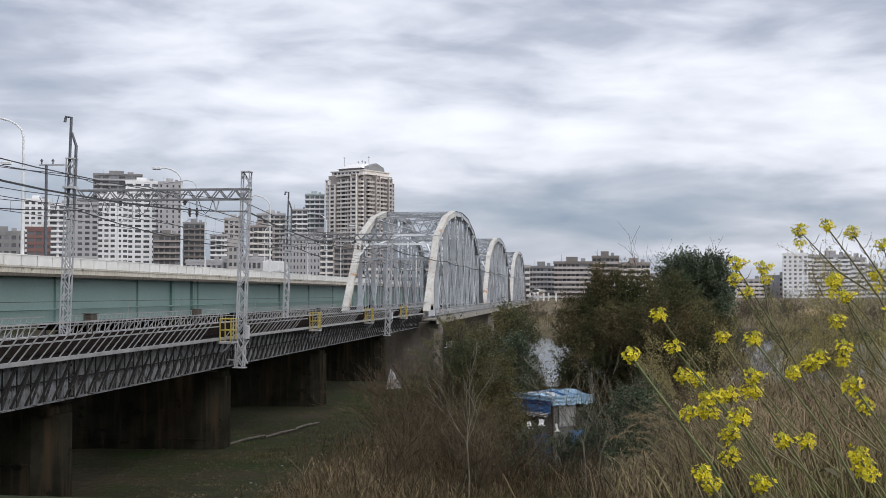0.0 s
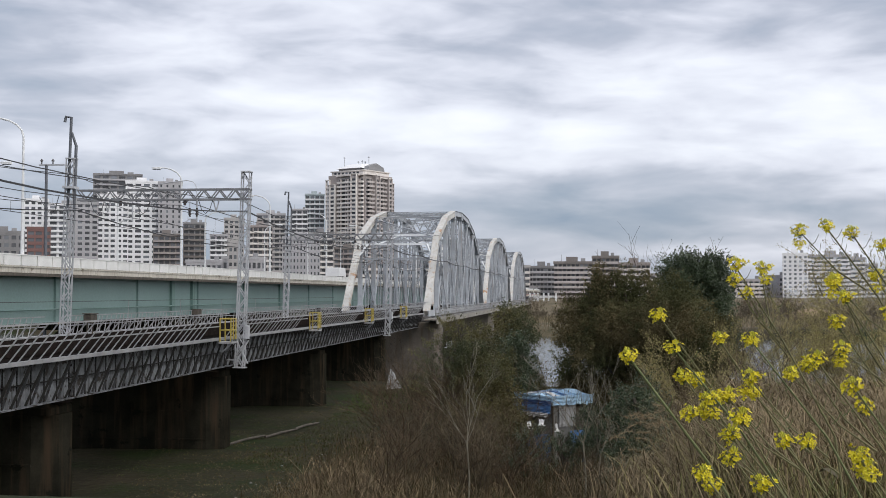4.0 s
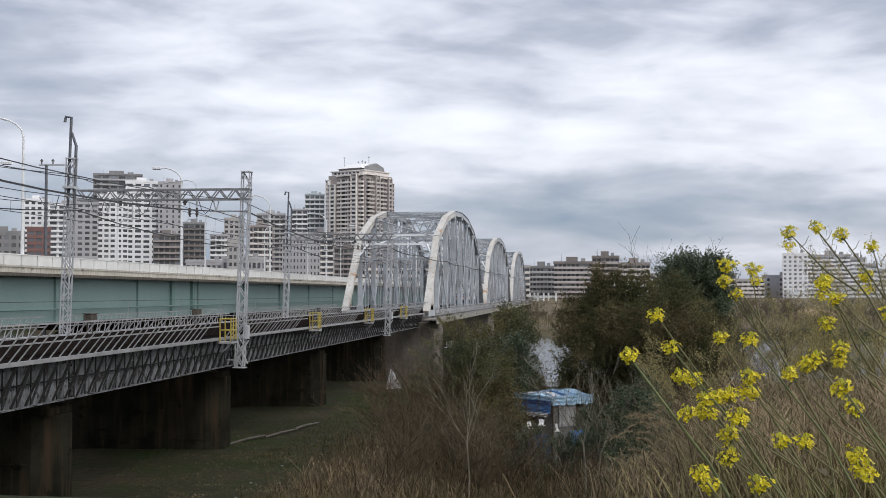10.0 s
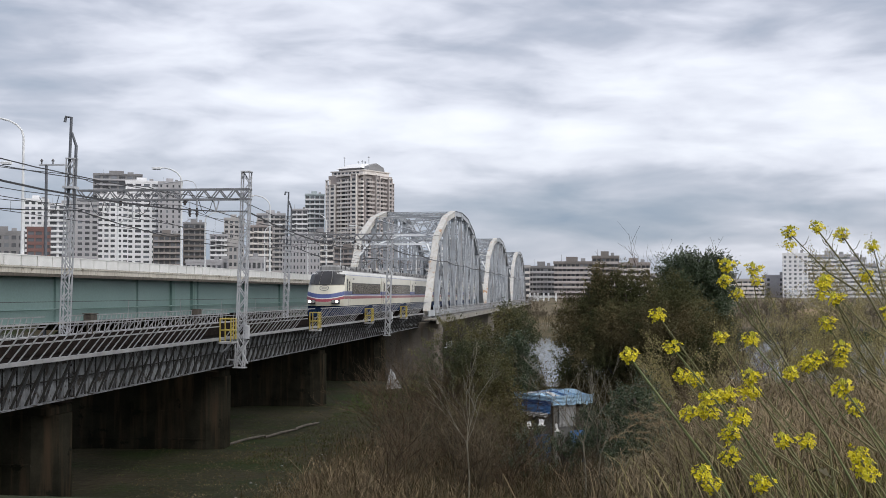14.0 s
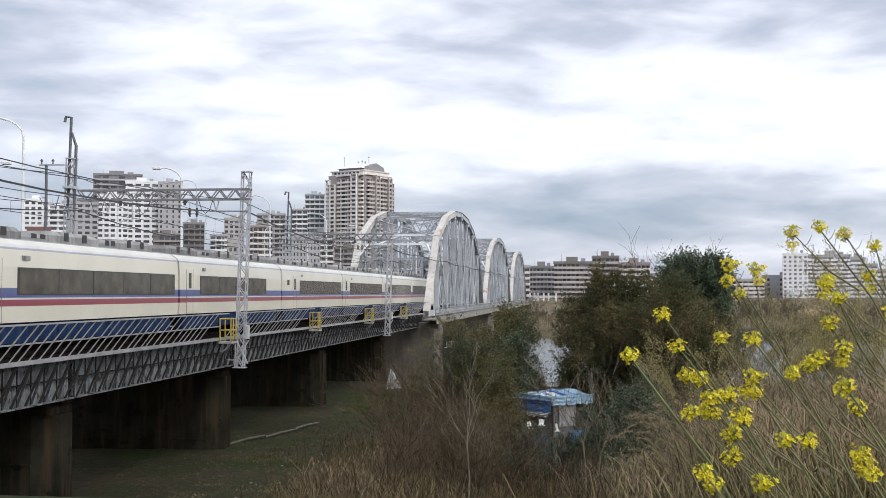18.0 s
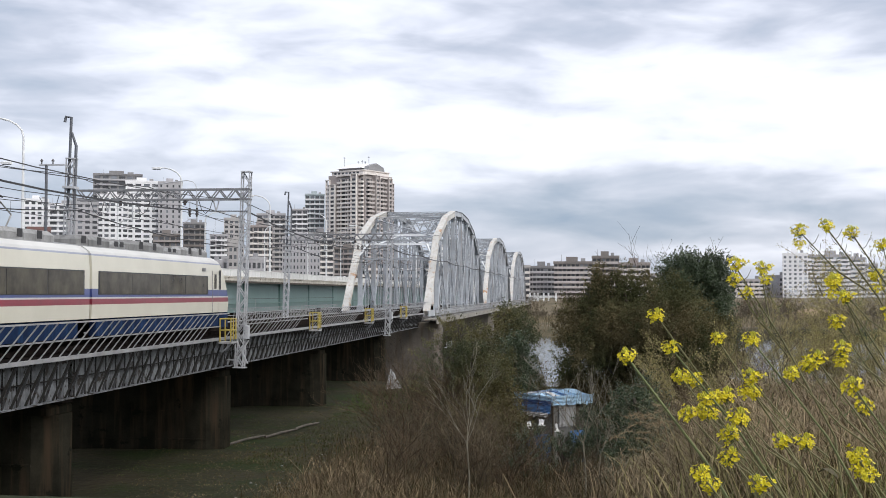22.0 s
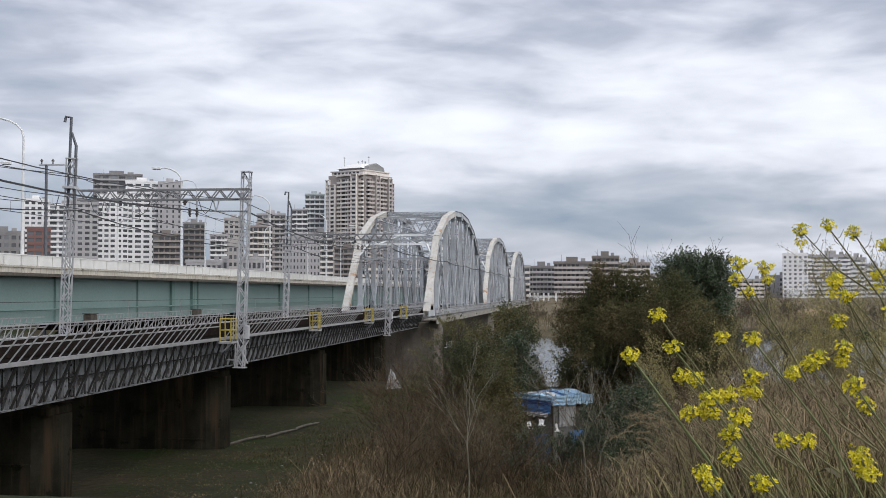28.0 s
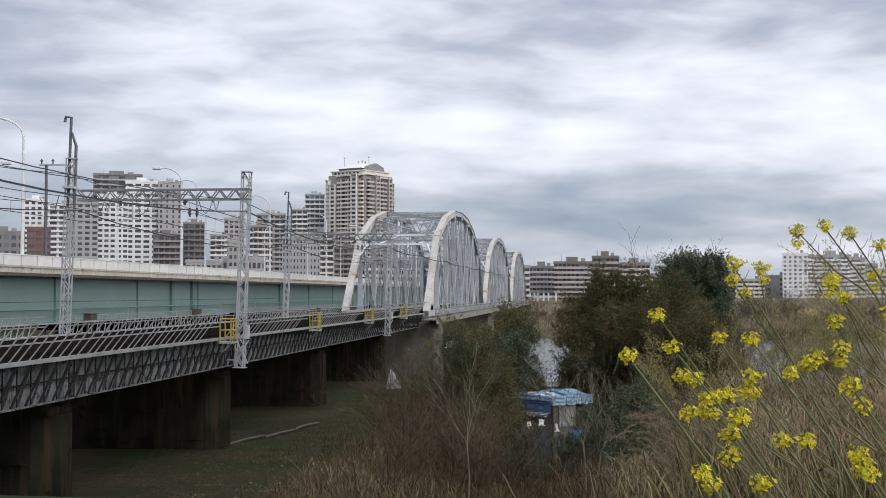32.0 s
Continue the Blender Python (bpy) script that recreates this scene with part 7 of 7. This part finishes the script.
# fallen timber under the bridge
for (x, y, l, rz) in ((-16.92, 63.21, 4.1, 79.0), (-16.1, 67.31, 4.1, 79.0), (-15.45, 70.8, 3.2, 79.0)):
    b = thing("timber_log", "fallen weathered timber on the mud", "log", pose(x, y, ground_z(x, y) + 0.10, 0, 0, rz), group="driftwood")
    part("log_body", Mesh().path([(-l / 2, 0, 0), (0, 0.06, 0.04), (l / 2, -0.04, 0.02)], 0.075, 0.05, 8), BARK, b)
    part("stub", Mesh().tube((l * 0.2, 0, 0.0), (l * 0.24, 0.15, 0.05), 0.05, 0.03), BARK, b)

# ---- rape flowers beside the eye ----
FL, PEDICELS = [], []
for k in range(6):
    rng = random.Random(300 + k)
    m = Mesh()
    side = Vector((rng.uniform(-1, 1), rng.uniform(-1, 1), 0)) * 0.004
    stalks = Mesh()
    for j in range(26):
        a, up_ = j * 2.4 + rng.uniform(-0.3, 0.3), 1 - j / 26
        reach = rng.uniform(0.009, 0.0165) * (0.55 + 0.45 * math.sin(math.pi * min(1, 0.15 + j / 26)))
        nrm = Vector((math.cos(a), math.sin(a), rng.uniform(0.1, 0.9) + up_)).normalized()
        c = Vector((math.cos(a) * reach, math.sin(a) * reach, 0.018 * up_ - 0.006 + rng.uniform(-0.002, 0.003))) + side * (j % 3)
        stalks.tube((0, 0, c.z - 0.008), c, 0.0006, 0.0005, 3, False)
        t1 = Matrix.Rotation(rng.uniform(0, 6.28), 3, nrm) @ nrm.orthogonal().normalized()
        t2 = nrm.cross(t1)
        fold = rng.uniform(-0.1, 1.1)
        for q in range(4):
            d = t1 * math.cos(q * math.pi / 2) + t2 * math.sin(q * math.pi / 2)
            s = nrm.cross(d)
            L = rng.uniform(0.0042, 0.0062)
            d = (d + nrm * fold).normalized()
            lift = nrm * rng.uniform(-0.0015, 0.001)
            m.add([c, c + d * L * 0.55 + s * L * 0.36, c + d * L + s * L * 0.24 + lift, c + d * L - s * L * 0.24 + lift, c + d * L * 0.55 - s * L * 0.36], [(0, 1, 2, 3, 4)])
    PEDICELS.append(stalks.data("pedicel_whorl", STEM_GREEN))
    FL.append(m.data("flower_head", PETAL))
BUDS = Mesh()
for j in range(9):
    a = j * 2.4
    r = 0.0016 * math.sqrt(j)
    BUDS.tube((r * math.cos(a), r * math.sin(a), 0.012), (r * math.cos(a) * 1.4, r * math.sin(a) * 1.4, 0.021 - r), 0.0016, 0.0007, 5)
BUDS = BUDS.data("buds", BUD)


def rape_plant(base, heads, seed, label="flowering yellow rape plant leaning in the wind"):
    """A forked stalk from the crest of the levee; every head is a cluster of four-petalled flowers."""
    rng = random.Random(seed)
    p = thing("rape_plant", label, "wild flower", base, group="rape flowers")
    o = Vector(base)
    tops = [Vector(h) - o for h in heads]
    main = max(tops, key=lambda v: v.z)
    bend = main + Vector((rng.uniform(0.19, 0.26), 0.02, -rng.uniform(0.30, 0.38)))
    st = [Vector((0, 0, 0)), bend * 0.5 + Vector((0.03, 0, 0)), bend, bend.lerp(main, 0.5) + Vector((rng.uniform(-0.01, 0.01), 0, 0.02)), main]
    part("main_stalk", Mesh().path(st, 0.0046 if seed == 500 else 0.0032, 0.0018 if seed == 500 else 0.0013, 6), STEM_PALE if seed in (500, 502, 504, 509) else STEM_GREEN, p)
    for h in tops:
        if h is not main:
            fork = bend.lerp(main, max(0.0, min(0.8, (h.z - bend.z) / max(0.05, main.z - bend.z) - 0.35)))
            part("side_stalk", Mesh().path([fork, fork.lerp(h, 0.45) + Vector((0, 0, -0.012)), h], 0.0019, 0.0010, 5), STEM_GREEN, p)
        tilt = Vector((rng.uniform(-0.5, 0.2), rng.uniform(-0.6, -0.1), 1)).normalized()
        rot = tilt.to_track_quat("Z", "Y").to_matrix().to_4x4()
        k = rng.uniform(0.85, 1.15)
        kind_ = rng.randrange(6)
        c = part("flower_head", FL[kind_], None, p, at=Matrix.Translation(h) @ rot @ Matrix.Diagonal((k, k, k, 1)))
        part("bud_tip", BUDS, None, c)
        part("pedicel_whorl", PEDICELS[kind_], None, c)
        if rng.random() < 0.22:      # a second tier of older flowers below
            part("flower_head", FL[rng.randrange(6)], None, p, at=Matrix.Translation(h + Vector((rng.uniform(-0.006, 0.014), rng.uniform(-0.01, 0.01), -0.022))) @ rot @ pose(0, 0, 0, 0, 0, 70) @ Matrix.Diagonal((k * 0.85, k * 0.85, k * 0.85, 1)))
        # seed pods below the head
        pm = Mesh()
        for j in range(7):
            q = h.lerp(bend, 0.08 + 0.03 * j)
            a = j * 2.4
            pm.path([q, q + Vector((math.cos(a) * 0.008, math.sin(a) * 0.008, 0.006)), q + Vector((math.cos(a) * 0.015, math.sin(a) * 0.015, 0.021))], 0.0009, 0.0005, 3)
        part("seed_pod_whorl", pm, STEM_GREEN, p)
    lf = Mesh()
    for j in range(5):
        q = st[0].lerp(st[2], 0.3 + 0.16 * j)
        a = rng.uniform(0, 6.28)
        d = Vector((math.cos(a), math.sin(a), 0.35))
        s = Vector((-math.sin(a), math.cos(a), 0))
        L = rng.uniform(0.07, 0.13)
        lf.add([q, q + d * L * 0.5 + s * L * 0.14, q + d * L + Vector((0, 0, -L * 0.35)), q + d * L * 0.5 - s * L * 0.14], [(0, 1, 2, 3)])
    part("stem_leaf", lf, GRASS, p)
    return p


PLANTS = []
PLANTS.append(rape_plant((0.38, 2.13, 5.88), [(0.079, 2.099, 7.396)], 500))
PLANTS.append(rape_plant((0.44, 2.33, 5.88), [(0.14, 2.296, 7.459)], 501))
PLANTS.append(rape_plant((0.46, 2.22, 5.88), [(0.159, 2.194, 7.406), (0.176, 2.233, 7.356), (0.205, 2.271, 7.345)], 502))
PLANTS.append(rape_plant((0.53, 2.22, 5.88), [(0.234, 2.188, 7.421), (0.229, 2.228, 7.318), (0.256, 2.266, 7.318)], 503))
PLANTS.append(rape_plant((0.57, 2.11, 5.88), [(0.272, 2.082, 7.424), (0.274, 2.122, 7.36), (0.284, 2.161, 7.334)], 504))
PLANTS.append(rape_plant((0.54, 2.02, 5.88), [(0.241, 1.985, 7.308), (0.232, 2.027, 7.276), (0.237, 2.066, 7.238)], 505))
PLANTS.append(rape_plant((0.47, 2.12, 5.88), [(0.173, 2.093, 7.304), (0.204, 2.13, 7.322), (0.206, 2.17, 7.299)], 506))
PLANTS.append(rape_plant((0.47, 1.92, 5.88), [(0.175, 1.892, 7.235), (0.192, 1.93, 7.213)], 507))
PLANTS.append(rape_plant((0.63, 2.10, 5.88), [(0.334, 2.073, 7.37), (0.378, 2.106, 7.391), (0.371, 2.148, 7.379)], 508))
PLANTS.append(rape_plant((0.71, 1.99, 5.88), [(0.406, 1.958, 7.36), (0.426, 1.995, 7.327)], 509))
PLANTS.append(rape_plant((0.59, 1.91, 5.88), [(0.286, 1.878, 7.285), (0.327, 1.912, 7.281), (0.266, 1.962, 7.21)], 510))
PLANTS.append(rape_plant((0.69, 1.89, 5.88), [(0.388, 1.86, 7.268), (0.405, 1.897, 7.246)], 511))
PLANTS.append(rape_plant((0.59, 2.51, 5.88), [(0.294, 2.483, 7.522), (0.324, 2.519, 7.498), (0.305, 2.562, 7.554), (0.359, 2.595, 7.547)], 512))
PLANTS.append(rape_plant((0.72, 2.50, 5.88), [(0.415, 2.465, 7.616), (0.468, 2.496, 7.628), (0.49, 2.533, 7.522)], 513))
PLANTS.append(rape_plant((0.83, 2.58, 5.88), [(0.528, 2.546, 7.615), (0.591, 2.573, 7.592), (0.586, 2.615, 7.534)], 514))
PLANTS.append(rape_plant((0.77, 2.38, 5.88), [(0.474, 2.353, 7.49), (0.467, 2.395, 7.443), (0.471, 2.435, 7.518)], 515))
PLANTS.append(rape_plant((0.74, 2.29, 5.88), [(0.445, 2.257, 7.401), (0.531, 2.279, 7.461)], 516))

# ---- motion of things ----
A_SWAY = [-2, -2, -3, -4, -4, -4, -5, -4, -3, -2, -1, 0, -20, -16, -28, -24, -22, -33, -17, -10, -7, -10, -5, -5, -5, 1, 1, -5, -4, 0, 0, 1, 2, 2, 1, 4, 4, 1, -5, -2, -13, -2, 1, -11, -7, -13, -7, -4, 0, -4, -11, -11, -11, -10, -10, -10, -4, -8, -16, -27, -31, -22, -13, -11, -5]
B_SWAY = [1, -2, 0, 0, -2, -4, -4, -5, -3, -1, 1, 3, -8, -6, -13, 1, -4, -5, -11, -5, -2, -2, -4, -4, -6, -6, -13, -2, -2, 3, 2, 2, 1, 0, 0, -1, -1, -2, -2, -3, -4, -4, -5, -5, -6, -6, -7, -8, -8, -9, -9, -8, -6, -4, -2, 0, 0, -2, -10, -14, -4, -4, -4, -2, -4]
C_SWAY = [-2, -2, -3, -4, -4, -4, -5, -4, -3, -2, -1, -18, -41, -56, -35, -12, -12, -20, -32, -20, -20, -9, -11, 0, -17, -17, -18, -19, -19, -20, -21, -22, -23, -23, -24, -18, -15, 0, -1, -1, -8, -8, -6, -4, -3, -1, -4, -3, -4, -4, 0, -3, -2, -1, 1, 2, 0, -1, -6, -3, -1, -3, -3, -3, -6]
D_SWAY = [2, -2, -1, -1, -4, -2, -2, -2, -2, -2, -1, -1, -13, -27, -13, -2, -6, -4, -13, -4, -4, -2, -9, -4, -10, -16, -9, -4, -2, -1, -4, -6, -9, -12, -6, -2, 1, -1, -2, -1, -2, -6, -4, -6, -1, -2, -4, -6, -6, -6, -7, -7, -5, -2, 0, 2, 1, -1, -4, -9, -2, -1, -1, -1, -2]
E_SWAY = [0, 0, 0, 0, -2, -2, -2, 0, 1, 1, 2, 3, -8, -9, -12, -2, -3, -12, -6, -8, -3, -3, -2, 0, -2, 0, 0, 0, 0, 0, 0, 1, 1, 1, 1, 3, 3, 3, 1, 1, 1, 1, 3, 1, -2, 1, 0, 0, 1, 0, -2, 0, 0, 1, 1, 1, 1, 0, -3, -5, -11, -8, 0, 0, 0]
SWAY = [(B_SWAY, 0.0353), (A_SWAY, 0.0371), (A_SWAY, 0.0367), (B_SWAY, 0.0364), (D_SWAY, 0.0346), (E_SWAY, 0.0357), (E_SWAY, 0.0376), (E_SWAY, 0.0357), (D_SWAY, 0.0359), (C_SWAY, 0.0344), (E_SWAY, 0.0344), (E_SWAY, 0.0349), (C_SWAY, 0.0388), (C_SWAY, 0.0367), (C_SWAY, 0.0382), (C_SWAY, 0.0380), (D_SWAY, 0.0385)]


def motions():
    rows = [(0, 528), (1, 495), (2, 462), (3.5, 412), (5, 360), (7, 294), (9, 231), (10.5, 186), (11.5, 157.2), (12, 145.2), (13, 118.9), (14, 93.4), (14.5, 81.2), (15.5, 57.4), (17, 20.8), (18, -2.8), (19, -25.9), (20, -48.3), (21, -69.7), (22, -90.6), (22.5, -100.8), (23, -110.7), (24, -130), (26, -167), (29, -219), (32, -268)]
    for k, car in enumerate(TRAIN):
        back = k == 7
        walk(car, [(t, pose(TRACKS[0], s + offset[k], Z_RAIL, 0, 0, 180 if back else 0)) for t, s in rows])
    walk(TRUCK, [(0, pose(-41.0, 164.9, 9.47)), (3.5, pose(-41.0, 202.1, 9.47)), (16, pose(-41.0, 335.2, 9.47)), (32, pose(-41.0, 505.6, 9.47))])
    walk(CAR, [(0, pose(-47.0, 630.0, 9.47, 0, 0, 180)), (8, pose(-47.0, 575.0, 9.47, 0, 0, 180)), (16, pose(-47.0, 423.8, 9.47, 0, 0, 180)), (24, pose(-47.0, 186.9, 9.47, 0, 0, 180)), (25.5, pose(-47.0, 142.4, 9.47, 0, 0, 180)), (32, pose(-47.0, -50.1, 9.47, 0, 0, 180))])
    for plant, (series, gain) in zip(PLANTS, SWAY):
        home = plant.matrix_basis.translation.copy()
        walk(plant, [(i * 0.5, pose(home.x, home.y, home.z, 0, gain * a, 0)) for i, a in enumerate(series)])


motions()
